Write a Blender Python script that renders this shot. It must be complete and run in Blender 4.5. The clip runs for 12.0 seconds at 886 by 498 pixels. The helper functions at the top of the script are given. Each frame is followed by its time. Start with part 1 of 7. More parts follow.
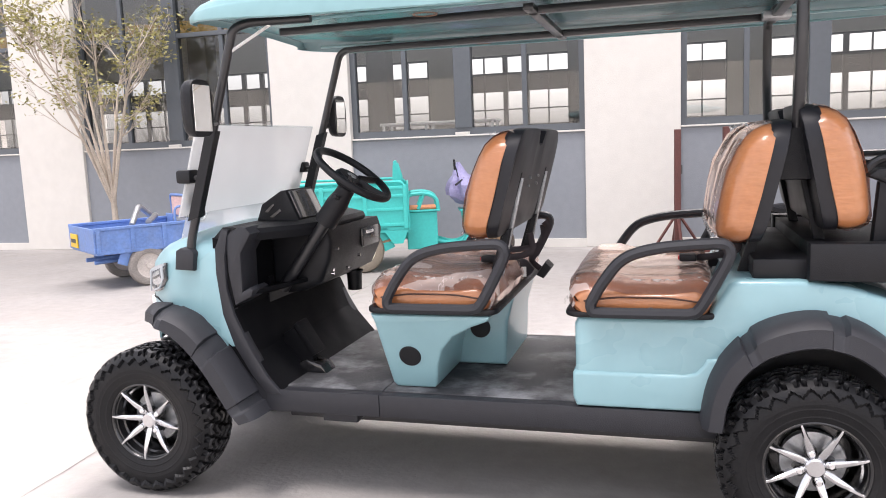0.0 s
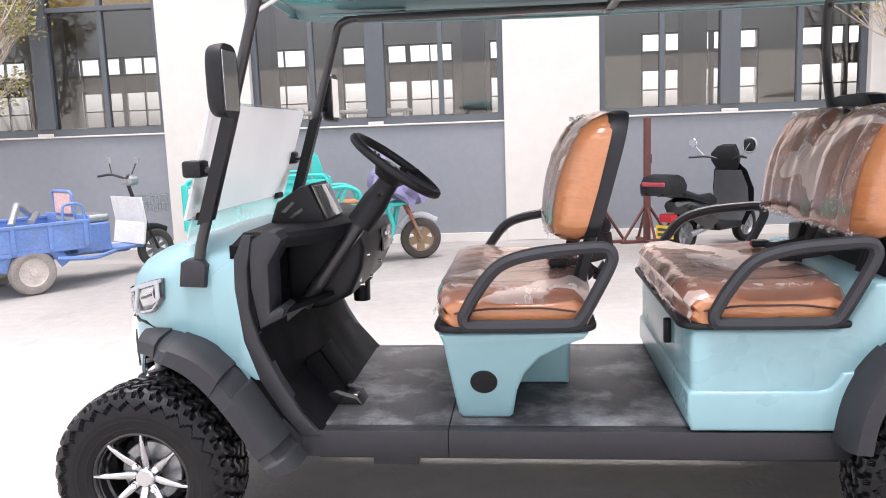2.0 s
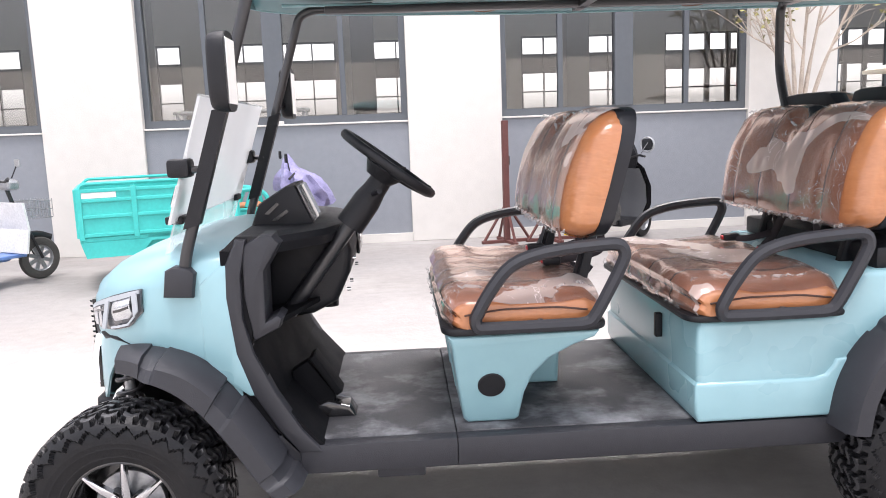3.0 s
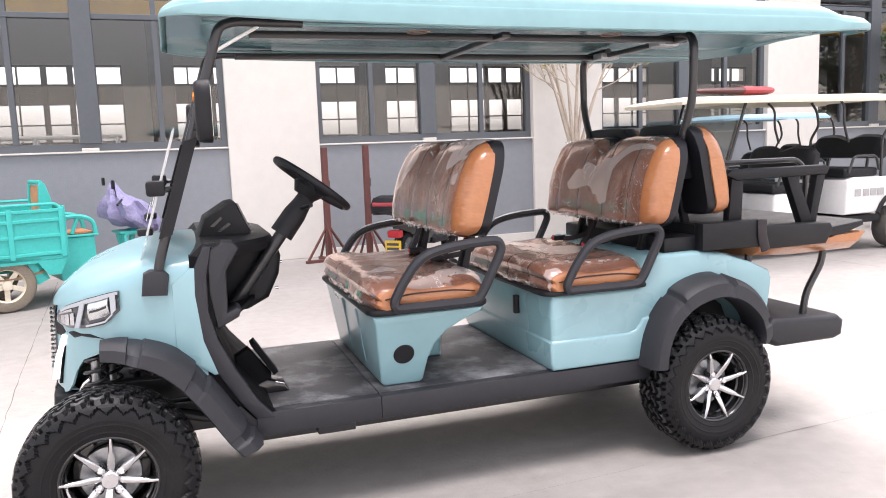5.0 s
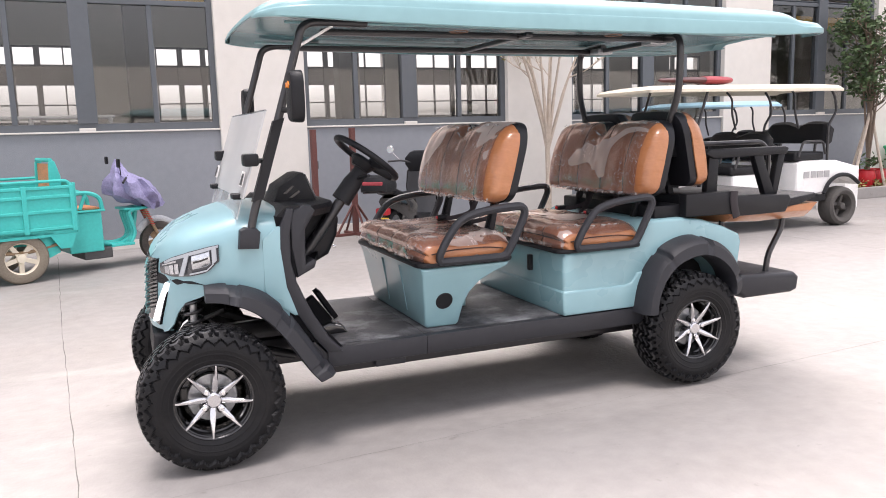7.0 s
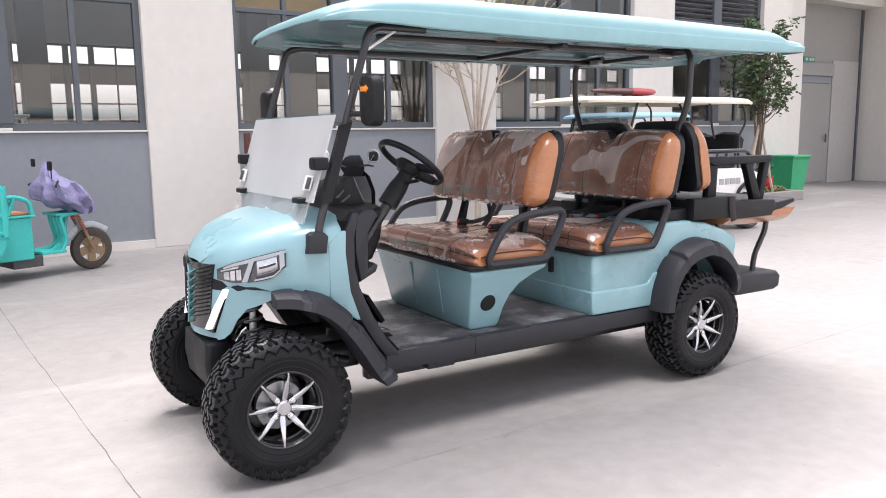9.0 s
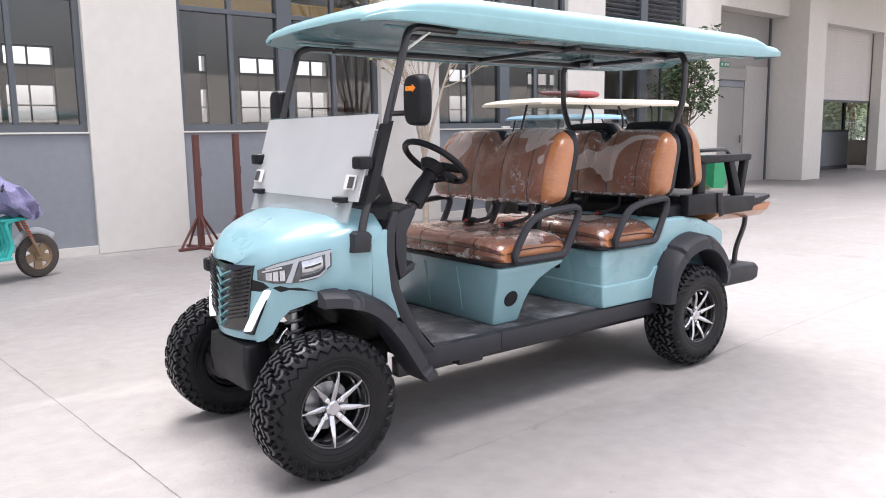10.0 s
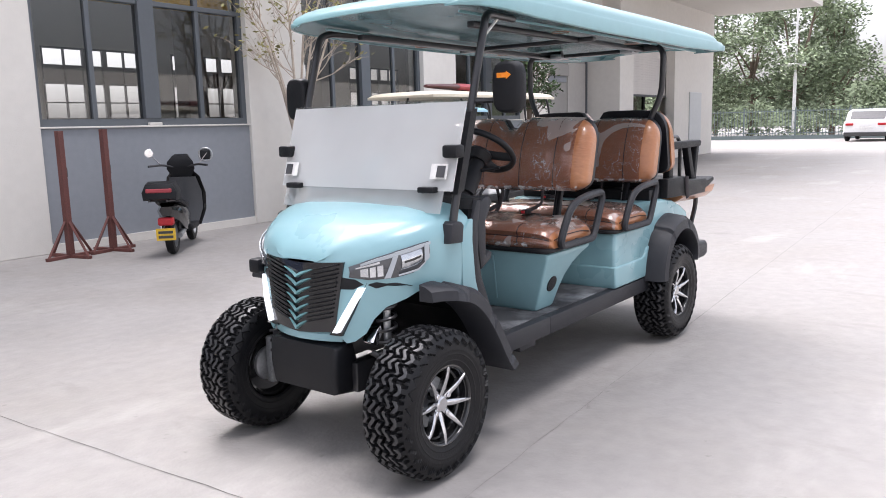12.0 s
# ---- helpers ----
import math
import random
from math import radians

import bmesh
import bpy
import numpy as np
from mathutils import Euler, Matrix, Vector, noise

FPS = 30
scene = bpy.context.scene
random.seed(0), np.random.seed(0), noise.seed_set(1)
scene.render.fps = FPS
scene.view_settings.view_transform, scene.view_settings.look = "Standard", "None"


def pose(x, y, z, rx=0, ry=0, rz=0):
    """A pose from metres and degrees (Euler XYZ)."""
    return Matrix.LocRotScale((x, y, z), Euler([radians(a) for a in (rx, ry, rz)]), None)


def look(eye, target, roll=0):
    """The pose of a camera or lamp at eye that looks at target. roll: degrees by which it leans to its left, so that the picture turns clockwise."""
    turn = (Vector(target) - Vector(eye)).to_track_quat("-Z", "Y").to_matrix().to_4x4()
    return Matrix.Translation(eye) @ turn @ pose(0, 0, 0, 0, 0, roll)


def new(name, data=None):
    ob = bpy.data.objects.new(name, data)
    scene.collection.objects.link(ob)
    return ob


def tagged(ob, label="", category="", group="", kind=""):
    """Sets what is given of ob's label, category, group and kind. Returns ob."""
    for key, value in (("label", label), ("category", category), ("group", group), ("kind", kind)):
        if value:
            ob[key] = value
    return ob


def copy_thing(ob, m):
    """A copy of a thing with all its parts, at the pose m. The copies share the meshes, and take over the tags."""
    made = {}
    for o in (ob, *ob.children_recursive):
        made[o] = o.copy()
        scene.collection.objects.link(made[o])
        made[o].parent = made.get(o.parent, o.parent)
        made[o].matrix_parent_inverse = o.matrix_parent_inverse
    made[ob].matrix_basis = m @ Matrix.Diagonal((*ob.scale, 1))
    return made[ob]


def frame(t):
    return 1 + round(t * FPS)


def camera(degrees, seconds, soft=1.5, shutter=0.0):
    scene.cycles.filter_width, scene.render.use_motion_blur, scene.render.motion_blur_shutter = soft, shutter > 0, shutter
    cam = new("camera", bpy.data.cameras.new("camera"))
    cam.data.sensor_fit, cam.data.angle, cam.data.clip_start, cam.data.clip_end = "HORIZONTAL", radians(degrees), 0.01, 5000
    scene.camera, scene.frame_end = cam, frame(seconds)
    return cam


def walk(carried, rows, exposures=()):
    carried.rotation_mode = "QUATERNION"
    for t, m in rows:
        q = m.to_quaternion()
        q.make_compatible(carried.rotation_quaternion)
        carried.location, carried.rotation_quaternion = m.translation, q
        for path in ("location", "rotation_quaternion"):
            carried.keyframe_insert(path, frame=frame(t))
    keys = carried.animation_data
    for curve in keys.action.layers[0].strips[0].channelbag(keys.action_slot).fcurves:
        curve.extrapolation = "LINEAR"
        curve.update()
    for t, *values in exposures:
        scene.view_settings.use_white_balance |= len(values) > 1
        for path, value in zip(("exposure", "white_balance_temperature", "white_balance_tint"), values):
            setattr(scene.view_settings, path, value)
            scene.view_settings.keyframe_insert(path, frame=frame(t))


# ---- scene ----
cam = camera(59.3, 12.0, soft=0.95)
PATH = [
    (0, (0.048, 0.082, 1.298), (-0.518, 1.982, 1.034), -2.3),
    (0.5, (-0.132, 0.233, 1.305), (-0.631, 2.149, 1.022), -2.2),
    (1, (-0.348, 0.27, 1.303), (-0.759, 2.205, 1.01), -2.1),
    (1.5, (-0.556, 0.303, 1.303), (-0.877, 2.254, 1.007), -2.2),
    (2, (-0.718, 0.395, 1.3), (-0.934, 2.361, 1.004), -2.1),
    (2.5, (-0.923, 0.441, 1.302), (-0.984, 2.418, 1.001), -2.0),
    (3, (-1.102, 0.47, 1.298), (-0.996, 2.444, 0.994), -2.1),
    (3.5, (-1.255, 0.456, 1.306), (-0.902, 2.401, 1.0), -1.8),
    (3.7, (-1.299, 0.404, 1.332), (-0.882, 2.334, 1.016), -2.3),
    (5.3, (-1.723, -0.212, 1.318), (-1.053, 1.655, 1.066), -1.9),
    (5.5, (-1.778, -0.281, 1.323), (-1.094, 1.58, 1.064), -1.9),
    (6, (-1.816, -0.448, 1.317), (-1.111, 1.403, 1.041), -1.8),
    (6.5, (-1.928, -0.512, 1.315), (-1.206, 1.329, 1.018), -1.7),
    (7, (-2.16, -0.534, 1.314), (-1.411, 1.296, 1.013), -1.6),
    (9, (-2.861, -0.249, 1.329), (-1.833, 1.441, 1.036), -0.8),
    (9.5, (-3.047, -0.112, 1.318), (-1.922, 1.517, 1.032), -0.8),
    (10, (-3.314, -0.001, 1.323), (-2.102, 1.563, 1.033), -0.9),
    (10.5, (-3.507, 0.167, 1.323), (-2.205, 1.656, 1.029), -1.0),
    (11, (-3.738, 0.355, 1.311), (-2.348, 1.762, 1.014), -1.0),
    (11.5, (-3.981, 0.565, 1.316), (-2.503, 1.878, 1.013), -1.2),
    (12, (-4.088, 0.821, 1.316), (-2.522, 2.026, 1.004), -1.5),
]
walk(cam, [(t, look(eye, target, roll)) for t, eye, target, roll in PATH],
     exposures=[(0, 2.12, 6600, 17), (3.5, 2.33, 6450, 17), (5.5, 2.07, 6680, 18.5), (7, 1.88, 6640, 18.5), (9, 1.81, 6420, 17), (10.5, 1.74, 6300, 17), (12, 1.58, 6250, 16)])

# ---- world and light ----
world = bpy.data.worlds.new("sky")
scene.world = world
world.use_nodes = True
wn = world.node_tree
sky = wn.nodes.new("ShaderNodeTexSky")
sky.sky_type = "NISHITA"
sky.sun_disc = False
sky.sun_elevation = radians(58)
sky.sun_rotation = radians(20)
sky.air_density, sky.dust_density, sky.ozone_density = 1.0, 6.0, 1.0
soft = wn.nodes.new("ShaderNodeHueSaturation")
soft.inputs["Saturation"].default_value = 0.25
wn.links.new(sky.outputs[0], soft.inputs["Color"])
wn.links.new(soft.outputs[0], wn.nodes["Background"].inputs["Color"])
wn.nodes["Background"].inputs["Strength"].default_value = 0.15

sun_data = bpy.data.lights.new("sun", "SUN")
sun_data.energy, sun_data.angle, sun_data.color = 0.7, radians(20), (1.0, 0.97, 0.93)
sun = new("sun", sun_data)
sun.matrix_world = look((0, 0, 30), (3.0, 8.5, 0))


# ---- materials ----
def material(name, color, rough=0.5, metal=0.0, vary=0.12, scale=6.0, bump=0.0, bump_scale=60.0, coat=0.0,
             second=None, second_scale=1.5, second_amount=0.0, island=0.0, spec=0.5, stretch=None, bump_detail=5):
    """A surface with its base colour, grain at a fine scale, patches at a large one, and relief."""
    m = bpy.data.materials.new(name)
    m.use_nodes = True
    t = m.node_tree
    n, link = t.nodes, t.links
    b = n["Principled BSDF"]
    b.inputs["Roughness"].default_value, b.inputs["Metallic"].default_value = rough, metal
    b.inputs["Coat Weight"].default_value, b.inputs["Coat Roughness"].default_value = coat, 0.06
    b.inputs["Specular IOR Level"].default_value = spec
    tc = n.new("ShaderNodeTexCoord")
    fine = n.new("ShaderNodeTexNoise")
    fine.inputs["Scale"].default_value, fine.inputs["Detail"].default_value = scale * 8, 6
    broad = n.new("ShaderNodeTexNoise")
    broad.inputs["Scale"].default_value, broad.inputs["Detail"].default_value = scale, 4
    for x in (fine, broad):
        link.new(tc.outputs["Object"], x.inputs["Vector"])
    mixf = n.new("ShaderNodeMath")
    mixf.operation = "ADD"
    link.new(fine.outputs[0], mixf.inputs[0]), link.new(broad.outputs[0], mixf.inputs[1])
    ramp = n.new("ShaderNodeMapRange")
    ramp.inputs[1].default_value, ramp.inputs[2].default_value = 0.7, 1.3
    ramp.inputs[3].default_value, ramp.inputs[4].default_value = 1 - vary, 1 + vary
    link.new(mixf.outputs[0], ramp.inputs[0])
    shade = n.new("ShaderNodeVectorMath")
    shade.operation = "SCALE"
    link.new(ramp.outputs[0], shade.inputs["Scale"])
    base = n.new("ShaderNodeRGB")
    base.outputs[0].default_value = (*color, 1)
    source = base.outputs[0]
    if second:
        patch = n.new("ShaderNodeTexNoise")
        patch.inputs["Scale"].default_value, patch.inputs["Detail"].default_value = second_scale, 5
        patch.inputs["Roughness"].default_value = 0.65
        link.new(tc.outputs["Object"], patch.inputs["Vector"])
        cut = n.new("ShaderNodeMapRange")
        cut.inputs[1].default_value, cut.inputs[2].default_value = 0.46, 0.68
        cut.inputs[4].default_value = second_amount
        link.new(patch.outputs[0], cut.inputs[0])
        mx = n.new("ShaderNodeMix")
        mx.data_type = "RGBA"
        link.new(cut.outputs[0], mx.inputs[0]), link.new(source, mx.inputs[6])
        mx.inputs[7].default_value = (*second, 1)
        source = mx.outputs[2]
    link.new(source, shade.inputs[0])
    out = shade.outputs[0]
    if island:
        geo = n.new("ShaderNodeNewGeometry")
        mr = n.new("ShaderNodeMapRange")
        mr.inputs[3].default_value, mr.inputs[4].default_value = 1 - island, 1 + island
        link.new(geo.outputs["Random Per Island"], mr.inputs[0])
        s2 = n.new("ShaderNodeVectorMath")
        s2.operation = "SCALE"
        link.new(out, s2.inputs[0]), link.new(mr.outputs[0], s2.inputs["Scale"])
        out = s2.outputs[0]
    link.new(out, b.inputs["Base Color"])
    rr = n.new("ShaderNodeMapRange")
    rr.inputs[1].default_value, rr.inputs[2].default_value = 0.3, 0.7
    rr.inputs[3].default_value, rr.inputs[4].default_value = rough * 0.85, min(1, rough * 1.15)
    link.new(broad.outputs[0], rr.inputs[0]), link.new(rr.outputs[0], b.inputs["Roughness"])
    if bump:
        bt = n.new("ShaderNodeTexNoise")
        bt.inputs["Scale"].default_value, bt.inputs["Detail"].default_value = bump_scale, bump_detail
        if stretch:
            mp = n.new("ShaderNodeMapping")
            mp.inputs["Scale"].default_value = stretch
            link.new(tc.outputs["Object"], mp.inputs["Vector"]), link.new(mp.outputs[0], bt.inputs["Vector"])
        else:
            link.new(tc.outputs["Object"], bt.inputs["Vector"])
        bn = n.new("ShaderNodeBump")
        bn.inputs["Strength"].default_value, bn.inputs["Distance"].default_value = bump, 0.01
        link.new(bt.outputs[0], bn.inputs["Height"]), link.new(bn.outputs[0], b.inputs["Normal"])
    return m


def glass(name, color, rough=0.0, alpha=1.0, ior=1.45):
    m = bpy.data.materials.new(name)
    m.use_nodes = True
    t = m.node_tree
    b = t.nodes["Principled BSDF"]
    b.inputs["Base Color"].default_value = (*color, 1)
    b.inputs["Transmission Weight"].default_value = 1.0
    b.inputs["Roughness"].default_value, b.inputs["IOR"].default_value = rough, ior
    return m


def sheet_glass(name, tint, gloss=0.08):
    """Thin glass: what is behind shows through, and its face mirrors a little."""
    m = bpy.data.materials.new(name)
    m.use_nodes = True
    t = m.node_tree
    n, link = t.nodes, t.links
    n.remove(n["Principled BSDF"])
    tr, gl, mx = n.new("ShaderNodeBsdfTransparent"), n.new("ShaderNodeBsdfGlossy"), n.new("ShaderNodeMixShader")
    fr, po, ma = n.new("ShaderNodeLayerWeight"), n.new("ShaderNodeMath"), n.new("ShaderNodeMath")
    fr.inputs["Blend"].default_value = 0.5
    po.operation, po.inputs[1].default_value = "POWER", 4.0
    ma.operation, ma.use_clamp = "ADD", True
    ma.inputs[1].default_value = gloss
    link.new(fr.outputs["Facing"], po.inputs[0])
    tr.inputs[0].default_value = (*tint, 1)
    gl.inputs["Roughness"].default_value = 0.02
    link.new(po.outputs[0], ma.inputs[0]), link.new(ma.outputs[0], mx.inputs[0])
    link.new(tr.outputs[0], mx.inputs[1]), link.new(gl.outputs[0], mx.inputs[2])
    link.new(mx.outputs[0], n["Material Output"].inputs[0])
    return m


def glow(name, color, strength):
    m = bpy.data.materials.new(name)
    m.use_nodes = True
    b = m.node_tree.nodes["Principled BSDF"]
    b.inputs["Base Color"].default_value = (*color, 1)
    b.inputs["Emission Color"].default_value = (*color, 1)
    b.inputs["Emission Strength"].default_value = strength
    return m


CONCRETE = material("concrete", (0.274, 0.259, 0.247), 0.70, vary=0.10, scale=1.3, bump=0.35, bump_scale=40,
                    second=(0.255, 0.236, 0.216), second_scale=0.55, second_amount=0.8)


def weather(m):
    """Scuffs and small dark spills over worn concrete, and patches that were trowelled smoother."""
    n, link = m.node_tree.nodes, m.node_tree.links
    b = n["Principled BSDF"]
    tc = n.new("ShaderNodeTexCoord")
    source = b.inputs["Base Color"].links[0].from_socket
    for scale, low, high, colour, amount, stretch, twist in ((2.3, 0.60, 0.70, (0.20, 0.185, 0.17), 0.55, (1.0, 0.45, 1.0), 0.6),
                                                             (9.0, 0.66, 0.72, (0.15, 0.14, 0.13), 0.5, (1.0, 1.0, 1.0), 0.2),
                                                             (1.1, 0.57, 0.66, (0.42, 0.40, 0.38), 0.35, (0.35, 1.0, 1.0), 0.9)):
        mp, no, mr, mx = n.new("ShaderNodeMapping"), n.new("ShaderNodeTexNoise"), n.new("ShaderNodeMapRange"), n.new("ShaderNodeMix")
        mp.inputs["Scale"].default_value = stretch
        mp.inputs["Rotation"].default_value = (0, 0, twist)
        no.inputs["Scale"].default_value, no.inputs["Detail"].default_value, no.inputs["Roughness"].default_value = scale, 8, 0.62
        mr.inputs[1].default_value, mr.inputs[2].default_value, mr.inputs[4].default_value = low, high, amount
        mx.data_type = "RGBA"
        mx.inputs[7].default_value = (*colour, 1)
        link.new(tc.outputs["Object"], mp.inputs["Vector"]), link.new(mp.outputs[0], no.inputs["Vector"]), link.new(no.outputs[0], mr.inputs[0])
        link.new(mr.outputs[0], mx.inputs[0]), link.new(source, mx.inputs[6])
        source = mx.outputs[2]
    link.new(source, b.inputs["Base Color"])


weather(CONCRETE)
JOINT = material("joint", (0.12, 0.113, 0.106), 0.9, vary=0.3, scale=3)
WHITE_WALL = material("white_plaster", (0.625, 0.60, 0.557), 0.85, vary=0.035, scale=1.0, bump=0.2, bump_scale=90,
                      second=(0.60, 0.57, 0.52), second_scale=0.8, second_amount=0.3)
GREY_WALL = material("grey_paint", (0.235, 0.250, 0.272), 0.8, vary=0.05, scale=1.5, bump=0.25, bump_scale=90)
FRAME = material("window_frame_metal", (0.085, 0.096, 0.108), 0.45, vary=0.05, scale=3)
WINDOW_GLASS = sheet_glass("window_glass", (0.74, 0.75, 0.75), 0.065)
# column colour darkened to stand for the backlit side
COLUMN_BACKLIT = material("column_backlit", (0.20, 0.185, 0.175), 0.8, vary=0.1, scale=2)
HALL_WALL = material("hall_wall", (0.66, 0.62, 0.57), 0.9, vary=0.05, scale=1)
HALL_DARK = material("hall_dark", (0.10, 0.10, 0.105), 0.8, vary=0.1, scale=1)
HALL_FLOOR = material("hall_floor", (0.22, 0.22, 0.21), 0.5, vary=0.1, scale=1)
YELLOW = material("crane_yellow", (0.62, 0.36, 0.05), 0.5)
TEAL = material("teal_paint", (0.208, 0.366, 0.402), 0.30, vary=0.03, scale=2, coat=0.28)
# roof teal darkened for the underside: its shade is put into the colour
LINING_SHADED = material("roof_lining_shaded", (0.085, 0.185, 0.205), 0.22, vary=0.05, scale=3)
ROOF_TEAL = material("roof_teal", (0.195, 0.355, 0.375), 0.34, vary=0.05, scale=2, coat=0.15, bump=0.04, bump_scale=200)
BLACK_PLASTIC = material("black_plastic", (0.0065, 0.007, 0.009), 0.48, vary=0.15, scale=6, bump=0.18, bump_scale=400, spec=0.3)
FLARE = material("flare_plastic", (0.018, 0.019, 0.0235), 0.5, vary=0.1, scale=5, bump=0.15, bump_scale=350, spec=0.4)
RUBBER = material("tyre_rubber", (0.0050, 0.0053, 0.0065), 0.45, vary=0.25, scale=10, bump=0.15, bump_scale=150, spec=0.25,
                  second=(0.018, 0.017, 0.0165), second_scale=6, second_amount=0.4)
# lug tops: sky sheen and some dust put into a lighter rubber colour
LUG_TOP_SHEEN = material("lug_top_sheen", (0.030, 0.030, 0.032), 0.34, vary=0.3, scale=14, bump=0.1, bump_scale=150, spec=0.5)
MAT_RUBBER = material("floor_mat", (0.028, 0.029, 0.033), 0.7, vary=0.2, scale=5, bump=0.3, bump_scale=250,
                      second=(0.27, 0.28, 0.295), second_scale=4.0, second_amount=0.62)
BLACK_STEEL = material("black_steel", (0.016, 0.016, 0.018), 0.35, vary=0.1, scale=8, coat=0.2)
CHROME = material("machined_alloy", (0.82, 0.82, 0.83), 0.16, 1.0, vary=0.03, scale=5)
GLOSS_BLACK = material("gloss_black", (0.012, 0.012, 0.013), 0.15, vary=0.05, scale=5, coat=0.4)
LEATHER = material("tan_leather", (0.375, 0.152, 0.060), 0.36, vary=0.07, scale=7, bump=0.45, bump_scale=3.2, coat=0.5, stretch=(5.0, 5.0, 13.0), bump_detail=2.0,
                   second=(0.30, 0.100, 0.034), second_scale=4, second_amount=0.4)
SHELL = material("seat_shell", (0.010, 0.0105, 0.0135), 0.42, vary=0.06, scale=4, spec=0.3)
# black plastic made darker and duller, painting in the shade under the dash
RECESS_BLACK = material("recess_shade_black", (0.0035, 0.0038, 0.005), 0.7, vary=0.15, scale=6, bump=0.1, bump_scale=300, spec=0.12)
SEAM = material("dark_seam", (0.05, 0.02, 0.012), 0.7)


# ---- helpers for building ----
def part(name, bm, mat, parent=None, label="", smooth=False, m=None):
    """Links a bmesh as one mesh object, under a thing or a part."""
    me = bpy.data.meshes.new(name)
    bm.normal_update()
    bm.to_mesh(me)
    bm.free()
    for x in (mat if isinstance(mat, (list, tuple)) else [mat]):
        me.materials.append(x)
    if smooth:
        me.polygons.foreach_set("use_smooth", [True] * len(me.polygons))
        me.set_sharp_from_angle(angle=radians(38))
    ob = new(name, me)
    if parent:
        ob.parent = parent
    if m is not None:
        ob.matrix_basis = m
    if label:
        ob["label"] = label
    return ob


def thing(name, m, label, category, group="", kind=""):
    ob = new(name)
    ob.matrix_basis = m
    ob.empty_display_size = 0.1
    return tagged(ob, label, category, group, kind)


def add_box(bm, x0, x1, y0, y1, z0, z1, bevel=0.0, seg=2):
    made = bmesh.ops.create_cube(bm, size=1.0, matrix=Matrix.LocRotScale(
        ((x0 + x1) / 2, (y0 + y1) / 2, (z0 + z1) / 2), None, (abs(x1 - x0), abs(y1 - y0), abs(z1 - z0))))
    if bevel:
        edges = list({e for v in made["verts"] for e in v.link_edges})
        bmesh.ops.bevel(bm, geom=edges, offset=bevel, segments=seg, affect="EDGES", profile=0.5)
    return bm


def box(x0, x1, y0, y1, z0, z1, bevel=0.0, seg=2):
    return add_box(bmesh.new(), x0, x1, y0, y1, z0, z1, bevel, seg)


def add_prism(bm, outline, y0, y1, bevel=0.0, seg=2, axis="y"):
    """A plate: an outline (x, z) drawn out along y (or, with axis x, an outline (y, z) along x; with z, (x, y) along z)."""
    def place(a, b, c):
        return {"y": (a, c, b), "x": (c, a, b), "z": (a, b, c)}[axis]
    lo = [bm.verts.new(place(a, b, y0)) for a, b in outline]
    hi = [bm.verts.new(place(a, b, y1)) for a, b in outline]
    faces = [bm.faces.new(lo), bm.faces.new(hi[::-1])]
    for i in range(len(outline)):
        j = (i + 1) % len(outline)
        faces.append(bm.faces.new((lo[i], hi[i], hi[j], lo[j])))
    bmesh.ops.recalc_face_normals(bm, faces=faces)
    if bevel:
        edges = [e for e in faces[0].edges] + [e for e in faces[1].edges]
        bmesh.ops.bevel(bm, geom=edges, offset=bevel, segments=seg, affect="EDGES", profile=0.5, clamp_overlap=True)
    return bm


def prism(outline, y0, y1, bevel=0.0, seg=2, axis="y"):
    return add_prism(bmesh.new(), outline, y0, y1, bevel, seg, axis)


def rounded(points, radius=0.05, steps=4):
    """A polyline with its inner corners rounded."""
    pts = [Vector(p) for p in points]
    out = [pts[0]]
    for a, b, c in zip(pts, pts[1:], pts[2:]):
        r = min(radius, (a - b).length * 0.45, (c - b).length * 0.45)
        p, q = b + (a - b).normalized() * r, b + (c - b).normalized() * r
        for i in range(steps + 1):
            t = i / steps
            out.append((1 - t) ** 2 * p + 2 * t * (1 - t) * b + t * t * q)
    return out + [pts[-1]]


def add_tube(bm, points, r, sides=10, radius=0.05, squash=1.0, closed=False, taper=None):
    """A tube along a polyline with rounded corners."""
    pts = [Vector(p) for p in points] if closed else rounded(points, radius)
    if not closed:
        pts = [p for i, p in enumerate(pts) if i == 0 or (p - pts[i - 1]).length > 1e-5]
    n = len(pts)
    rings, ref = [], None
    for i, p in enumerate(pts):
        a, b = pts[(i - 1) % n] if (closed or i) else p, pts[(i + 1) % n] if (closed or i < n - 1) else p
        d = (b - a).normalized()
        if ref is None:
            ref = d.cross(Vector((0.123, 0.987, 0.1)))
            if ref.length < 0.2:
                ref = d.cross(Vector((1, 0, 0.2)))
        ref = (ref - d * ref.dot(d)).normalized()
        side = d.cross(ref)
        rr = r if taper is None else r + (taper - r) * i / (n - 1)
        rings.append([bm.verts.new(p + (ref * math.cos(k * math.tau / sides) + side * squash * math.sin(k * math.tau / sides)) * rr)
                      for k in range(sides)])
    faces = []
    for i in range(n if closed else n - 1):
        for k in range(sides):
            faces.append(bm.faces.new((rings[i][k], rings[i][(k + 1) % sides], rings[(i + 1) % n][(k + 1) % sides], rings[(i + 1) % n][k])))
    if not closed:
        faces += [bm.faces.new(rings[0][::-1]), bm.faces.new(rings[-1])]
    bmesh.ops.recalc_face_normals(bm, faces=faces)
    return bm


def tube(points, r, sides=10, radius=0.05, squash=1.0, closed=False, taper=None):
    return add_tube(bmesh.new(), points, r, sides, radius, squash, closed, taper)


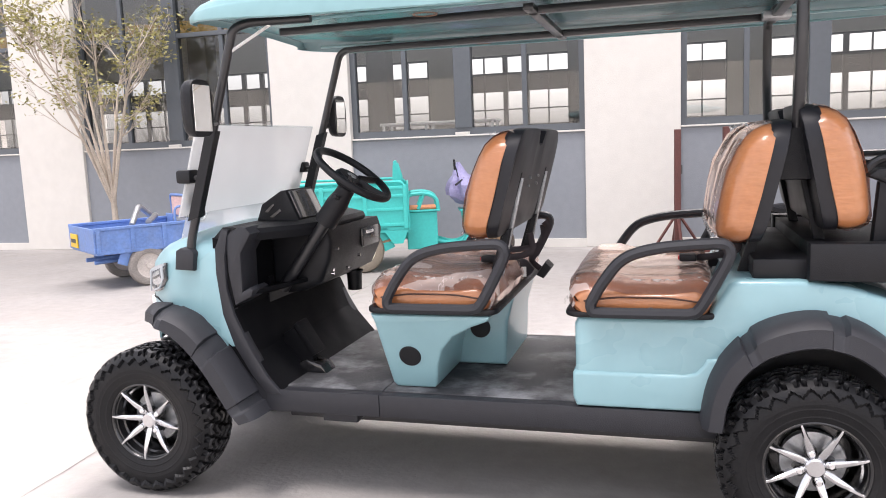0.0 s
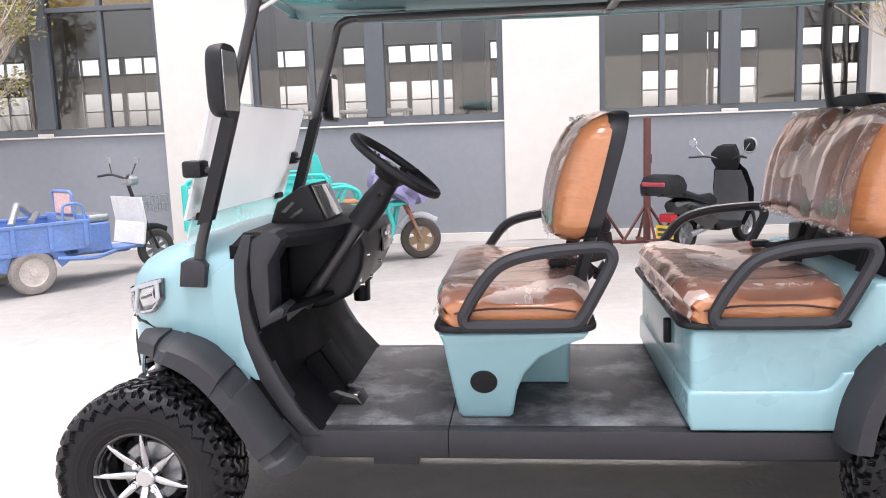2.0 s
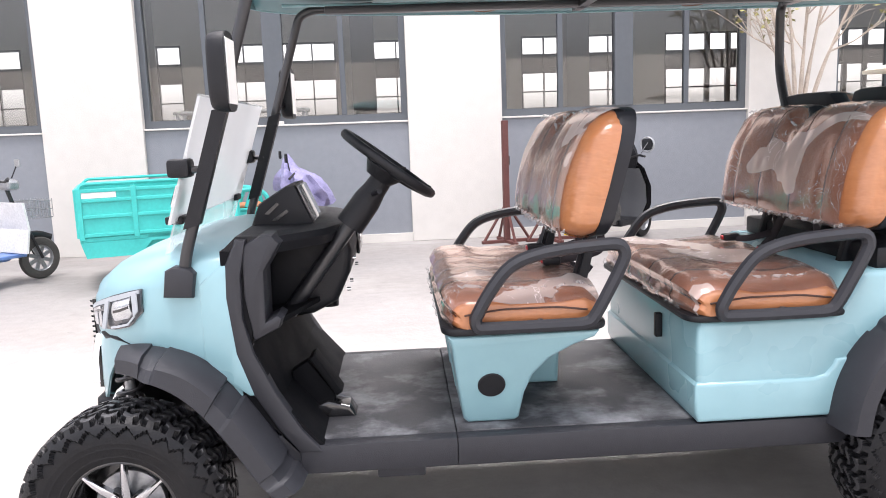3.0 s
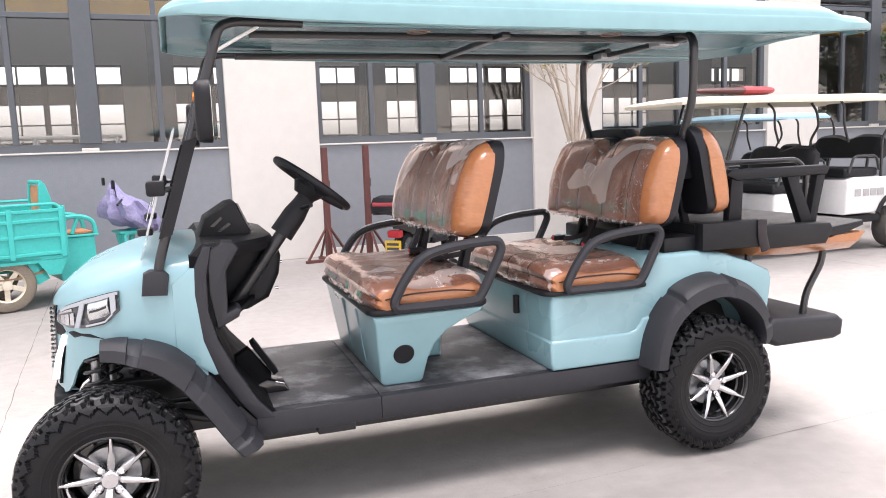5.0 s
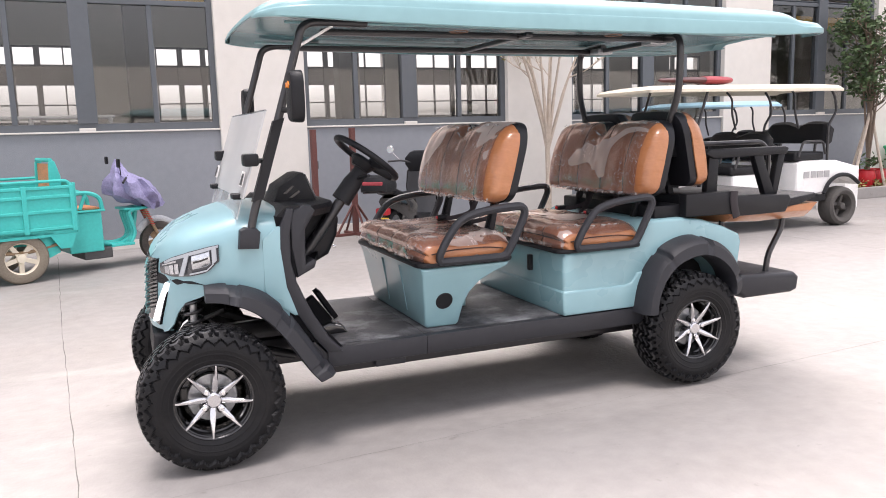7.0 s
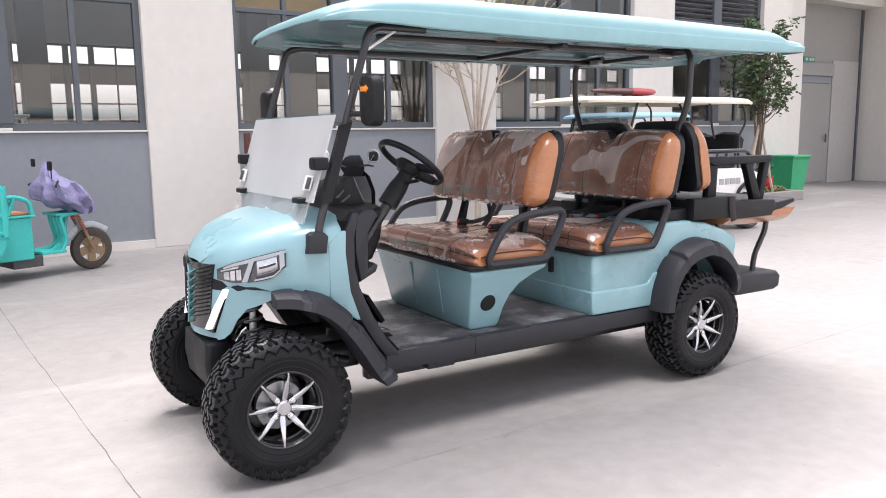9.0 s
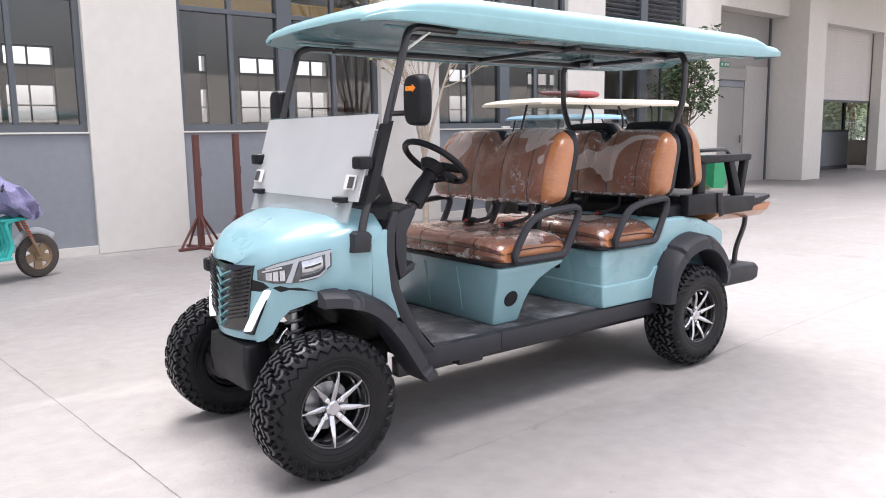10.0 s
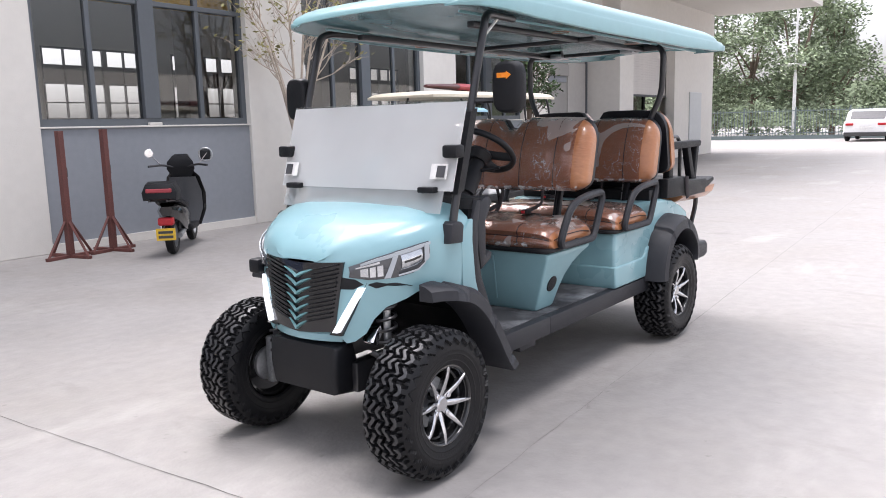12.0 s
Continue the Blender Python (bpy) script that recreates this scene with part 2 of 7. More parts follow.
def add_lathe(bm, outline, centre=(0, 0, 0), axis="y", steps=48):
    """A turned form: an outline of (radius, along) round an axis through centre."""
    cx, cy, cz = centre
    rings = []
    for k in range(steps):
        a = math.tau * k / steps
        ca, sa = math.cos(a), math.sin(a)
        rings.append([bm.verts.new({"y": (cx + r * ca, cy + h, cz + r * sa), "z": (cx + r * ca, cy + r * sa, cz + h),
                                    "x": (cx + h, cy + r * ca, cz + r * sa)}[axis]) for r, h in outline])
    faces = []
    for k in range(steps):
        p, q = rings[k], rings[(k + 1) % steps]
        for i in range(len(outline) - 1):
            faces.append(bm.faces.new((p[i], q[i], q[i + 1], p[i + 1])))
    bmesh.ops.remove_doubles(bm, verts=[v for ring in rings for v in ring], dist=1e-5)
    bmesh.ops.recalc_face_normals(bm, faces=[f for f in bm.faces])
    return bm


def lathe(outline, centre=(0, 0, 0), axis="y", steps=48):
    return add_lathe(bmesh.new(), outline, centre, axis, steps)


def add_disc(bm, centre, r, depth, axis="y", steps=24, bevel=0.0):
    return add_lathe(bm, [(0, 0), (r - bevel, 0), (r, bevel), (r, depth), (0, depth)], centre, axis, steps)


def loft(rings, cap=True):
    """A skin over rings of equally many points."""
    bm = bmesh.new()
    vs = [[bm.verts.new(p) for p in ring] for ring in rings]
    n = len(vs[0])
    for a, b in zip(vs, vs[1:]):
        for k in range(n):
            bm.faces.new((a[k], a[(k + 1) % n], b[(k + 1) % n], b[k]))
    if cap:
        bm.faces.new(vs[0][::-1])
        bm.faces.new(vs[-1])
    bmesh.ops.recalc_face_normals(bm, faces=bm.faces[:])
    return bm


def surface(rows, thick=0.0):
    """An open skin over a grid of points."""
    bm = bmesh.new()
    vs = [[bm.verts.new(p) for p in row] for row in rows]
    for a, b in zip(vs, vs[1:]):
        for k in range(len(a) - 1):
            bm.faces.new((a[k], a[k + 1], b[k + 1], b[k]))
    bmesh.ops.recalc_face_normals(bm, faces=bm.faces[:])
    if thick:
        bmesh.ops.solidify(bm, geom=bm.faces[:], thickness=thick)
    return bm


# ---- ground ----
ground = part("ground", box(-250, 300, -200, 350, -0.3, 0.0), CONCRETE)
tagged(ground, "pale worn concrete yard with stains and slab joints", "ground", kind="structure")


def crack(points, width):
    rng = random.Random(len(points) * 7 + int(width * 1e4))
    bm = bmesh.new()
    line = []
    for (xa, ya), (xb, yb) in zip(points, points[1:]):
        steps = max(2, int(math.hypot(xb - xa, yb - ya) / 0.12))
        for i in range(steps):
            t = i / steps
            line.append((xa + (xb - xa) * t + rng.uniform(-0.004, 0.004), ya + (yb - ya) * t + rng.uniform(-0.004, 0.004)))
    prev = None
    for (x, y), (x2, y2) in zip(line, line[1:]):
        d = Vector((x2 - x, y2 - y)).normalized()
        w = width * rng.uniform(0.5, 1.3) / 2
        cur = bm.verts.new((x - d.y * w, y + d.x * w, 0.002)), bm.verts.new((x + d.y * w, y - d.x * w, 0.002))
        if prev:
            bm.faces.new((prev[0], cur[0], cur[1], prev[1]))
        prev = cur
    return bm


for pts, w in (([(-2.15, -1.0), (-2.42, 2.75), (-2.63, 5.4), (-2.92, 9.55)], 0.0045),
               ([(-6.5, 2.05), (-1.96, 2.37), (0.35, 2.53)], 0.0012),
               ([(0.35, 2.53), (2.85, 2.7), (14.0, 3.4)], 0.003),
               ([(5.3, -2), (5.0, 2.8), (4.7, 9.6)], 0.005),
               ([(12.6, -2), (12.2, 3.3), (11.9, 9.8)], 0.005)):
    part("joint", crack(pts, w), JOINT, ground)

# ---- the long workshop: its front wall runs along u, v goes in ----
FACADE = Matrix.Translation((0, 9.69, 0)) @ Matrix.Rotation(math.atan(0.03), 4, "Z")
SILL, HEAD, TOP = 1.42, 7.6, 8.5
BAYS = [(0.14 + 4.09 * k, 3.13 + 4.09 * k) for k in range(-4, 2)] + [(8.25, 10.85)]
wall = tagged(part("wall_north", box(-30, -16.3, 0, 0.3, 0, TOP), WHITE_WALL, m=FACADE),
              "white plastered workshop front with grey dado panels under the windows", "wall", kind="structure")
edges = [-16.3] + [e for b in BAYS for e in b] + [11.75]
for a, b in zip(edges[0::2], edges[1::2]):
    part("pier", box(a, b, -0.05, 0.3, 0, TOP, 0.008), WHITE_WALL, wall)
for a, b in BAYS:
    part("plinth", box(a, b, -0.03, 0.3, 0, 0.10), WHITE_WALL, wall)
    part("dado", box(a, b, 0.0, 0.3, 0.10, SILL - 0.02), GREY_WALL, wall, "mid-grey painted panel")
    part("ledge", box(a, b, -0.035, 0.3, SILL - 0.02, SILL, 0.004), WHITE_WALL, wall)
    part("lintel", box(a, b, 0.0, 0.3, HEAD, TOP), GREY_WALL, wall)


def window(i, a, b, louvred=False):
    w = tagged(new("window_%d" % i), "tall dark-framed workshop window with clear panes", "window", kind="structure")
    w.matrix_basis = FACADE
    mid = (a + b) / 2 - 0.01
    bm = bmesh.new()
    v0, v1 = 0.04, 0.13
    add_box(bm, a, a + 0.07, v0, v1, SILL, HEAD), add_box(bm, b - 0.07, b, v0, v1, SILL, HEAD)
    add_box(bm, a + 0.07, b - 0.07, v0, v1, SILL, SILL + 0.085), add_box(bm, a + 0.07, b - 0.07, v0, v1, HEAD - 0.07, HEAD)
    part("window_frame", bm, FRAME, w)
    part("mullion", box(mid - 0.11, mid + 0.11, v0 - 0.02, v1 + 0.03, SILL + 0.085, HEAD - 0.07, 0.006), FRAME, w)
    tz = 3.28 if louvred else 2.89
    for x0, x1 in ((a + 0.07, mid - 0.11), (mid + 0.11, b - 0.07)):
        part("transom", box(x0, x1, v0, v1, tz, tz + 0.06, 0.005), FRAME, w)
        c = (x0 + x1) / 2
        for z0, z1 in ((SILL + 0.085, tz), (tz + 0.06, HEAD - 0.07)):
            if louvred and z0 > tz:
                for k in range(46):
                    z = z0 + 0.03 + k * (z1 - z0 - 0.03) / 46
                    part("slat", box(x0, x1, 0.0, 0.06, -0.006, 0.006), FRAME, w, m=pose(0, 0.06, z, -38))
                continue
            part("glazing_bar", box(c - 0.03, c + 0.03, v0 + 0.01, v1 - 0.01, z0, z1, 0.004), FRAME, w)
            for p0, p1 in ((x0, c - 0.03), (c + 0.03, x1)):
                pane = part("pane", box(p0, p1, 0.082, 0.088, z0, z1), WINDOW_GLASS, w)
                pane.visible_shadow = False
    part("latch", box(mid - 0.1, mid + 0.08, -0.03, 0.02, SILL - 0.0, SILL + 0.035, 0.006), WHITE_WALL, w)


for i, (a, b) in enumerate(BAYS):
    window(i + 1, a, b, louvred=(i == len(BAYS) - 1))

# the hall behind the windows, with a row of windows on its far side
DEEP = 12.7
far_wall = tagged(part("wall_far", box(-42, 30, DEEP, DEEP + 0.3, 0, 1.75), HALL_WALL, m=FACADE),
                  "far side wall of the workshop hall with bright windows", "wall", kind="structure")
part("lintel", box(-42, 30, DEEP, DEEP + 0.3, 3.75, 8.0), HALL_WALL, far_wall)
FAR = [(-9.45 + 4.1 * k, -6.4 + 4.1 * k) for k in range(-3, 8)]
prev = -42
for a, b in FAR:
    part("pier", box(prev, a, DEEP, DEEP + 0.3, 1.75, 3.75), HALL_WALL, far_wall)
    prev = b
part("pier", box(prev, 30, DEEP, DEEP + 0.3, 1.75, 3.75), HALL_WALL, far_wall)
for i, (a, b) in enumerate(FAR):
    w = tagged(new("window_%d" % (i + 20)), "far hall window with white panes and a dark louvre band", "window", kind="structure")
    w.matrix_basis = FACADE
    bm = bmesh.new()
    for k in range(6):
        x = a + (b - a) * k / 5
        wide = 0.14 if k in (2, 3) else 0.035
        add_box(bm, x - wide / 2, x + wide / 2, DEEP - 0.03, DEEP + 0.06, 1.75, 3.75)
    for z, h in ((1.75, 0.06), (2.22, 0.035), (2.74, 0.05), (3.22, 0.05), (3.7, 0.05)):
        add_box(bm, a, b, DEEP - 0.02, DEEP + 0.05, z, z + h)
    part("window_frame", bm, HALL_DARK, w)
    part("louvre_panel", box(a, b, DEEP + 0.06, DEEP + 0.10, 2.77, 3.23), HALL_DARK, w)
    for j in range(2):
        for k in range(7):
            x0 = a + 0.75 + j * 1.1
            part("slat", box(x0, x0 + 0.45, -0.006, 0.03, 0, 0.012), FRAME, w, m=pose(0, DEEP - 0.03, 2.80 + k * 0.06))
hall_floor = tagged(part("floor", box(-42, 16.3, 1.25, DEEP, -0.2, 0.03), HALL_FLOOR, m=FACADE), "grey workshop hall floor", "floor", kind="structure")
hall_ceiling = tagged(part("ceiling", box(-42, 30, 0.0, DEEP + 0.3, 8.0, 8.5), HALL_WALL, m=FACADE), "workshop hall ceiling", "ceiling", kind="structure")
hall_end = tagged(part("wall_west", box(-42.3, -42, 0, DEEP + 0.3, 0, 8.5), HALL_WALL, m=FACADE), "plain hall end wall", "wall", kind="structure")
part("wall_upper", box(-42, -30, 0, 0.3, 0, 8.0), WHITE_WALL, wall)
for k in range(-4, 4):
    c = part("column", box(-0.22, 0.22, -0.22, 0.22, 0, 8.0, 0.01), COLUMN_BACKLIT, m=FACADE @ pose(2.6 + 4.09 * k, 6.0, 0))
    tagged(c, "square column inside the hall, coloured dark as seen against the light", "column", group="hall columns", kind="structure")
crane = tagged(part("crane_beam", box(-40, 11.4, 0.75, 0.95, 3.02, 3.24, 0.02), YELLOW, m=FACADE), "yellow overhead crane runway beam in the hall", "beam")

# ---- the wing with the big doors ----
wing = tagged(part("wall_wing", box(11.75, 13.4, 0.7, 1.2, 0, TOP), WHITE_WALL, m=FACADE), "cream plastered wing with tall door openings", "wall", kind="structure")
part("pier", box(16.62, 17.62, 0.16, 1.2, 0, TOP, 0.01), WHITE_WALL, wing)
part("wall_piece", box(13.4, 16.62, 0.7, 1.2, 4.22, TOP), WHITE_WALL, wing)
part("wall_piece", box(17.62, 22.6, 0.7, 1.0, 4.22, TOP), WHITE_WALL, wing)
part("wall_piece", box(22.6, 26.9, 0.7, 1.0, 0, TOP), WHITE_WALL, wing)
part("wall_piece", box(26.6, 26.9, 1.0, 2.7, 0, TOP), WHITE_WALL, wing)
part("wall_piece", box(26.6, 26.9, 6.6, 20, 0, TOP), WHITE_WALL, wing)
part("wall_piece", box(26.6, 26.9, 2.7, 6.6, 0, 0.9), WHITE_WALL, wing)
part("wall_piece", box(26.6, 26.9, 2.7, 6.6, 2.9, TOP), WHITE_WALL, wing)
part("wall_piece", box(16.2, 26.6, 7.0, 7.3, 2.6, TOP), WHITE_WALL, wing)
part("wall_piece", box(16.2, 26.6, 7.0, 7.3, 0, 1.1), HALL_WALL, wing)
part("wall_piece", box(16.2, 18.0, 7.0, 7.3, 1.1, 2.6), HALL_WALL, wing)
part("wall_piece", box(16.4, 16.6, 1.2, 7.0, 0, TOP), HALL_WALL, wing)
DOOR_GREY = material("door_grey", (0.27, 0.26, 0.245), 0.6, vary=0.05, scale=1)
PALE_DOOR = material("pale_door", (0.50, 0.51, 0.51), 0.5, vary=0.04, scale=1)
SIDE_GREY = material("side_panel_grey", (0.36, 0.345, 0.325), 0.6, vary=0.06, scale=1)
door = tagged(new("door_1"), "tall grey steel sliding door with a wicket door", "door", kind="structure")
door.matrix_basis = FACADE
part("leaf", box(13.3, 16.62, 1.15, 1.22, 0.0, 4.22), DOOR_GREY, door)
part("guide", box(16.46, 16.52, 1.10, 1.15, 0.0, 4.2), FRAME, door)
part("side_panel", box(15.32, 16.44, 1.125, 1.15, 0.0, 2.95, 0.006), SIDE_GREY, door)
wicket = part("wicket", box(13.45, 15.15, 1.11, 1.15, 0.05, 2.40, 0.01), DOOR_GREY, door, "plain grey wicket door")
part("handle", tube([(15.06, 1.06, 1.0), (15.06, 1.05, 1.1), (15.06, 1.06, 1.2)], 0.02, 6), FRAME, wicket)
part("shadow_band", box(13.45, 15.17, 1.08, 1.15, 2.40, 2.56, 0.006), GREY_WALL, door)
part("hood", box(13.42, 15.18, 1.0, 1.15, 2.56, 2.86, 0.012), DOOR_GREY, door)
part("hinge", box(15.16, 15.22, 1.06, 1.15, 2.62, 2.80, 0.006), FRAME, door)
sign = tagged(part("exit_sign", box(13.87, 14.30, 0.97, 1.0, 2.86, 2.98, 0.004), material("sign_green", (0.02, 0.22, 0.11), 0.4), m=FACADE), "small green exit sign over the wicket door", "sign")
for x in (13.93, 14.08, 14.19):
    part("sign_mark", box(x, x + 0.07, 0.965, 0.969, 2.89, 2.95), PALE_DOOR, sign)
small_door = tagged(new("door_2"), "narrow pale grey steel door", "door", kind="structure")
small_door.matrix_basis = FACADE
part("leaf", box(24.15, 25.45, 0.66, 0.70, 0.05, 2.3, 0.01), PALE_DOOR, small_door)
canopy = tagged(part("canopy", box(13.5, 27.4, -3.0, 0.7, 5.25, 5.65), WHITE_WALL, m=FACADE), "white concrete canopy slab over the doors", "canopy", kind="structure")
far_win = tagged(new("window_40"), "wide window at the back of the open bay", "window", kind="structure")
far_win.matrix_basis = FACADE
bm = bmesh.new()
for x in (18.0, 20.6, 23.3, 26.0):
    add_box(bm, x, x + 0.1, 6.97, 7.05, 1.1, 2.6)
add_box(bm, 18.0, 26.1, 6.97, 7.05, 1.1, 1.2), add_box(bm, 18.0, 26.1, 6.97, 7.05, 2.5, 2.6)
part("window_frame", bm, HALL_DARK, far_win)
# grey roller shutter, half down, and a low glazed partition behind it
SHUTTER_GREY = material("shutter_grey", (0.55, 0.52, 0.49), 0.55, vary=0.06, scale=1)
shutter = tagged(new("door_3"), "grey roller shutter pulled half down in the open bay", "door", kind="structure")
shutter.matrix_basis = FACADE
slat = None
for k in range(28):
    z = 2.17 + 0.079 * k
    if slat is None:
        slat = part("slat", box(17.62, 22.6, 1.03, 1.07, 0.0, 0.0775, 0.003, 1), SHUTTER_GREY, shutter, m=pose(0, 0, z))
    else:
        ob = new("slat", slat.data)
        ob.parent, ob.matrix_basis = shutter, pose(0, 0, z)
part("bottom_rail", box(17.62, 22.6, 1.01, 1.09, 2.10, 2.165, 0.006), HALL_DARK, shutter)
screen = tagged(new("window_41"), "dark framed glazed partition inside the open bay", "window", kind="structure")
screen.matrix_basis = FACADE
part("panel", box(17.1, 24.0, 2.20, 2.26, 0.12, 1.22), GREY_WALL, screen)
part("kick_rail", box(17.1, 24.0, 2.17, 2.28, 0.0, 0.12), HALL_DARK, screen)
for x in (17.1, 19.3, 21.55, 23.6):
    part("mullion", box(x, x + 0.09, 2.18, 2.28, 1.28, 2.4, 0.006), HALL_DARK, screen)
for z in (1.22, 2.4):
    part("rail", box(17.1, 24.0, 2.18, 2.28, z, z + 0.07), HALL_DARK, screen)
for x0, x1 in ((17.19, 19.3), (19.39, 21.55), (21.64, 23.6)):
    part("pane", box(x0, x1, 2.225, 2.231, 1.29, 2.4), WINDOW_GLASS, screen).visible_shadow = False
# white pipe rack behind the glass
WHITE_PIPE = material("white_pipe", (0.78, 0.78, 0.77), 0.4)
rack = tagged(new("pipe_rack"), "white painted pipe rack just behind the workshop window", "rack")
rack.matrix_basis = FACADE @ pose(0, 0.55, 0.03)
for z in (1.57, 1.36):
    for v in (0.0, 0.35):
        part("rail", tube([(-3.75, v, z), (-3.0, v, z), (-2.15, v, z)], 0.022, 8), WHITE_PIPE, rack, smooth=True)
for u in (-3.7, -3.1, -2.2):
    for v in (0.0, 0.35):
        part("post", tube([(u, v, 0), (u, v, 0.8), (u, v, 1.58)], 0.022, 8), WHITE_PIPE, rack, smooth=True)

# behind the camera: an unseen wall added to bounce light and fill reflections
back = tagged(part("wall_bounce", box(-60, 60, -24.3, -24, 0, 5), WHITE_WALL), "plain pale wall out of view, added for bounce light and reflections", "wall", kind="structure")


# ---- the golf cart ----
YC = 3.075
CART_AT = Vector((-0.72, YC, 0))
cart = thing("golf_cart", Matrix.Translation(CART_AT), "lifted teal six-seat golf cart with plastic-wrapped tan leather seats", "golf cart")


def cpart(name, bm, mat, label="", smooth=True, parent=None):
    """A part of the cart, drawn in the yard's own metres; under another part it keeps that part's frame."""
    return part(name, bm, mat, parent or cart, label, smooth, Matrix.Translation(-CART_AT) if parent is None else None)


def both(y):
    """The near side and its mirror image across the cart's middle."""
    return (y, 2 * YC - y)


def lerp_table(table, x):
    if x <= table[0][0]:
        return table[0][1]
    for (a, p), (b, q) in zip(table, table[1:]):
        if x <= b:
            t = (x - a) / (b - a)
            return p + (q - p) * t
    return table[-1][1]


PLASTIC_WRAP = bpy.data.materials.new("clear_wrap")
PLASTIC_WRAP.use_nodes = True
pn, pl = PLASTIC_WRAP.node_tree.nodes, PLASTIC_WRAP.node_tree.links
pn.remove(pn["Principled BSDF"])
p_tr, p_gl, p_df = pn.new("ShaderNodeBsdfTransparent"), pn.new("ShaderNodeBsdfGlossy"), pn.new("ShaderNodeBsdfDiffuse")
p_mix, p_mix2 = pn.new("ShaderNodeMixShader"), pn.new("ShaderNodeMixShader")
p_fr, p_add, p_tc = pn.new("ShaderNodeLayerWeight"), pn.new("ShaderNodeMath"), pn.new("ShaderNodeTexCoord")
p_pow = pn.new("ShaderNodeMath")
p_pow.operation, p_pow.inputs[1].default_value = "POWER", 2.8
p_n1, p_n2, p_b1, p_b2, p_mr = (pn.new("ShaderNodeTexNoise"), pn.new("ShaderNodeTexNoise"), pn.new("ShaderNodeBump"),
                                pn.new("ShaderNodeBump"), pn.new("ShaderNodeMapRange"))
p_fr.inputs["Blend"].default_value = 0.5
p_add.operation, p_add.use_clamp, p_add.inputs[1].default_value = "ADD", True, 0.05
p_gl.inputs["Roughness"].default_value = 0.17
p_tr.inputs[0].default_value = (0.70, 0.62, 0.62, 1)
p_gl.inputs["Color"].default_value = (1.0, 0.84, 0.77, 1)
p_df.inputs[0].default_value = (0.88, 0.76, 0.71, 1)
p_n1.inputs["Scale"].default_value, p_n1.inputs["Detail"].default_value = 7, 2
p_n1.inputs["Distortion"].default_value = 1.2
p_n2.inputs["Scale"].default_value, p_n2.inputs["Detail"].default_value = 2.1, 3
p_n2.inputs["Roughness"].default_value, p_n2.inputs["Distortion"].default_value = 0.42, 0.9
p_b1.inputs["Strength"].default_value, p_b1.inputs["Distance"].default_value = 0.26, 0.02
p_mr.inputs[1].default_value, p_mr.inputs[2].default_value, p_mr.inputs[4].default_value = 0.528, 0.536, 1.0
pl.new(p_tc.outputs["Object"], p_n1.inputs["Vector"]), pl.new(p_tc.outputs["Object"], p_n2.inputs["Vector"])
pl.new(p_n1.outputs[0], p_b1.inputs["Height"]), pl.new(p_b1.outputs[0], p_gl.inputs["Normal"])
pl.new(p_b1.outputs[0], p_fr.inputs["Normal"])
# loose patches mirror more; their pale pink cloud paints in sky reflection
p_loose, p_gain, p_sum, p_cloud = pn.new("ShaderNodeMath"), pn.new("ShaderNodeMath"), pn.new("ShaderNodeMath"), pn.new("ShaderNodeMath")
p_loose.operation, p_gain.operation, p_cloud.operation = "MULTIPLY", "MULTIPLY", "MULTIPLY_ADD"
p_gain.inputs[1].default_value, p_cloud.inputs[1].default_value, p_cloud.inputs[2].default_value = 0.42, 0.24, 0.06
p_sum.operation, p_sum.use_clamp = "ADD", True
pl.new(p_mr.outputs[0], p_loose.inputs[0]), pl.new(p_fr.outputs["Facing"], p_loose.inputs[1]), pl.new(p_loose.outputs[0], p_gain.inputs[0])
pl.new(p_fr.outputs["Facing"], p_pow.inputs[0]), pl.new(p_pow.outputs[0], p_add.inputs[0])
pl.new(p_add.outputs[0], p_sum.inputs[0]), pl.new(p_gain.outputs[0], p_sum.inputs[1]), pl.new(p_sum.outputs[0], p_mix.inputs[0])
pl.new(p_tr.outputs[0], p_mix.inputs[1]), pl.new(p_gl.outputs[0], p_mix.inputs[2])
pl.new(p_n2.outputs[0], p_mr.inputs[0]), pl.new(p_mr.outputs[0], p_cloud.inputs[0]), pl.new(p_cloud.outputs[0], p_mix2.inputs[0])
pl.new(p_mix.outputs[0], p_mix2.inputs[1]), pl.new(p_df.outputs[0], p_mix2.inputs[2])
# fine white creases where the film is crumpled
p_n3, p_n4 = pn.new("ShaderNodeTexNoise"), pn.new("ShaderNodeTexNoise")
p_n3.inputs["Scale"].default_value, p_n3.inputs["Detail"].default_value, p_n3.inputs["Distortion"].default_value = 11, 4, 1.5
p_n4.inputs["Scale"].default_value = 5
p_sub, p_abs, p_mask, p_cr, p_mul = (pn.new("ShaderNodeMath"), pn.new("ShaderNodeMath"), pn.new("ShaderNodeMapRange"),
                                     pn.new("ShaderNodeMapRange"), pn.new("ShaderNodeMath"))
p_sub.operation, p_abs.operation, p_mul.operation = "SUBTRACT", "ABSOLUTE", "MULTIPLY"
p_sub.inputs[1].default_value = 0.5
p_cr.inputs[1].default_value, p_cr.inputs[2].default_value, p_cr.inputs[3].default_value, p_cr.inputs[4].default_value = 0.001, 0.009, 0.55, 0.0
p_mask.inputs[1].default_value, p_mask.inputs[2].default_value = 0.50, 0.62
p_white, p_mix3 = pn.new("ShaderNodeBsdfDiffuse"), pn.new("ShaderNodeMixShader")
p_white.inputs[0].default_value = (0.93, 0.90, 0.88, 1)
for x in (p_n3, p_n4):
    pl.new(p_tc.outputs["Object"], x.inputs["Vector"])
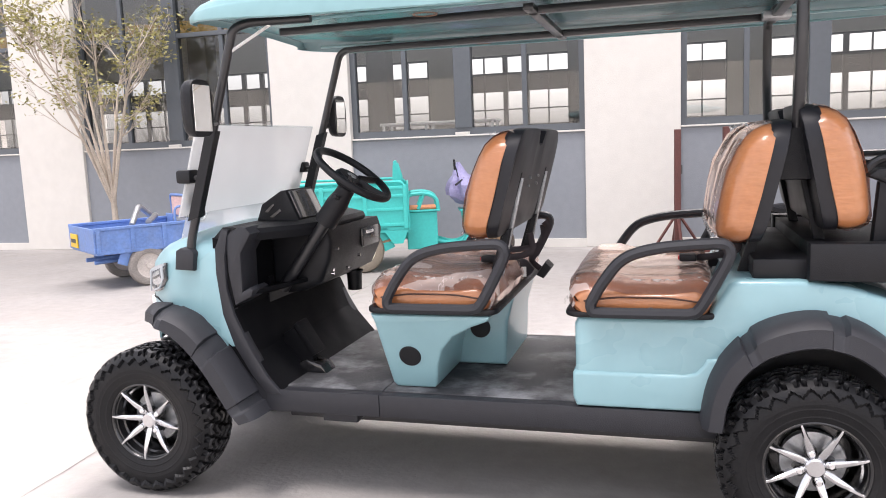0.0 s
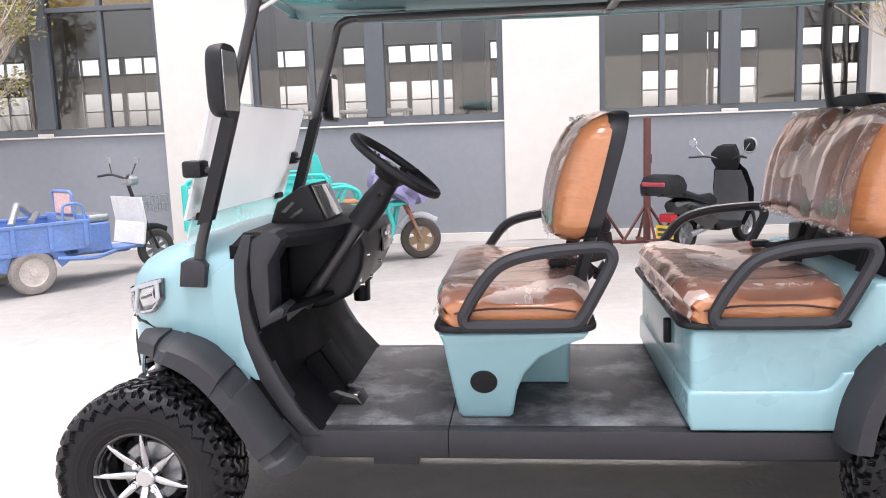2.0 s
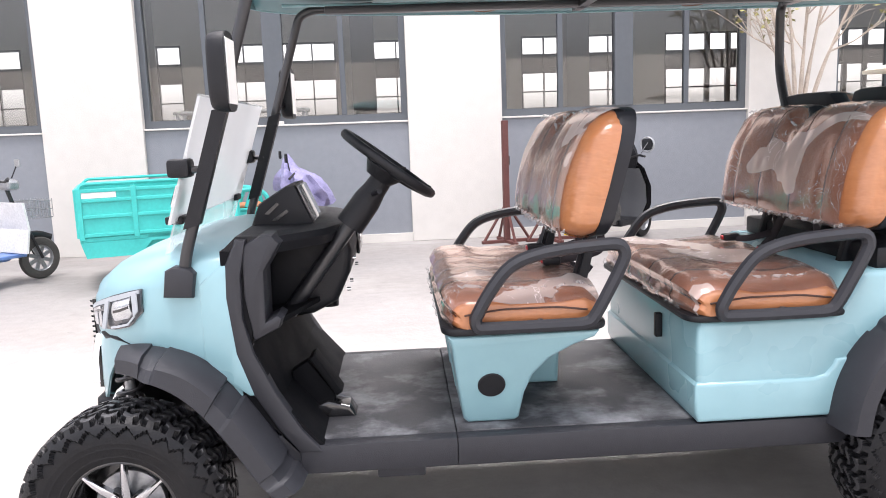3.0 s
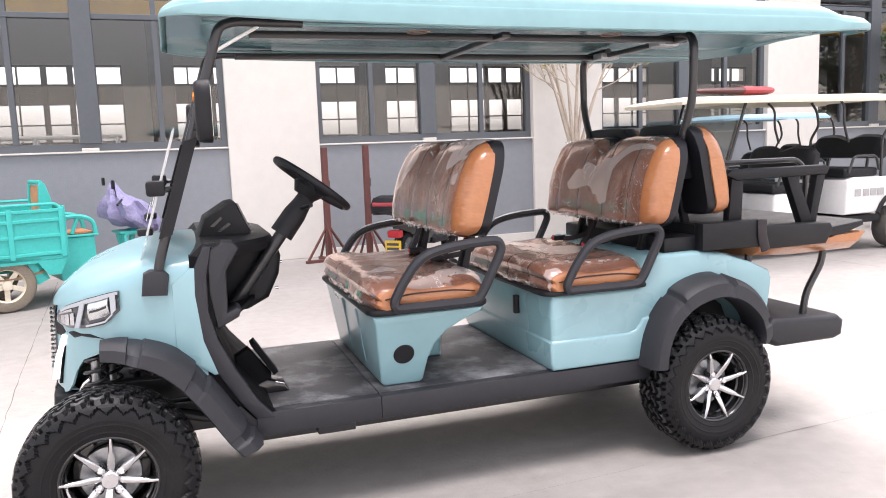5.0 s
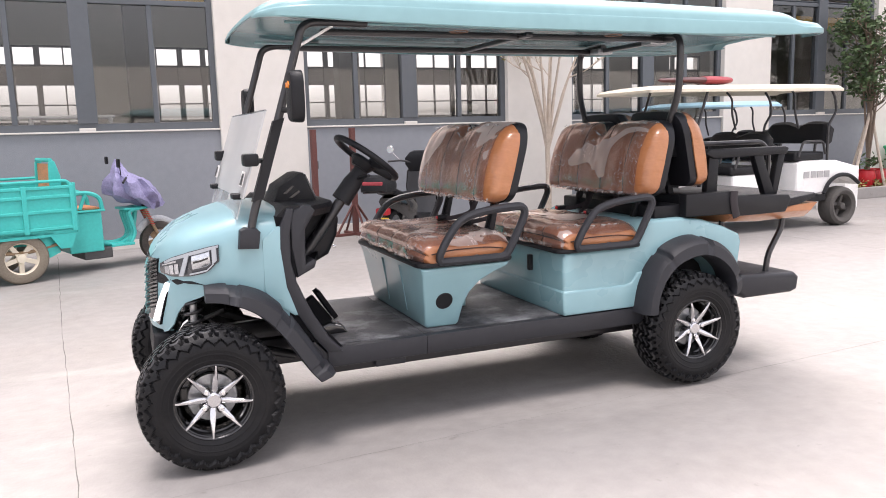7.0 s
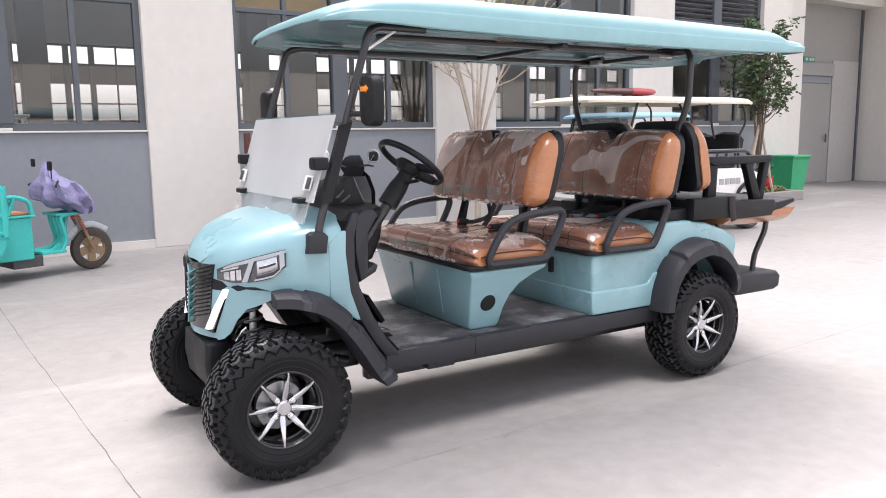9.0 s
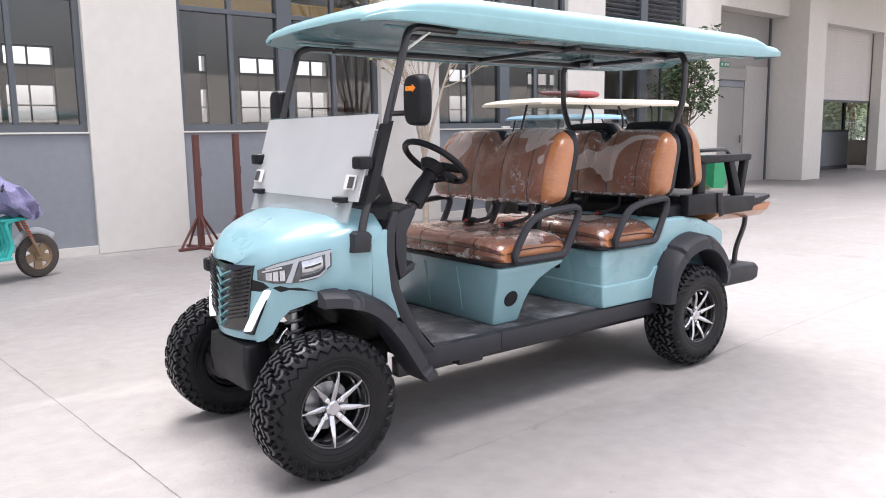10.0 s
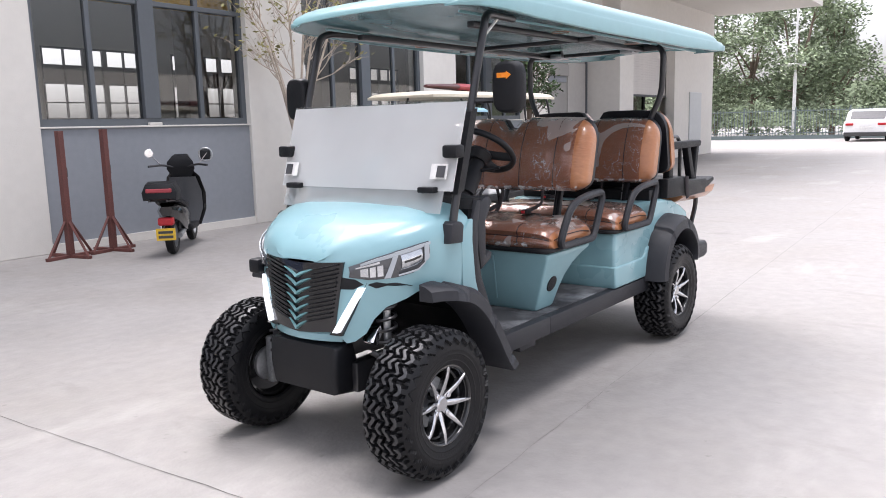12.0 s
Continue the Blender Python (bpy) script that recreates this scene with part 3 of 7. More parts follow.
pl.new(p_n3.outputs[0], p_sub.inputs[0]), pl.new(p_sub.outputs[0], p_abs.inputs[0]), pl.new(p_abs.outputs[0], p_cr.inputs[0])
pl.new(p_n4.outputs[0], p_mask.inputs[0]), pl.new(p_cr.outputs[0], p_mul.inputs[0]), pl.new(p_mask.outputs[0], p_mul.inputs[1])
pl.new(p_mul.outputs[0], p_mix3.inputs[0]), pl.new(p_mix2.outputs[0], p_mix3.inputs[1]), pl.new(p_white.outputs[0], p_mix3.inputs[2])
pl.new(p_mix3.outputs[0], pn["Material Output"].inputs[0])

FILM = bpy.data.materials.new("milky_film")
FILM.use_nodes = True
fn_, fl_ = FILM.node_tree.nodes, FILM.node_tree.links
f_b, f_t, f_m = fn_["Principled BSDF"], fn_.new("ShaderNodeBsdfTransparent"), fn_.new("ShaderNodeMixShader")
f_b.inputs["Base Color"].default_value, f_b.inputs["Roughness"].default_value = (0.72, 0.73, 0.73, 1), 0.25
f_n, f_r, f_c = fn_.new("ShaderNodeTexNoise"), fn_.new("ShaderNodeMapRange"), fn_.new("ShaderNodeTexCoord")
f_n.inputs["Scale"].default_value = 3
f_r.inputs[3].default_value, f_r.inputs[4].default_value = 0.62, 0.84
f_tl = fn_.new("ShaderNodeBsdfTranslucent")
f_tl.inputs[0].default_value = (0.76, 0.77, 0.77, 1)
f_ad = fn_.new("ShaderNodeMixShader")
f_ad.inputs[0].default_value = 0.45
fl_.new(f_b.outputs[0], f_ad.inputs[1]), fl_.new(f_tl.outputs[0], f_ad.inputs[2])
fl_.new(f_c.outputs["Object"], f_n.inputs["Vector"]), fl_.new(f_n.outputs[0], f_r.inputs[0])
fl_.new(f_r.outputs[0], f_m.inputs[0]), fl_.new(f_t.outputs[0], f_m.inputs[1]), fl_.new(f_ad.outputs[0], f_m.inputs[2])
fl_.new(f_m.outputs[0], fn_["Material Output"].inputs[0])
THIN_FILM = FILM.copy()
THIN_FILM.name = "thin_milky_film"
for node in THIN_FILM.node_tree.nodes:
    if node.type == "MAP_RANGE":
        node.inputs[3].default_value, node.inputs[4].default_value = 0.22, 0.48
LOOSE_FILM = FILM.copy()
LOOSE_FILM.name = "loose_film"
for node in LOOSE_FILM.node_tree.nodes:
    if node.type == "MAP_RANGE":
        node.inputs[1].default_value, node.inputs[2].default_value = 0.42, 0.60
        node.inputs[3].default_value, node.inputs[4].default_value = 0.0, 0.5
    if node.type == "TEX_NOISE":
        node.inputs["Scale"].default_value = 24
CLEAR = sheet_glass("clear_screen", (0.93, 0.96, 0.97), 0.03)
MIRROR = material("mirror_glass", (0.85, 0.86, 0.87), 0.02, 1.0, vary=0.0)
AMBER = material("amber_lens", (0.85, 0.26, 0.02), 0.3)
LAMP_WHITE = glow("lamp_white", (0.95, 0.97, 1.0), 0.3)
LAMP_STRIP = glow("lamp_strip", (0.28, 0.30, 0.32), 0.12)
LAMP_CHROME = material("lamp_reflector", (0.55, 0.57, 0.59), 0.2, 0.85)
LAMP_HOUSING = material("lamp_housing", (0.06, 0.063, 0.07), 0.25, 0.2, coat=0.8)
RED = material("red_plastic", (0.45, 0.012, 0.02), 0.35)
GREY_STEEL = material("grey_steel", (0.36, 0.37, 0.38), 0.35, 0.65, vary=0.2, scale=12)
BELT = material("belt_webbing", (0.02, 0.015, 0.018), 0.75)
STICKER = material("sticker_paper", (0.75, 0.74, 0.72), 0.5)

# -- wheels --
RIM, AXLE = 0.150, 0.2895


def tyre_mesh():
    """One moulded ring: smooth walls, zigzag ribs over the tread, and a deep toothed shoulder. Lighter lug tops,
    painted sheen and dust, are the second material.
    """
    wall = [(RIM - 0.006, 0.072), (RIM + 0.004, 0.090), (0.166, 0.0945), (0.170, 0.0965), (0.174, 0.0960), (0.192, 0.1005), (0.196, 0.1020), (0.200, 0.1015), (0.212, 0.1030), (0.222, 0.1020)]
    shoulder = [(0.2265, 0.1012), (0.2310, 0.1000), (0.2355, 0.0985), (0.2400, 0.0965), (0.2445, 0.0940), (0.2490, 0.0912), (0.2535, 0.0880), (0.2580, 0.0845)]
    crown = 0.080
    columns = 58
    count, fine = 30, 14
    base = [(r, -w, 0) for r, w in wall] + [(r, -w, 1) for r, w in shoulder]
    for k in range(columns + 1):
        w = -crown + 2 * crown * k / columns
        base.append((0.2675 - 75 * max(0.0, abs(w) - 0.035) ** 3, w, 2))
    base += [(r, w, 1) for r, w in shoulder[::-1]] + [(r, w, 0) for r, w in wall[::-1]]
    pitch = 0.0330

    def wave(p):
        p %= 1.0
        return 4 * p - 1 if p < 0.5 else 3 - 4 * p

    def rise(p, w, zone, r):
        if zone == 0:
            return 0.0
        z = wave(p)
        if zone == 1:
            return 0.0125 if r > 0.2405 + 0.0115 * z else 0.0
        v = w + 0.0115 * z
        rib = abs((v / pitch + 0.5) % 1.0 - 0.5) * 2
        row = math.floor(v / pitch + 0.5)
        if rib > 0.70:
            return 0.0
        cut = (p + 0.25 * row) % 1.0
        if abs(cut - 0.5) < 0.085:
            return 0.004
        return 0.0180 if rib < 0.58 else 0.0165 - 0.008 * (rib - 0.58) / 0.12

    n = count * fine
    verts, faces, tops = [], [], []
    heights = []
    for i in range(n):
        a = math.tau * i / n
        for r, w, zone in base:
            h = rise(i / fine, w, zone, r)
            heights.append((h, zone))
            if zone == 1:
                rr, ww = r + 0.50 * h, w + math.copysign(0.75 * h, w)
            else:
                rr, ww = r + h, w
            verts.append((rr * math.cos(a), ww, rr * math.sin(a)))
    m = len(base)
    for i in range(n):
        j = (i + 1) % n
        for k in range(m - 1):
            f = (i * m + k, i * m + k + 1, j * m + k + 1, j * m + k)
            faces.append(f)
            tops.append(1 if min(heights[q][0] for q in f) > 0.012 and heights[f[0]][1] == 2 else 0)
    me = bpy.data.meshes.new("tyre")
    me.from_pydata(verts, [], faces)
    me.polygons.foreach_set("material_index", tops)
    bm = bmesh.new()
    bm.from_mesh(me)
    bpy.data.meshes.remove(me)
    bmesh.ops.recalc_face_normals(bm, faces=bm.faces[:])
    return bm


def spoke_mesh():
    bm = bmesh.new()
    line = [(0.0205, 0.0085, -0.054), (0.034, 0.0110, -0.058), (0.056, 0.0118, -0.066), (0.080, 0.0104, -0.075), (0.108, 0.0080, -0.083), (0.134, 0.0060, -0.087), (0.1475, 0.0050, -0.086)]
    top = [[bm.verts.new((r, y, s * w + 0.10 * (r - 0.02) ** 1.5 * 2)) for s in (-1, -0.55, 0.55, 1)] for r, w, y in line]
    for row, (r, w, y) in zip(top, line):
        row[1].co.y -= 0.004
        row[2].co.y -= 0.004
    low = [[bm.verts.new((r, y + 0.022, s * w * 0.9 + 0.10 * (r - 0.02) ** 1.5 * 2)) for s in (-1, 1)] for r, w, y in line]
    for i in range(len(line) - 1):
        for k in range(3):
            bm.faces.new((top[i][k], top[i + 1][k], top[i + 1][k + 1], top[i][k + 1]))
        bm.faces.new((top[i][0], low[i][0], low[i + 1][0], top[i + 1][0]))
        bm.faces.new((top[i][3], top[i + 1][3], low[i + 1][1], low[i][1]))
    bm.faces.new((*top[-1], low[-1][1], low[-1][0]))
    bm.faces.new((*top[0][::-1], low[0][0], low[0][1]))
    bmesh.ops.recalc_face_normals(bm, faces=bm.faces[:])
    return bm


SPOKE_ALLOY = material("spoke_alloy", (0.60, 0.605, 0.62), 0.22, 1.0, vary=0.05, scale=8)
wheel = part("wheel", lathe([(0.143, -0.082), (0.149, -0.0895), (0.154, -0.088), (0.152, -0.076), (0.141, -0.070), (0.136, -0.045), (0.130, -0.040), (0.128, 0.0), (0.140, 0.075), (0.150, 0.080), (0.13, 0.07), (0.12, 0.04), (0.03, 0.03), (0, 0.03)]),
             GLOSS_BLACK, cart, "eight-spoke alloy wheel with a knobbly all-terrain tyre", True)
part("tyre", tyre_mesh(), [RUBBER, LUG_TOP_SHEEN], wheel, "black rubber all-terrain tyre with zigzag lugs", False)
part("rim_lip", lathe([(0.143, -0.083), (0.1445, -0.087), (0.147, -0.0895), (0.150, -0.0905)]), GLOSS_BLACK, wheel, "", True)
spoke = part("spoke", spoke_mesh(), SPOKE_ALLOY, wheel, "machined silver spoke", True)
for k in range(1, 8):
    s = new("spoke", spoke.data)
    s.parent, s.matrix_basis = wheel, pose(0, 0, 0, 0, math.degrees(math.tau * k / 8), 0)
bm = bmesh.new()
add_disc(bm, (0, -0.070, 0), 0.030, 0.03, steps=24, bevel=0.005)
part("centre_cap", bm, SPOKE_ALLOY, wheel, "", True)
bm = lathe([(0.0, 0.026), (0.092, 0.024), (0.098, -0.004), (0.095, -0.012), (0.06, -0.016), (0, -0.016)], steps=32)
part("brake_drum", bm, GREY_STEEL, wheel, "", True)
part("hub_carrier", lathe([(0, 0.075), (0.022, 0.074), (0.026, 0.060), (0.058, 0.056), (0.074, 0.048), (0.078, 0.036), (0.076, 0.030)], steps=28), GREY_STEEL, wheel, "bare steel hub carrier", True)
nut = None
for k in range(4):
    a = math.tau * (k + 0.5) / 4
    if nut is None:
        nut = part("wheel_nut", add_disc(bmesh.new(), (0, -0.072, 0), 0.0105, 0.03, steps=12, bevel=0.003), CHROME, wheel, "", True)
        ob = nut
    else:
        ob = new("wheel_nut", nut.data)
        ob.parent = wheel
    ob.matrix_basis = pose(0.046 * math.cos(a), 0, 0.046 * math.sin(a))
    if k == 0:
        cup_ = part("nut_seat", lathe([(0.011, -0.050), (0.0165, -0.060), (0.0185, -0.060), (0.0185, -0.03)], steps=20), GLOSS_BLACK, wheel, "", True)
        seat_ = cup_
    else:
        seat_ = new("nut_seat", cup_.data)
        seat_.parent = wheel
    seat_.matrix_basis = ob.matrix_basis.copy()


def place_wheel(x, y, far, spin, first=False):
    m = pose(x - CART_AT.x, y - YC, AXLE, 0, spin, 0)
    if far:
        m = pose(x - CART_AT.x, y - YC, AXLE, 0, 0, 180) @ pose(0, 0, 0, 0, spin, 0)
    if first:
        wheel.matrix_basis = m
    else:
        copy_thing(wheel, m)


place_wheel(-1.895, 2.596, False, 9, True)
place_wheel(0.46, 2.596, False, 31)
place_wheel(-1.895, 2 * YC - 2.596, True, 20)
place_wheel(0.46, 2 * YC - 2.596, True, 50)

# -- chassis --
bm = bmesh.new()
add_box(bm, -1.42, 0.9, 2.78, 2.84, 0.25, 0.34, 0.008), add_box(bm, -1.42, 0.9, 3.31, 3.37, 0.25, 0.34, 0.008)
add_box(bm, -2.0, -1.42, 2.86, 2.92, 0.30, 0.42, 0.008), add_box(bm, -2.0, -1.42, 3.23, 3.29, 0.30, 0.42, 0.008)
for x in (-1.0, -0.3, 0.2, 0.85):
    add_box(bm, x, x + 0.05, 2.84, 3.31, 0.26, 0.33)
cpart("chassis_frame", bm, BLACK_STEEL)
bm = tube([(0.46, 2.70, 0.286), (0.46, 3.45, 0.286)], 0.032)
add_lathe(bm, [(0, -0.13), (0.07, -0.11), (0.095, -0.03), (0.095, 0.06), (0.05, 0.12), (0, 0.12)], (0.46, YC + 0.05, 0.286), steps=20)
cpart("rear_axle", bm, BLACK_STEEL)
bm = box(0.12, 0.9, 2.76, 3.39, 0.44, 0.70)
cpart("wheel_housing", bm, BLACK_PLASTIC, "", False)
cpart("wheel_housing", box(-1.98, -1.52, 2.86, 3.29, 0.64, 0.80), BLACK_PLASTIC, "", False)
for y, s in ((2.80, -1), (3.35, 1)):
    cpart("control_arm", add_tube(tube([(-1.98, y, 0.33), (-1.91, y + s * 0.12, 0.25)], 0.014), [(-1.72, y, 0.33), (-1.88, y + s * 0.12, 0.25)], 0.014), GREY_STEEL)
    cpart("control_arm", add_tube(tube([(-1.98, y, 0.47), (-1.91, y + s * 0.10, 0.40)], 0.012), [(-1.74, y, 0.47), (-1.88, y + s * 0.10, 0.40)], 0.012), BLACK_STEEL)
    cpart("tie_rod", tube([(-1.80, YC, 0.33), (-1.82, y + s * 0.10, 0.31)], 0.010), GREY_STEEL)
    coil = [(-1.93 + 0.035 * math.cos(a), y + s * 0.04 + 0.035 * math.sin(a), 0.36 + 0.3 * a / (math.tau * 7)) for a in [math.tau * 7 * i / 90 for i in range(91)]]
    cpart("coil_spring", tube(coil, 0.007, sides=6, radius=0.0), BLACK_STEEL)
    cpart("shock_absorber", tube([(-1.93, y + s * 0.04, 0.32), (-1.93, y + s * 0.04, 0.70)], 0.015), GREY_STEEL)
    cpart("steering_knuckle", box(-1.945, -1.845, y + s * 0.10 - 0.02, y + s * 0.10 + 0.02, 0.22, 0.43, 0.01), GREY_STEEL)
    cpart("radius_bar", tube([(-1.52, y + s * 0.02, 0.36), (-1.80, y + s * 0.08, 0.46)], 0.020), BLACK_STEEL)
    cpart("bracket", prism([(-2.00, 0.515), (-1.975, 0.50), (-1.945, 0.545), (-1.955, 0.575), (-1.975, 0.56)], y - 0.03, y + 0.03, 0.004), CHROME, "bare metal bracket")
    cpart("rear_shock", tube([(0.36, y - s * 0.05, 0.30), (0.30, y - s * 0.04, 0.60)], 0.022), GREY_STEEL)

# -- floor --
cpart("floor_pan", box(-1.41, 0.2, 2.605, 2 * YC - 2.605, 0.345, 0.408, 0.006), BLACK_PLASTIC)
for a, b in ((-1.415, -0.9652), (-0.9644, 0.19)):
    for y in both(2.598):
        s = 1 if y < YC else -1
        cpart("side_trim", box(a, b, y, y + s * 0.055, 0.335, 0.418, 0.004), FLARE)
for a, b in ((-1.40, -0.9655), (-0.9635, -0.24)):
    cpart("floor_mat", box(a, b, 2.645, 2 * YC - 2.645, 0.408, 0.422, 0.004), MAT_RUBBER, "scuffed black rubber floor mat")
cpart("jack_pad", box(-1.20, -1.06, 2.62, 2.68, 0.30, 0.345, 0.006), FLARE)

# -- front body --
HALFWIDTH = [(-2.072, 0.12), (-2.062, 0.175), (-2.045, 0.214), (-2.01, 0.285), (-1.96, 0.345), (-1.90, 0.395), (-1.82, 0.443), (-1.74, 0.466), (-1.66, 0.474), (-1.56, 0.476), (-1.50, 0.476)]
CREST = [(-2.072, 0.822), (-2.062, 0.845), (-2.045, 0.868), (-2.01, 0.900), (-1.96, 0.938), (-1.90, 0.965), (-1.82, 0.992), (-1.74, 1.012), (-1.66, 1.022), (-1.56, 1.02), (-1.50, 1.015)]
LOWER = [(-2.072, 0.60), (-2.062, 0.55), (-2.045, 0.510), (-2.02, 0.525), (-1.99, 0.605), (-1.96, 0.650), (-1.91, 0.672), (-1.86, 0.70), (-1.76, 0.712), (-1.68, 0.685), (-1.60, 0.60), (-1.56, 0.545), (-1.50, 0.45)]
SHOULDER = [(-2.072, 0.80), (-2.045, 0.822), (-2.01, 0.84), (-1.96, 0.86), (-1.90, 0.878), (-1.82, 0.90), (-1.74, 0.925), (-1.66, 0.94), (-1.50, 0.94)]


def cheek(x):
    return lerp_table(HALFWIDTH, x)


rows = []
xs = [-2.072, -2.062, -2.045, -2.03, -2.01, -1.99, -1.975, -1.96, -1.93, -1.90, -1.86, -1.82, -1.78, -1.74, -1.70, -1.66, -1.61, -1.565]
for x in xs:
    h, top, low, sh = cheek(x), lerp_table(CREST, x), lerp_table(LOWER, x), lerp_table(SHOULDER, x)
    half = [(h - 0.004, low), (h + 0.002, low + 0.25 * (sh - low)), (h + 0.004, low + 0.6 * (sh - low)), (h, sh - 0.02),
            (h - 0.012, sh + 0.25 * (top - sh)), (h - 0.045, sh + 0.58 * (top - sh)), (h * 0.78, sh + 0.80 * (top - sh)), (h * 0.58, sh + 0.93 * (top - sh)),
            (h * 0.42, sh + 0.95 * (top - sh)), (h * 0.2, top - 0.001)]
    rows.append([(x, YC - y, z) for y, z in half] + [(x, YC, top)] + [(x, YC + y, z) for y, z in half[::-1]])
hood = cpart("front_cowl", surface(rows, 0.008), TEAL, "glossy teal moulded front cowl")
# lower tail of the side panel, down behind the wheel
for y in both(2.599):
    s = 1 if y < YC else -1
    cpart("side_panel", prism([(-1.60, 0.95), (-1.545, 0.95), (-1.562, 0.80), (-1.552, 0.68), (-1.510, 0.578), (-1.545, 0.578), (-1.60, 0.62), (-1.66, 0.69), (-1.66, 0.9)], y - s * 0.004, y + s * 0.02, 0.004), TEAL)
# nose: dark grille with bright chevrons, chin and light bars
def grille_x(u, h):
    """Depth of the nose face; u runs across it from -1 to 1, h up it from 0 to 1."""
    return -2.096 + 0.018 * h + 0.026 * abs(u) ** 2.0


grille_rows = []
for i in range(9):
    h = i / 8
    half = 0.172 + 0.046 * h
    grille_rows.append([(grille_x(u, h), YC + u * half, 0.540 + 0.270 * h + 0.014 * abs(u)) for u in [k / 6 - 1 for k in range(13)]])
grille = cpart("grille", surface(grille_rows, 0.012), GLOSS_BLACK, "black grille with stacked bright chevrons")
# teal reflections on the chevrons, put into their own colour
CHEVRON_REFLECT = material("chevron_reflect_teal", (0.10, 0.22, 0.235), 0.2, vary=0.05, scale=4, coat=0.6)
for i in range(7):
    z = 0.554 + 0.0335 * i
    h = (z - 0.540) / 0.270
    half = 0.172 + 0.046 * h
    wide = 0.050 + 0.030 * i / 6
    x0 = grille_x(0, h) - 0.012
    # a folded blade: bright upper face, thin towards its ends
    bm = bmesh.new()
    for s in (-1, 1):
        rows_ = []
        for k in range(7):
            t = k / 6
            y, zz = YC + s * wide * t, z + 0.034 * t ** 0.8
            x = x0 + 0.010 * t
            w = 0.0105 * (1 - t) ** 0.6 + 0.0015
            rows_.append([bm.verts.new(p) for p in ((x - 0.006 * (1 - t), y, zz), (x + 0.002, y, zz + w), (x + 0.010, y, zz + w * 0.4), (x + 0.010, y, zz - 0.004))])
        for p, q in zip(rows_, rows_[1:]):
            for k in range(4):
                bm.faces.new((p[k], p[(k + 1) % 4], q[(k + 1) % 4], q[k]))
        bm.faces.new(rows_[-1])
    bmesh.ops.recalc_face_normals(bm, faces=bm.faces[:])
    cpart("chevron", bm, CHEVRON_REFLECT, "", parent=grille)
    # black bars that carry the chevron's arms out to the rim
    for s in (-1, 1):
        for k in (0.0, 0.0165):
            zo = z + k
            if zo + 0.062 < 0.830:
                u0 = (wide + 0.004) / half
                bm = tube([(grille_x(u, h) - 0.006, YC + s * u * half, zo + 0.034 + 0.028 * (u - u0) / (1 - u0)) for u in (u0, (u0 + 0.96) / 2, 0.96)], 0.0040, sides=6, radius=0.03, squash=0.7)
                cpart("grille_bar", bm, BLACK_PLASTIC, "", parent=grille)
for s in (-1, 1):
    bm = loft([[(x + dx, YC + s * (y + dy), z) for dx, dy in ((-0.012, -0.011), (-0.006, 0.012), (0.012, 0.012), (0.012, -0.011))]
               for x, y, z in ((-2.074, 0.186, 0.556), (-2.052, 0.232, 0.640), (-2.018, 0.276, 0.728))])
    cpart("daytime_lamp", bm, LAMP_WHITE, "bright white vertical light bar")
    bm = loft([[(x + dx, YC + s * (y + dy), z) for dx, dy in ((-0.006, -0.032), (0.004, 0.022), (0.02, 0.022), (0.02, -0.032))]
               for x, y, z in ((-2.066, 0.178, 0.540), (-2.044, 0.226, 0.640), (-2.012, 0.270, 0.745))])
    cpart("lamp_bezel", bm, GLOSS_BLACK)
    # black strake running back from the nose under the headlamp
    bm = loft([[(x, YC + s * (cheek(x) + o), z), (x, YC + s * (cheek(x) + o + 0.008), z - h * 0.5), (x, YC + s * (cheek(x) + o), z - h)]
               for x, z, h, o in ((-2.062, 0.770, 0.050, 0.005), (-2.035, 0.760, 0.040, 0.005), (-1.985, 0.748, 0.024, 0.004), (-1.93, 0.742, 0.012, 0.003), (-1.885, 0.728, 0.003, 0.0))])
    cpart("strake", bm, BLACK_PLASTIC)
chin = [[(x, YC + s * w, z) for s, w in [(-1, a) for a in (1, .75, .4)] + [(1, a) for a in (.0, .4, .75, 1)] for w in [w * half]] for x, z, half in
        ((-2.084, 0.556, 0.186), (-2.096, 0.540, 0.190), (-2.092, 0.512, 0.186), (-2.05, 0.502, 0.180))]
chin = [[(x + 0.045 * (abs(p[1] - YC) / 0.18) ** 2, p[1], p[2]) for p in row for x in [row[0][0]]] for row in chin]
cpart("chin", surface(chin, 0.006), TEAL)
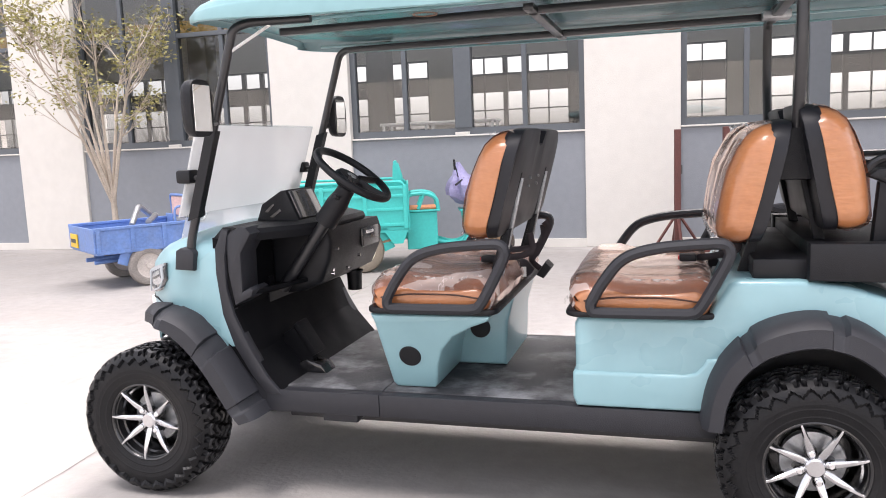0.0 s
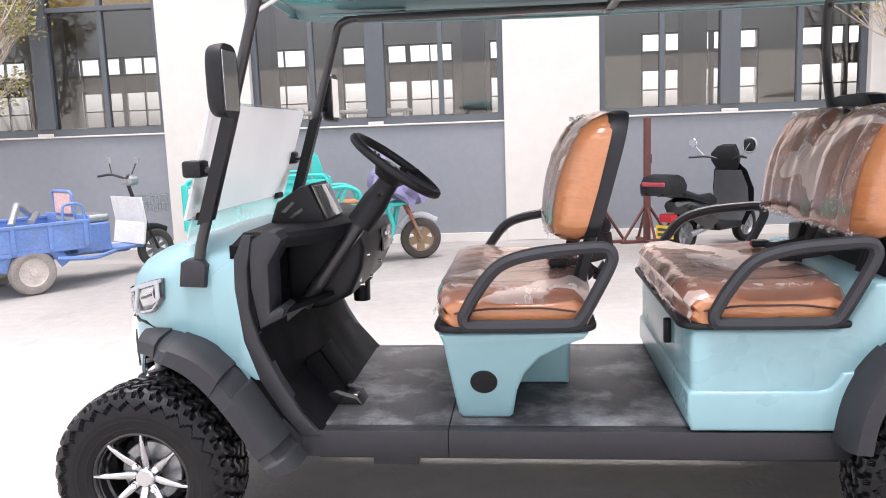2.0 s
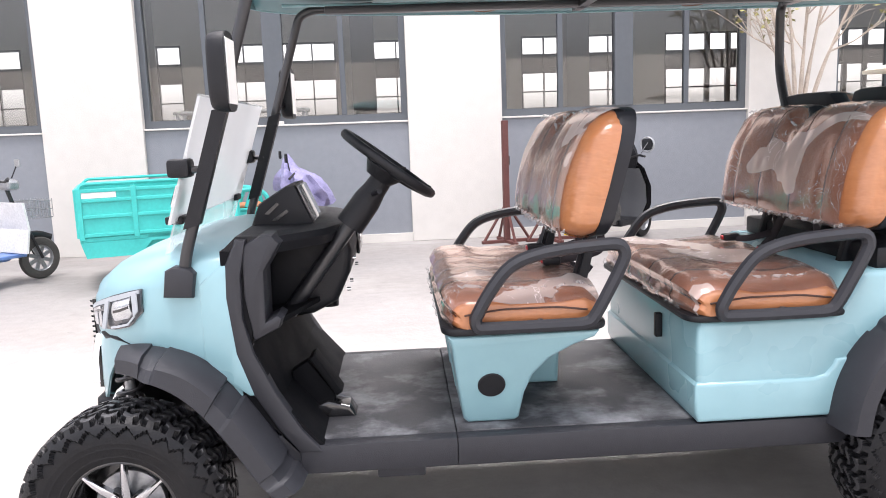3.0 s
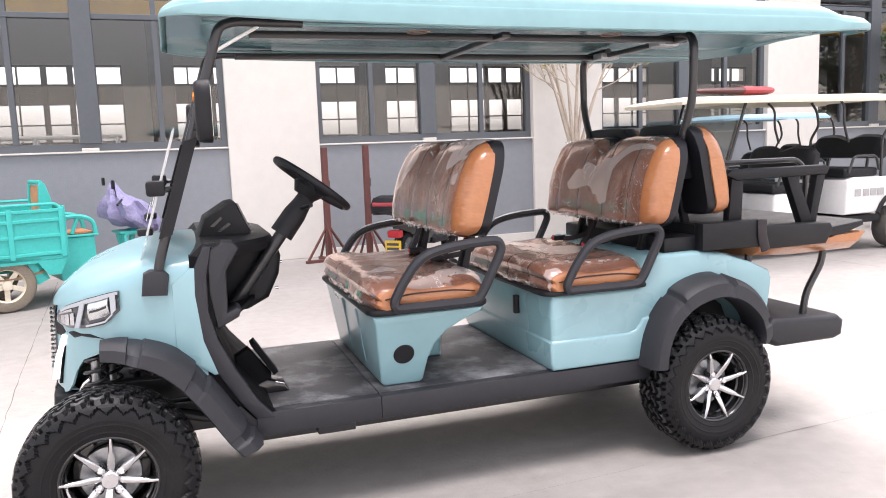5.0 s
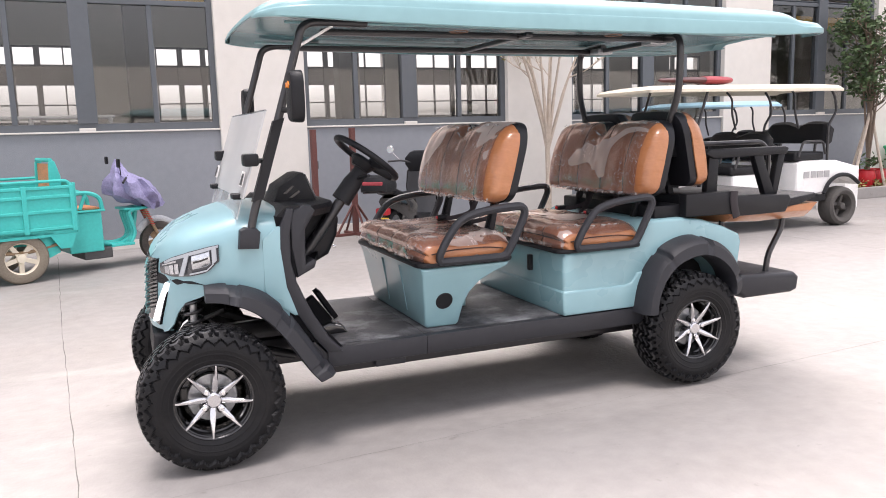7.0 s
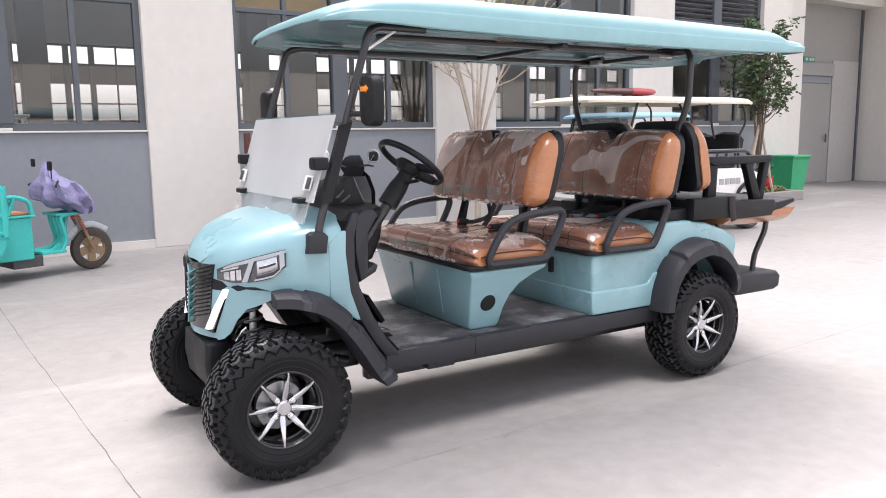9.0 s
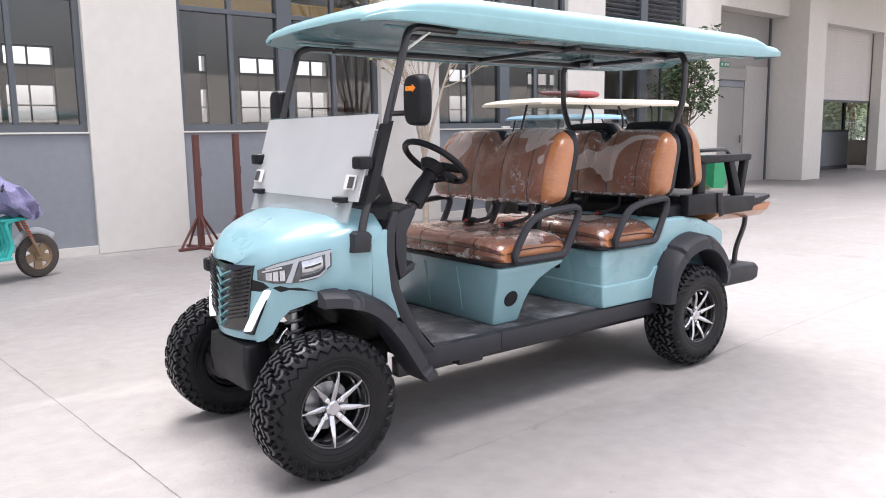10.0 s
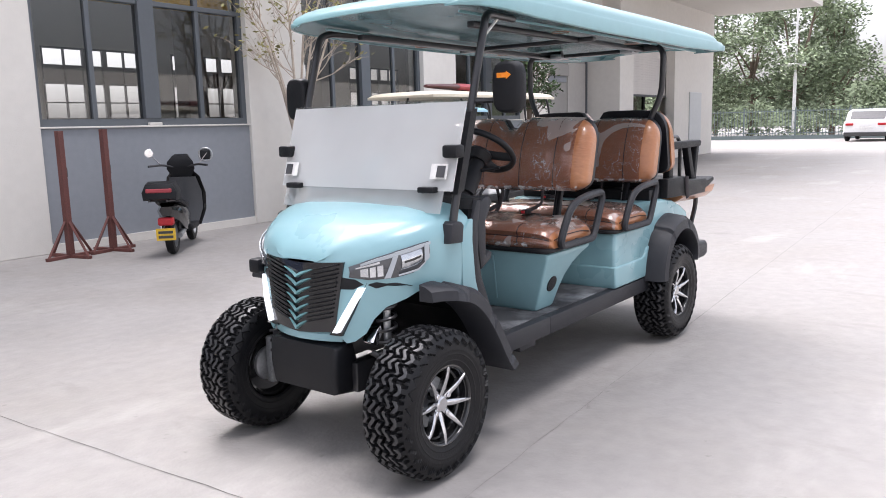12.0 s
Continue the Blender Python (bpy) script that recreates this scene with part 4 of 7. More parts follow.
# headlamps
for s in (-1, 1):
    upper = [(-2.040, 0.806), (-2.0, 0.836), (-1.93, 0.864), (-1.87, 0.882), (-1.822, 0.893)]
    lower = [(-2.040, 0.766), (-2.0, 0.756), (-1.93, 0.763), (-1.87, 0.780), (-1.830, 0.825)]

    def skin(x, t, lift):
        z = lerp_table(lower, x) + (lerp_table(upper, x) - lerp_table(lower, x)) * t
        return (x - 0.3 * lift, YC + s * (cheek(x) + 0.004 + lift), z)

    cols = [-2.040 + (2.040 - 1.826) * k / 12 for k in range(13)]
    lamp = cpart("headlight", surface([[skin(x, t, 0.003 + 0.008 * math.sin(math.pi * t)) for x in cols] for t in (0, 0.25, 0.5, 0.75, 1)], 0.006), LAMP_HOUSING, "angular headlight with white light strips")
    cpart("light_strip", surface([[skin(x, t, 0.016) for x in cols[1:]] for t in (0.84, 0.91, 0.98)], 0.004), LAMP_STRIP, "", parent=lamp)
    cpart("light_strip", surface([[skin(x + 0.030 * (t - 0.5), t, 0.016) for x in (-1.958, -1.950, -1.942)] for t in (0.05, 0.3, 0.6, 0.88)], 0.004), LAMP_STRIP, "", parent=lamp)
    cpart("light_strip", surface([[skin(x, t, 0.016) for x in (-1.848, -1.840, -1.832)] for t in (0.12, 0.4, 0.66, 0.90)], 0.004), LAMP_STRIP, "", parent=lamp)
    cpart("light_strip", surface([[skin(x, t, 0.016) for x in (-1.932, -1.90, -1.87, -1.845)] for t in (0.07, 0.13)], 0.004), LAMP_STRIP, "", parent=lamp)
    lens = cpart("projector", surface([[skin(x, t, 0.008 + 0.010 * math.sin(math.pi * (t - 0.28) / 0.52)) for x in (-1.922, -1.905, -1.888, -1.871, -1.856)] for t in (0.28, 0.40, 0.54, 0.67, 0.80)], 0.004), LAMP_CHROME, "", parent=lamp)
    cpart("cut_off_bar", surface([[skin(x, t, 0.0205) for x in (-1.916, -1.889, -1.862)] for t in (0.50, 0.58)], 0.003), GLOSS_BLACK, "", parent=lamp)
    for x in (-2.022, -2.004, -1.986):
        cpart("reflector", surface([[skin(x + d, t, 0.013) for d in (0, 0.014)] for t in (0.15, 0.4, 0.62)], 0.003), LAMP_CHROME, "", parent=lamp)
    cpart("reflector", surface([[skin(x, t, 0.013) for x in (-2.03, -2.005, -1.98)] for t in (0.70, 0.80)], 0.003), LAMP_CHROME, "", parent=lamp)
# bumper
bumper = [(-2.082, 0.305), (-2.096, 0.40), (-2.088, 0.495), (-1.98, 0.505), (-1.95, 0.40), (-1.97, 0.29)]
cpart("front_bumper", prism(bumper, 2.888, 2 * YC - 2.888, 0.024, 3), BLACK_PLASTIC, "black textured plastic bumper box")
cpart("bumper_corner", box(-2.04, -1.98, 3.37, 3.43, 0.73, 0.79, 0.012), BLACK_PLASTIC)

# -- dash and cabin front --
for y in both(2.592):
    s = 1 if y < YC else -1
    outer = [(-1.555, 1.022), (-1.588, 0.95), (-1.592, 0.86), (-1.575, 0.70), (-1.535, 0.58), (-1.47, 0.47), (-1.415, 0.40)]
    inner = [(-1.345, 0.40), (-1.405, 0.47), (-1.470, 0.58), (-1.525, 0.70), (-1.548, 0.80), (-1.546, 0.92), (-1.525, 1.02)]
    cpart("dash_side", prism(outer + inner, y, y + s * 0.05, 0.010, 2), FLARE)
    # angular frame round the open shelf
    frame_outline = [(-1.541, 1.004), (-1.485, 1.030), (-1.455, 1.028), (-1.435, 1.005), (-1.455, 0.972), (-1.482, 0.930), (-1.485, 0.790), (-1.455, 0.805), (-1.440, 0.795), (-1.45, 0.768), (-1.523, 0.732), (-1.543, 0.86)]
    cpart("shelf_frame", prism(frame_outline, y + s * 0.006, y + s * 0.13, 0.012, 2), FLARE)
tops = []
for y, xf in ((2.61, -1.46), (2.66, -1.44), (2.80, -1.32), (2.90, -1.285), (2 * YC - 2.80, -1.285), (2 * YC - 2.66, -1.40), (2 * YC - 2.61, -1.46)):
    tops.append([(-1.60, y, 0.985), (-1.555, y, 1.028), (xf - 0.05, y, 1.028), (xf - 0.01, y, 1.018), (xf, y, 1.0), (xf - 0.012, y, 0.972), (-1.55, y, 0.962)])
cpart("dash_top", loft(tops), BLACK_PLASTIC)
cpart("shelf_floor", loft([[(-1.53, y, 0.745), (xf, y, 0.775), (xf, y, 0.790), (-1.53, y, 0.765)] for y, xf in ((2.62, -1.45), (2.92, -1.36))]), RECESS_BLACK)
cover = [(-1.53, 0.98), (-1.275, 0.985), (-1.258, 0.93), (-1.268, 0.86), (-1.312, 0.77), (-1.39, 0.732), (-1.46, 0.722), (-1.53, 0.75)]
dash = cpart("dash_front", prism(cover, 2.90, 2 * YC - 2.66, 0.028, 3), BLACK_PLASTIC)
cpart("glove_box_lid", box(-1.262, -1.250, 3.22, 3.42, 0.87, 0.955, 0.006), GLOSS_BLACK, "", parent=dash)
cpart("lid_handle", box(-1.252, -1.244, 3.26, 3.34, 0.925, 0.94, 0.003), CHROME, "", parent=dash)
for y, z in ((2.96, 0.90), (3.10, 0.80), (2.95, 0.80), (3.20, 0.84)):
    cpart("screw", add_disc(bmesh.new(), (-1.262 - 0.35 * max(0, 0.86 - z), y, z), 0.006, 0.012, "x", 10), CHROME, "", parent=dash)
cpart("shelf_back", box(-1.535, -1.525, 2.61, 2.92, 0.74, 0.99), RECESS_BLACK, "", False)
cpart("firewall", prism([(-1.60, 0.99), (-1.52, 0.98), (-1.53, 0.72), (-1.46, 0.55), (-1.345, 0.415), (-1.42, 0.40), (-1.56, 0.56), (-1.60, 0.75)], 2.605, 2 * YC - 2.605), RECESS_BLACK, "", False)
cup = cpart("cup_holder", lathe([(0.033, 0.0), (0.036, 0.09), (0.042, 0.092), (0.042, 0.084), (0.030, 0.082), (0.028, 0.008), (0, 0.006)], (-1.385, 3.42, 0.645), "z", 24), BLACK_PLASTIC)
cpart("cup_bracket", box(-1.45, -1.375, 3.40, 3.44, 0.72, 0.75, 0.006), BLACK_PLASTIC, "", parent=cup)
pod = cpart("instrument_pod", prism([(-1.56, 1.02), (-1.532, 1.092), (-1.447, 1.144), (-1.420, 1.148), (-1.362, 1.015)], 2.86, 3.10, 0.012), BLACK_PLASTIC, "angular black display pod")
cpart("display", prism([(-1.416, 1.143), (-1.408, 1.140), (-1.364, 1.036), (-1.372, 1.032)], 2.875, 3.085, 0.002), material("screen_glass", (0.05, 0.05, 0.055), 0.08, coat=1.0), "grey glass display screen", parent=pod)
for k in range(2):
    cpart("vent_slot", prism([(-1.515 + 0.022 * k, 1.062 - 0.02 * k), (-1.475 + 0.028 * k, 1.096 - 0.022 * k), (-1.468 + 0.028 * k, 1.090 - 0.024 * k), (-1.500 + 0.022 * k, 1.060 - 0.02 * k)], 2.855, 2.862), GLOSS_BLACK, "", parent=pod)
col0, col1 = Vector((-1.46, 2.865, 0.75)), Vector((-1.145, 2.865, 1.165))
column = cpart("steering_column", tube([col0, col0.lerp(col1, 0.7), col1], 0.024, 12, 0.02), BLACK_STEEL)
axis = (col1 - col0).normalized()
cpart("column_shroud", tube([col0.lerp(col1, 0.64), col0.lerp(col1, 0.86), col0.lerp(col1, 0.97)], 0.045, 12, 0.02, taper=0.034), BLACK_PLASTIC, "", parent=column)
cpart("ignition_key", box(-1.305, -1.29, 2.99, 3.0, 0.80, 0.86, 0.003), CHROME, "", parent=cup)
hub = col1 + axis * 0.025 + axis.cross(Vector((0, 1, 0))).normalized() * 0.010
side = Vector((0, 1, 0))
up = axis.cross(side).normalized()
ring = [hub + axis * 0.012 + (side * math.cos(a) + up * math.sin(a)) * 0.157 for a in [math.tau * k / 48 for k in range(48)]]
steering = cpart("steering_wheel", tube(ring, 0.0145, 10, closed=True), BLACK_PLASTIC, "black three-spoke steering wheel")
bm = bmesh.new()
add_lathe(bm, [(0, -0.035), (0.042, -0.035), (0.058, -0.010), (0.064, 0.0), (0.054, 0.014), (0, 0.018)], (0, 0, 0), "z", 24)
bmesh.ops.transform(bm, matrix=Matrix.Translation(hub - axis * 0.01) @ axis.to_track_quat("Z", "Y").to_matrix().to_4x4(), verts=bm.verts[:])
cpart("horn_pad", bm, BLACK_PLASTIC, "", parent=steering)
badge = bmesh.new()
add_lathe(badge, [(0, 0.019), (0.018, 0.019), (0.022, 0.014), (0.022, 0.010)], (0, 0, 0), "z", 20)
bmesh.ops.transform(badge, matrix=Matrix.Translation(hub - axis * 0.01) @ axis.to_track_quat("Z", "Y").to_matrix().to_4x4(), verts=badge.verts[:])
cpart("hub_ring", badge, GREY_STEEL, "", parent=steering)
for a in (200, 340, 270):
    d = side * math.cos(radians(a)) + up * math.sin(radians(a))
    cpart("wheel_spoke", tube([hub + d * 0.04, hub + axis * 0.004 + d * 0.1, hub + axis * 0.012 + d * 0.150], 0.019, 8, 0.02, squash=0.45), BLACK_PLASTIC, "", parent=steering)
cpart("indicator_stalk", tube([col0.lerp(col1, 0.86), col0.lerp(col1, 0.86) + Vector((0.03, -0.12, 0.02))], 0.008), BLACK_PLASTIC, "", parent=column)
# a ribbed pedal that leans along the sloping firewall, on a glossy foot
p = cpart("pedal", prism([(-1.402, 0.612), (-1.384, 0.624), (-1.306, 0.500), (-1.324, 0.488)], 2.815, 2.905, 0.004), RECESS_BLACK, "ribbed black pedal plate")
for q in range(7):
    cpart("pedal_rib", tube([(-1.386 + 0.0115 * q, 2.82, 0.620 - 0.0183 * q), (-1.386 + 0.0115 * q, 2.90, 0.620 - 0.0183 * q)], 0.0035, 6), FLARE, "", parent=p)
cpart("pedal_bracket", prism([(-1.455, 0.50), (-1.46, 0.57), (-1.41, 0.60), (-1.33, 0.49), (-1.335, 0.44), (-1.41, 0.44)], 2.835, 2.885, 0.006), RECESS_BLACK, "", parent=p)
cpart("pedal_foot", prism([(-1.42, 0.420), (-1.415, 0.452), (-1.35, 0.475), (-1.285, 0.455), (-1.265, 0.420)], 2.81, 2.91, 0.010, 2), GLOSS_BLACK)


# -- wheel arch flares --
def flare(outer, inner, y_body, y_lip, name, notches):
    """A bent strip over the wheel; notches are stepped cuts in its outer shoulder, as shares of its length."""
    rings = []
    s = 1 if y_lip < YC else -1
    n = len(outer) - 1
    places = sorted([k / (2 * n) for k in range(2 * n + 1)] + [q for a, b in notches for q in (a, a + 0.004, (a + b) / 2, b - 0.012, b)])
    for q in places:
        i = min(int(q * n), n - 1)
        w = q * n - i
        (xo, zo), (xi, zi) = [(p[i][0] * (1 - w) + p[i + 1][0] * w, p[i][1] * (1 - w) + p[i + 1][1] * w) for p in (outer, inner)]
        cut = max([0.0] + [min(1.0, (q - a) / 0.004, (b - q) / 0.012) for a, b in notches if a < q < b])
        y_lip_here = y_lip + (s * 0.085 * max(0.0, min(1.0, (-1.78 - xo) / 0.12)) if name == "front_flare" else 0)
        ax, az = xo + (xi - xo) * 0.10 * cut, zo + (zi - zo) * 0.10 * cut
        mx, mz = xo * (0.62 - 0.12 * cut) + xi * (0.38 + 0.12 * cut), zo * (0.62 - 0.12 * cut) + zi * (0.38 + 0.12 * cut)
        rings.append([(ax, y_body, az), (mx * 0.35 + ax * 0.65, y_lip_here + s * (0.035 + 0.022 * cut), mz * 0.35 + az * 0.65), (mx, y_lip_here + s * (0.008 + 0.008 * cut), mz), (xi * 0.9 + mx * 0.1, y_lip_here, zi * 0.9 + mz * 0.1),
                      (xi, y_lip_here + s * 0.008, zi), (xi, y_body, zi)])
    return cpart(name, loft(rings), FLARE, "dark grey plastic wheel-arch flare")


def finer(points, n=4):
    out = []
    for i in range(len(points) - 1):
        p0, p1, p2, p3 = points[max(i - 1, 0)], points[i], points[i + 1], points[min(i + 2, len(points) - 1)]
        for k in range(n):
            t = k / n
            out.append(tuple(0.5 * ((2 * b) + (c - a) * t + (2 * a - 5 * b + 4 * c - d) * t * t + (3 * b - a - 3 * c + d) * t ** 3)
                             for a, b, c, d in zip(p0, p1, p2, p3)))
    return out + [points[-1]]


F_OUT = finer([(-1.895, 0.735), (-1.84, 0.738), (-1.76, 0.728), (-1.67, 0.695), (-1.59, 0.625), (-1.52, 0.525), (-1.45, 0.415), (-1.395, 0.34)])
F_IN = finer([(-1.895, 0.672), (-1.84, 0.672), (-1.78, 0.660), (-1.71, 0.620), (-1.64, 0.550), (-1.58, 0.465), (-1.52, 0.37), (-1.475, 0.315)])
R_OUT = finer([(0.125, 0.40), (0.15, 0.53), (0.205, 0.635), (0.30, 0.722), (0.43, 0.762), (0.55, 0.748), (0.65, 0.69), (0.72, 0.60), (0.745, 0.50), (0.72, 0.455)])
R_IN = finer([(0.195, 0.40), (0.21, 0.49), (0.25, 0.57), (0.325, 0.635), (0.44, 0.668), (0.53, 0.655), (0.60, 0.615), (0.655, 0.555), (0.675, 0.49), (0.67, 0.45)])
for lip, body in ((2.478, 2.625), (2 * YC - 2.478, 2 * YC - 2.625)):
    s = 1 if lip < YC else -1
    flare(F_OUT, F_IN, body, lip, "front_flare", ((0.20, 0.29), (0.55, 0.64), (0.86, 0.92)))
    flare(R_OUT, R_IN, body, lip, "rear_flare", ((0.27, 0.31), (0.50, 0.55), (0.80, 0.85)))
    # black panel between flare and cowl foot
    cpart("sill_corner", prism([(-1.49, 0.452), (-1.44, 0.452), (-1.395, 0.40), (-1.405, 0.34), (-1.46, 0.40)], body - s * 0.02, body + s * 0.01, 0.003), FLARE)

def rounded_plate(x0, x1, y0, y1, z0, z1, r):
    """A slab with round corners in plan and a soft edge."""
    outline = []
    for cx, cy, a0 in ((x1 - r, y1 - r, 0), (x0 + r, y1 - r, 90), (x0 + r, y0 + r, 180), (x1 - r, y0 + r, 270)):
        outline += [(cx + r * math.cos(radians(a0 + 15 * k)), cy + r * math.sin(radians(a0 + 15 * k))) for k in range(7)]
    return prism(outline, z0, z1, 0.007, 2, axis="z")


# -- front seat box --
leg = [(-0.985, 0.715), (-0.545, 0.715), (-0.56, 0.695), (-0.62, 0.672), (-0.69, 0.632), (-0.735, 0.58), (-0.758, 0.52), (-0.772, 0.435), (-0.785, 0.424), (-0.925, 0.424), (-0.94, 0.44), (-0.962, 0.60), (-0.972, 0.68)]
bm = prism(leg, 2.605, 2 * YC - 2.605, 0.020, 3)
for v in bm.verts:
    # the sides draw in towards the floor
    v.co.y = YC + (v.co.y - YC) * (1 - 0.70 * max(0.0, 0.70 - v.co.z))
box1 = cpart("seat_box", bm, TEAL, "glossy teal moulded seat pedestal")
cpart("pedestal_core", prism([(-0.80, 0.70), (-0.545, 0.70), (-0.575, 0.60), (-0.585, 0.424), (-0.80, 0.424)], 3.02, 3.50, 0.016, 3), TEAL)
bm = bmesh.new()
add_disc(bm, (0, -0.005, 0), 0.041, 0.012, steps=28, bevel=0.003)
bmesh.ops.transform(bm, matrix=pose(-0.857, 2.653, 0.553, 17.5, 0, 0), verts=bm.verts[:])
for y in (2.91, 3.17):
    cpart("panel_rib", tube([(-0.978, y, 0.69), (-0.962, y, 0.60), (-0.944, y, 0.47)], 0.004, 6, 0.0), TEAL, "", parent=box1)
cpart("vent_cap", bm, BLACK_PLASTIC, "", parent=box1)
bm = bmesh.new()
add_disc(bm, (-0.685, 3.0145, 0.575), 0.041, 0.01, steps=28, bevel=0.003)
cpart("vent_cap", bm, BLACK_PLASTIC, "", parent=box1)
cpart("seat_base", rounded_plate(-1.000, -0.522, 2.592, 2 * YC - 2.592, 0.718, 0.740, 0.055), BLACK_PLASTIC)


# -- seats --
def even_ends(n):
    """Stations from -1 to 1 that crowd towards both ends, where the pads turn."""
    return [math.sin((k / n - 0.5) * math.pi) for k in range(n + 1)]


def nearest(stations, u):
    return min(range(len(stations)), key=lambda k: abs(stations[k] - u))


ACROSS = even_ends(40)


def cushion(x0, x1, z0, z1):
    """A plump bench pad: round ends, a welt seam round its sides and stitched panels."""
    rings = []
    half = 0.480
    for u in ACROSS:
        a = abs(u)
        edge = max(0.0, 1 - a ** 7) ** 0.5
        y = YC + u * half
        lift = z0 + (z1 - z0) * (0.46 + 0.54 * edge)
        pinch = 0.009 * sum(math.exp(-((u - c) / 0.020) ** 2) for c in (-0.62, -0.2, 0.2, 0.62))
        f = 0.050 * (1 - edge)
        sag = 0.004 * math.sin(u * 23) + 0.003 * math.sin(u * 41 + 1)
        h = lift - z0
        prof = [(x0 + f + 0.016, z0), (x0 + f + 0.003, z0 + 0.12 * h), (x0 + f - 0.004, z0 + 0.32 * h), (x0 + f + 0.006, z0 + 0.50 * h), (x0 + f - 0.002, z0 + 0.70 * h), (x0 + f + 0.014, z0 + 0.88 * h), (x0 + f + 0.045, lift - 0.002 - pinch),
                (x0 + 0.12 + 0.5 * f, lift - pinch + sag), (x0 * 0.6 + x1 * 0.4, lift - 0.012 - pinch), (x0 * 0.3 + x1 * 0.7, lift - 0.010 - pinch + sag), (x1 - 0.06 - 0.4 * f, lift - 0.004 - pinch), (x1 - 0.02 - 0.6 * f, lift - 0.018), (x1 - 0.7 * f, z0 + 0.45 * h), (x1 - 0.02 - 0.7 * f, z0)]
        rings.append([(px, y, pz) for px, pz in prof])
    return rings


def swell(rings, d):
    """The same form, a little larger and uneven: a loose wrap."""
    c = Vector((0, 0, 0))
    n = 0
    for r in rings:
        for p in r:
            c += Vector(p)
            n += 1
    c /= n
    out = []
    for r in rings:
        row = []
        for p in r:
            v = Vector(p)
            off = v - c
            e = Vector((math.copysign(1, off.x) * min(1, abs(off.x) / 0.05), math.copysign(1, off.y) * (1 if abs(off.y) > 0.4 else 0), math.copysign(1, off.z) * min(1, abs(off.z) / 0.03)))
            w = d * (1 + 0.9 * noise.noise(v * 14))
            row.append(v + e * w)
        out.append(row)
    return out


def film_hem(points, width, seed, parent, out):
    """A crumpled edge of loose film that follows a line; out is the way it stands off."""
    rng = random.Random(seed)
    line = rounded(points, 0.02)
    pts = []
    for p, q in zip(line, line[1:]):
        n = max(1, int((q - p).length / 0.02))
        pts += [p.lerp(q, k / n) for k in range(n)]
    pts.append(line[-1])
    bm = bmesh.new()
    rows_ = []
    for p in pts:
        w = width * rng.uniform(0.35, 0.9)
        j = Vector((rng.uniform(-1, 1), rng.uniform(-1, 1), rng.uniform(-1, 1))) * 0.004
        o = Vector(out)
        rows_.append([bm.verts.new(p + o * 0.002 + j * 0.4), bm.verts.new(p + o * (0.006 + rng.uniform(0, 0.006)) + j + Vector((0, 0, -w * 0.5))), bm.verts.new(p + o * rng.uniform(0.001, 0.010) + j + Vector((0, 0, -w)))])
    for a_, b_ in zip(rows_, rows_[1:]):
        for k in range(2):
            bm.faces.new((a_[k], a_[k + 1], b_[k + 1], b_[k]))
    return cpart("film_hem", bm, LOOSE_FILM, "crumpled edge of clear plastic film", False, parent=parent)


def seat(x0, x1):
    rings = cushion(x0, x1, 0.736, 0.850)
    c = cpart("seat_cushion", loft(rings), LEATHER, "tan leather bench cushion in clear plastic wrap")
    for u in (-0.62, -0.2, 0.2, 0.62):
        cpart("seam", tube([Vector(p) + Vector((-0.001, 0, 0.001)) for p in rings[nearest(ACROSS, u)][1:12]], 0.0028, 6, 0.0), SEAM, "", parent=c)
    welt = [Vector(r[3]) + Vector((-0.001, 0, 0)) for r in rings[3:-3]]
    cpart("welt", tube(welt, 0.0030, 6, 0.0), SEAM, "", parent=c)
    for s in (-1, 1):
        end = rings[0 if s < 0 else -1]
        cpart("welt", tube([(px, YC + s * 0.482, pz) for px, pz in ((x0 + 0.055, 0.778), (x0 + 0.16, 0.792), (x0 + 0.32, 0.792), (x1 - 0.06, 0.780))], 0.0030, 6, 0.03), SEAM, "", parent=c)
    cpart("plastic_wrap", loft(swell(rings[3:-3], 0.006), False), PLASTIC_WRAP, "clear wrinkled plastic film", parent=c)
    film_hem([(x0 - 0.010, YC - 0.42, 0.768), (x0 - 0.012, YC, 0.772), (x0 - 0.010, YC + 0.42, 0.768)], 0.026, 3 + int(x0 * 10), c, (-1, 0, 0))
    film_hem([Vector(p) + Vector((0, 0, 0.009)) for p in rings[7][5:12]], 0.012, 5 + int(x0 * 10), c, (0, -0.4, 1))


seat(-0.99, -0.525)
seat(-0.285, 0.185)


def at_back(bx, face, zb, lean, z, d):
    return bx - face * lean * (z - zb) - face * d, z


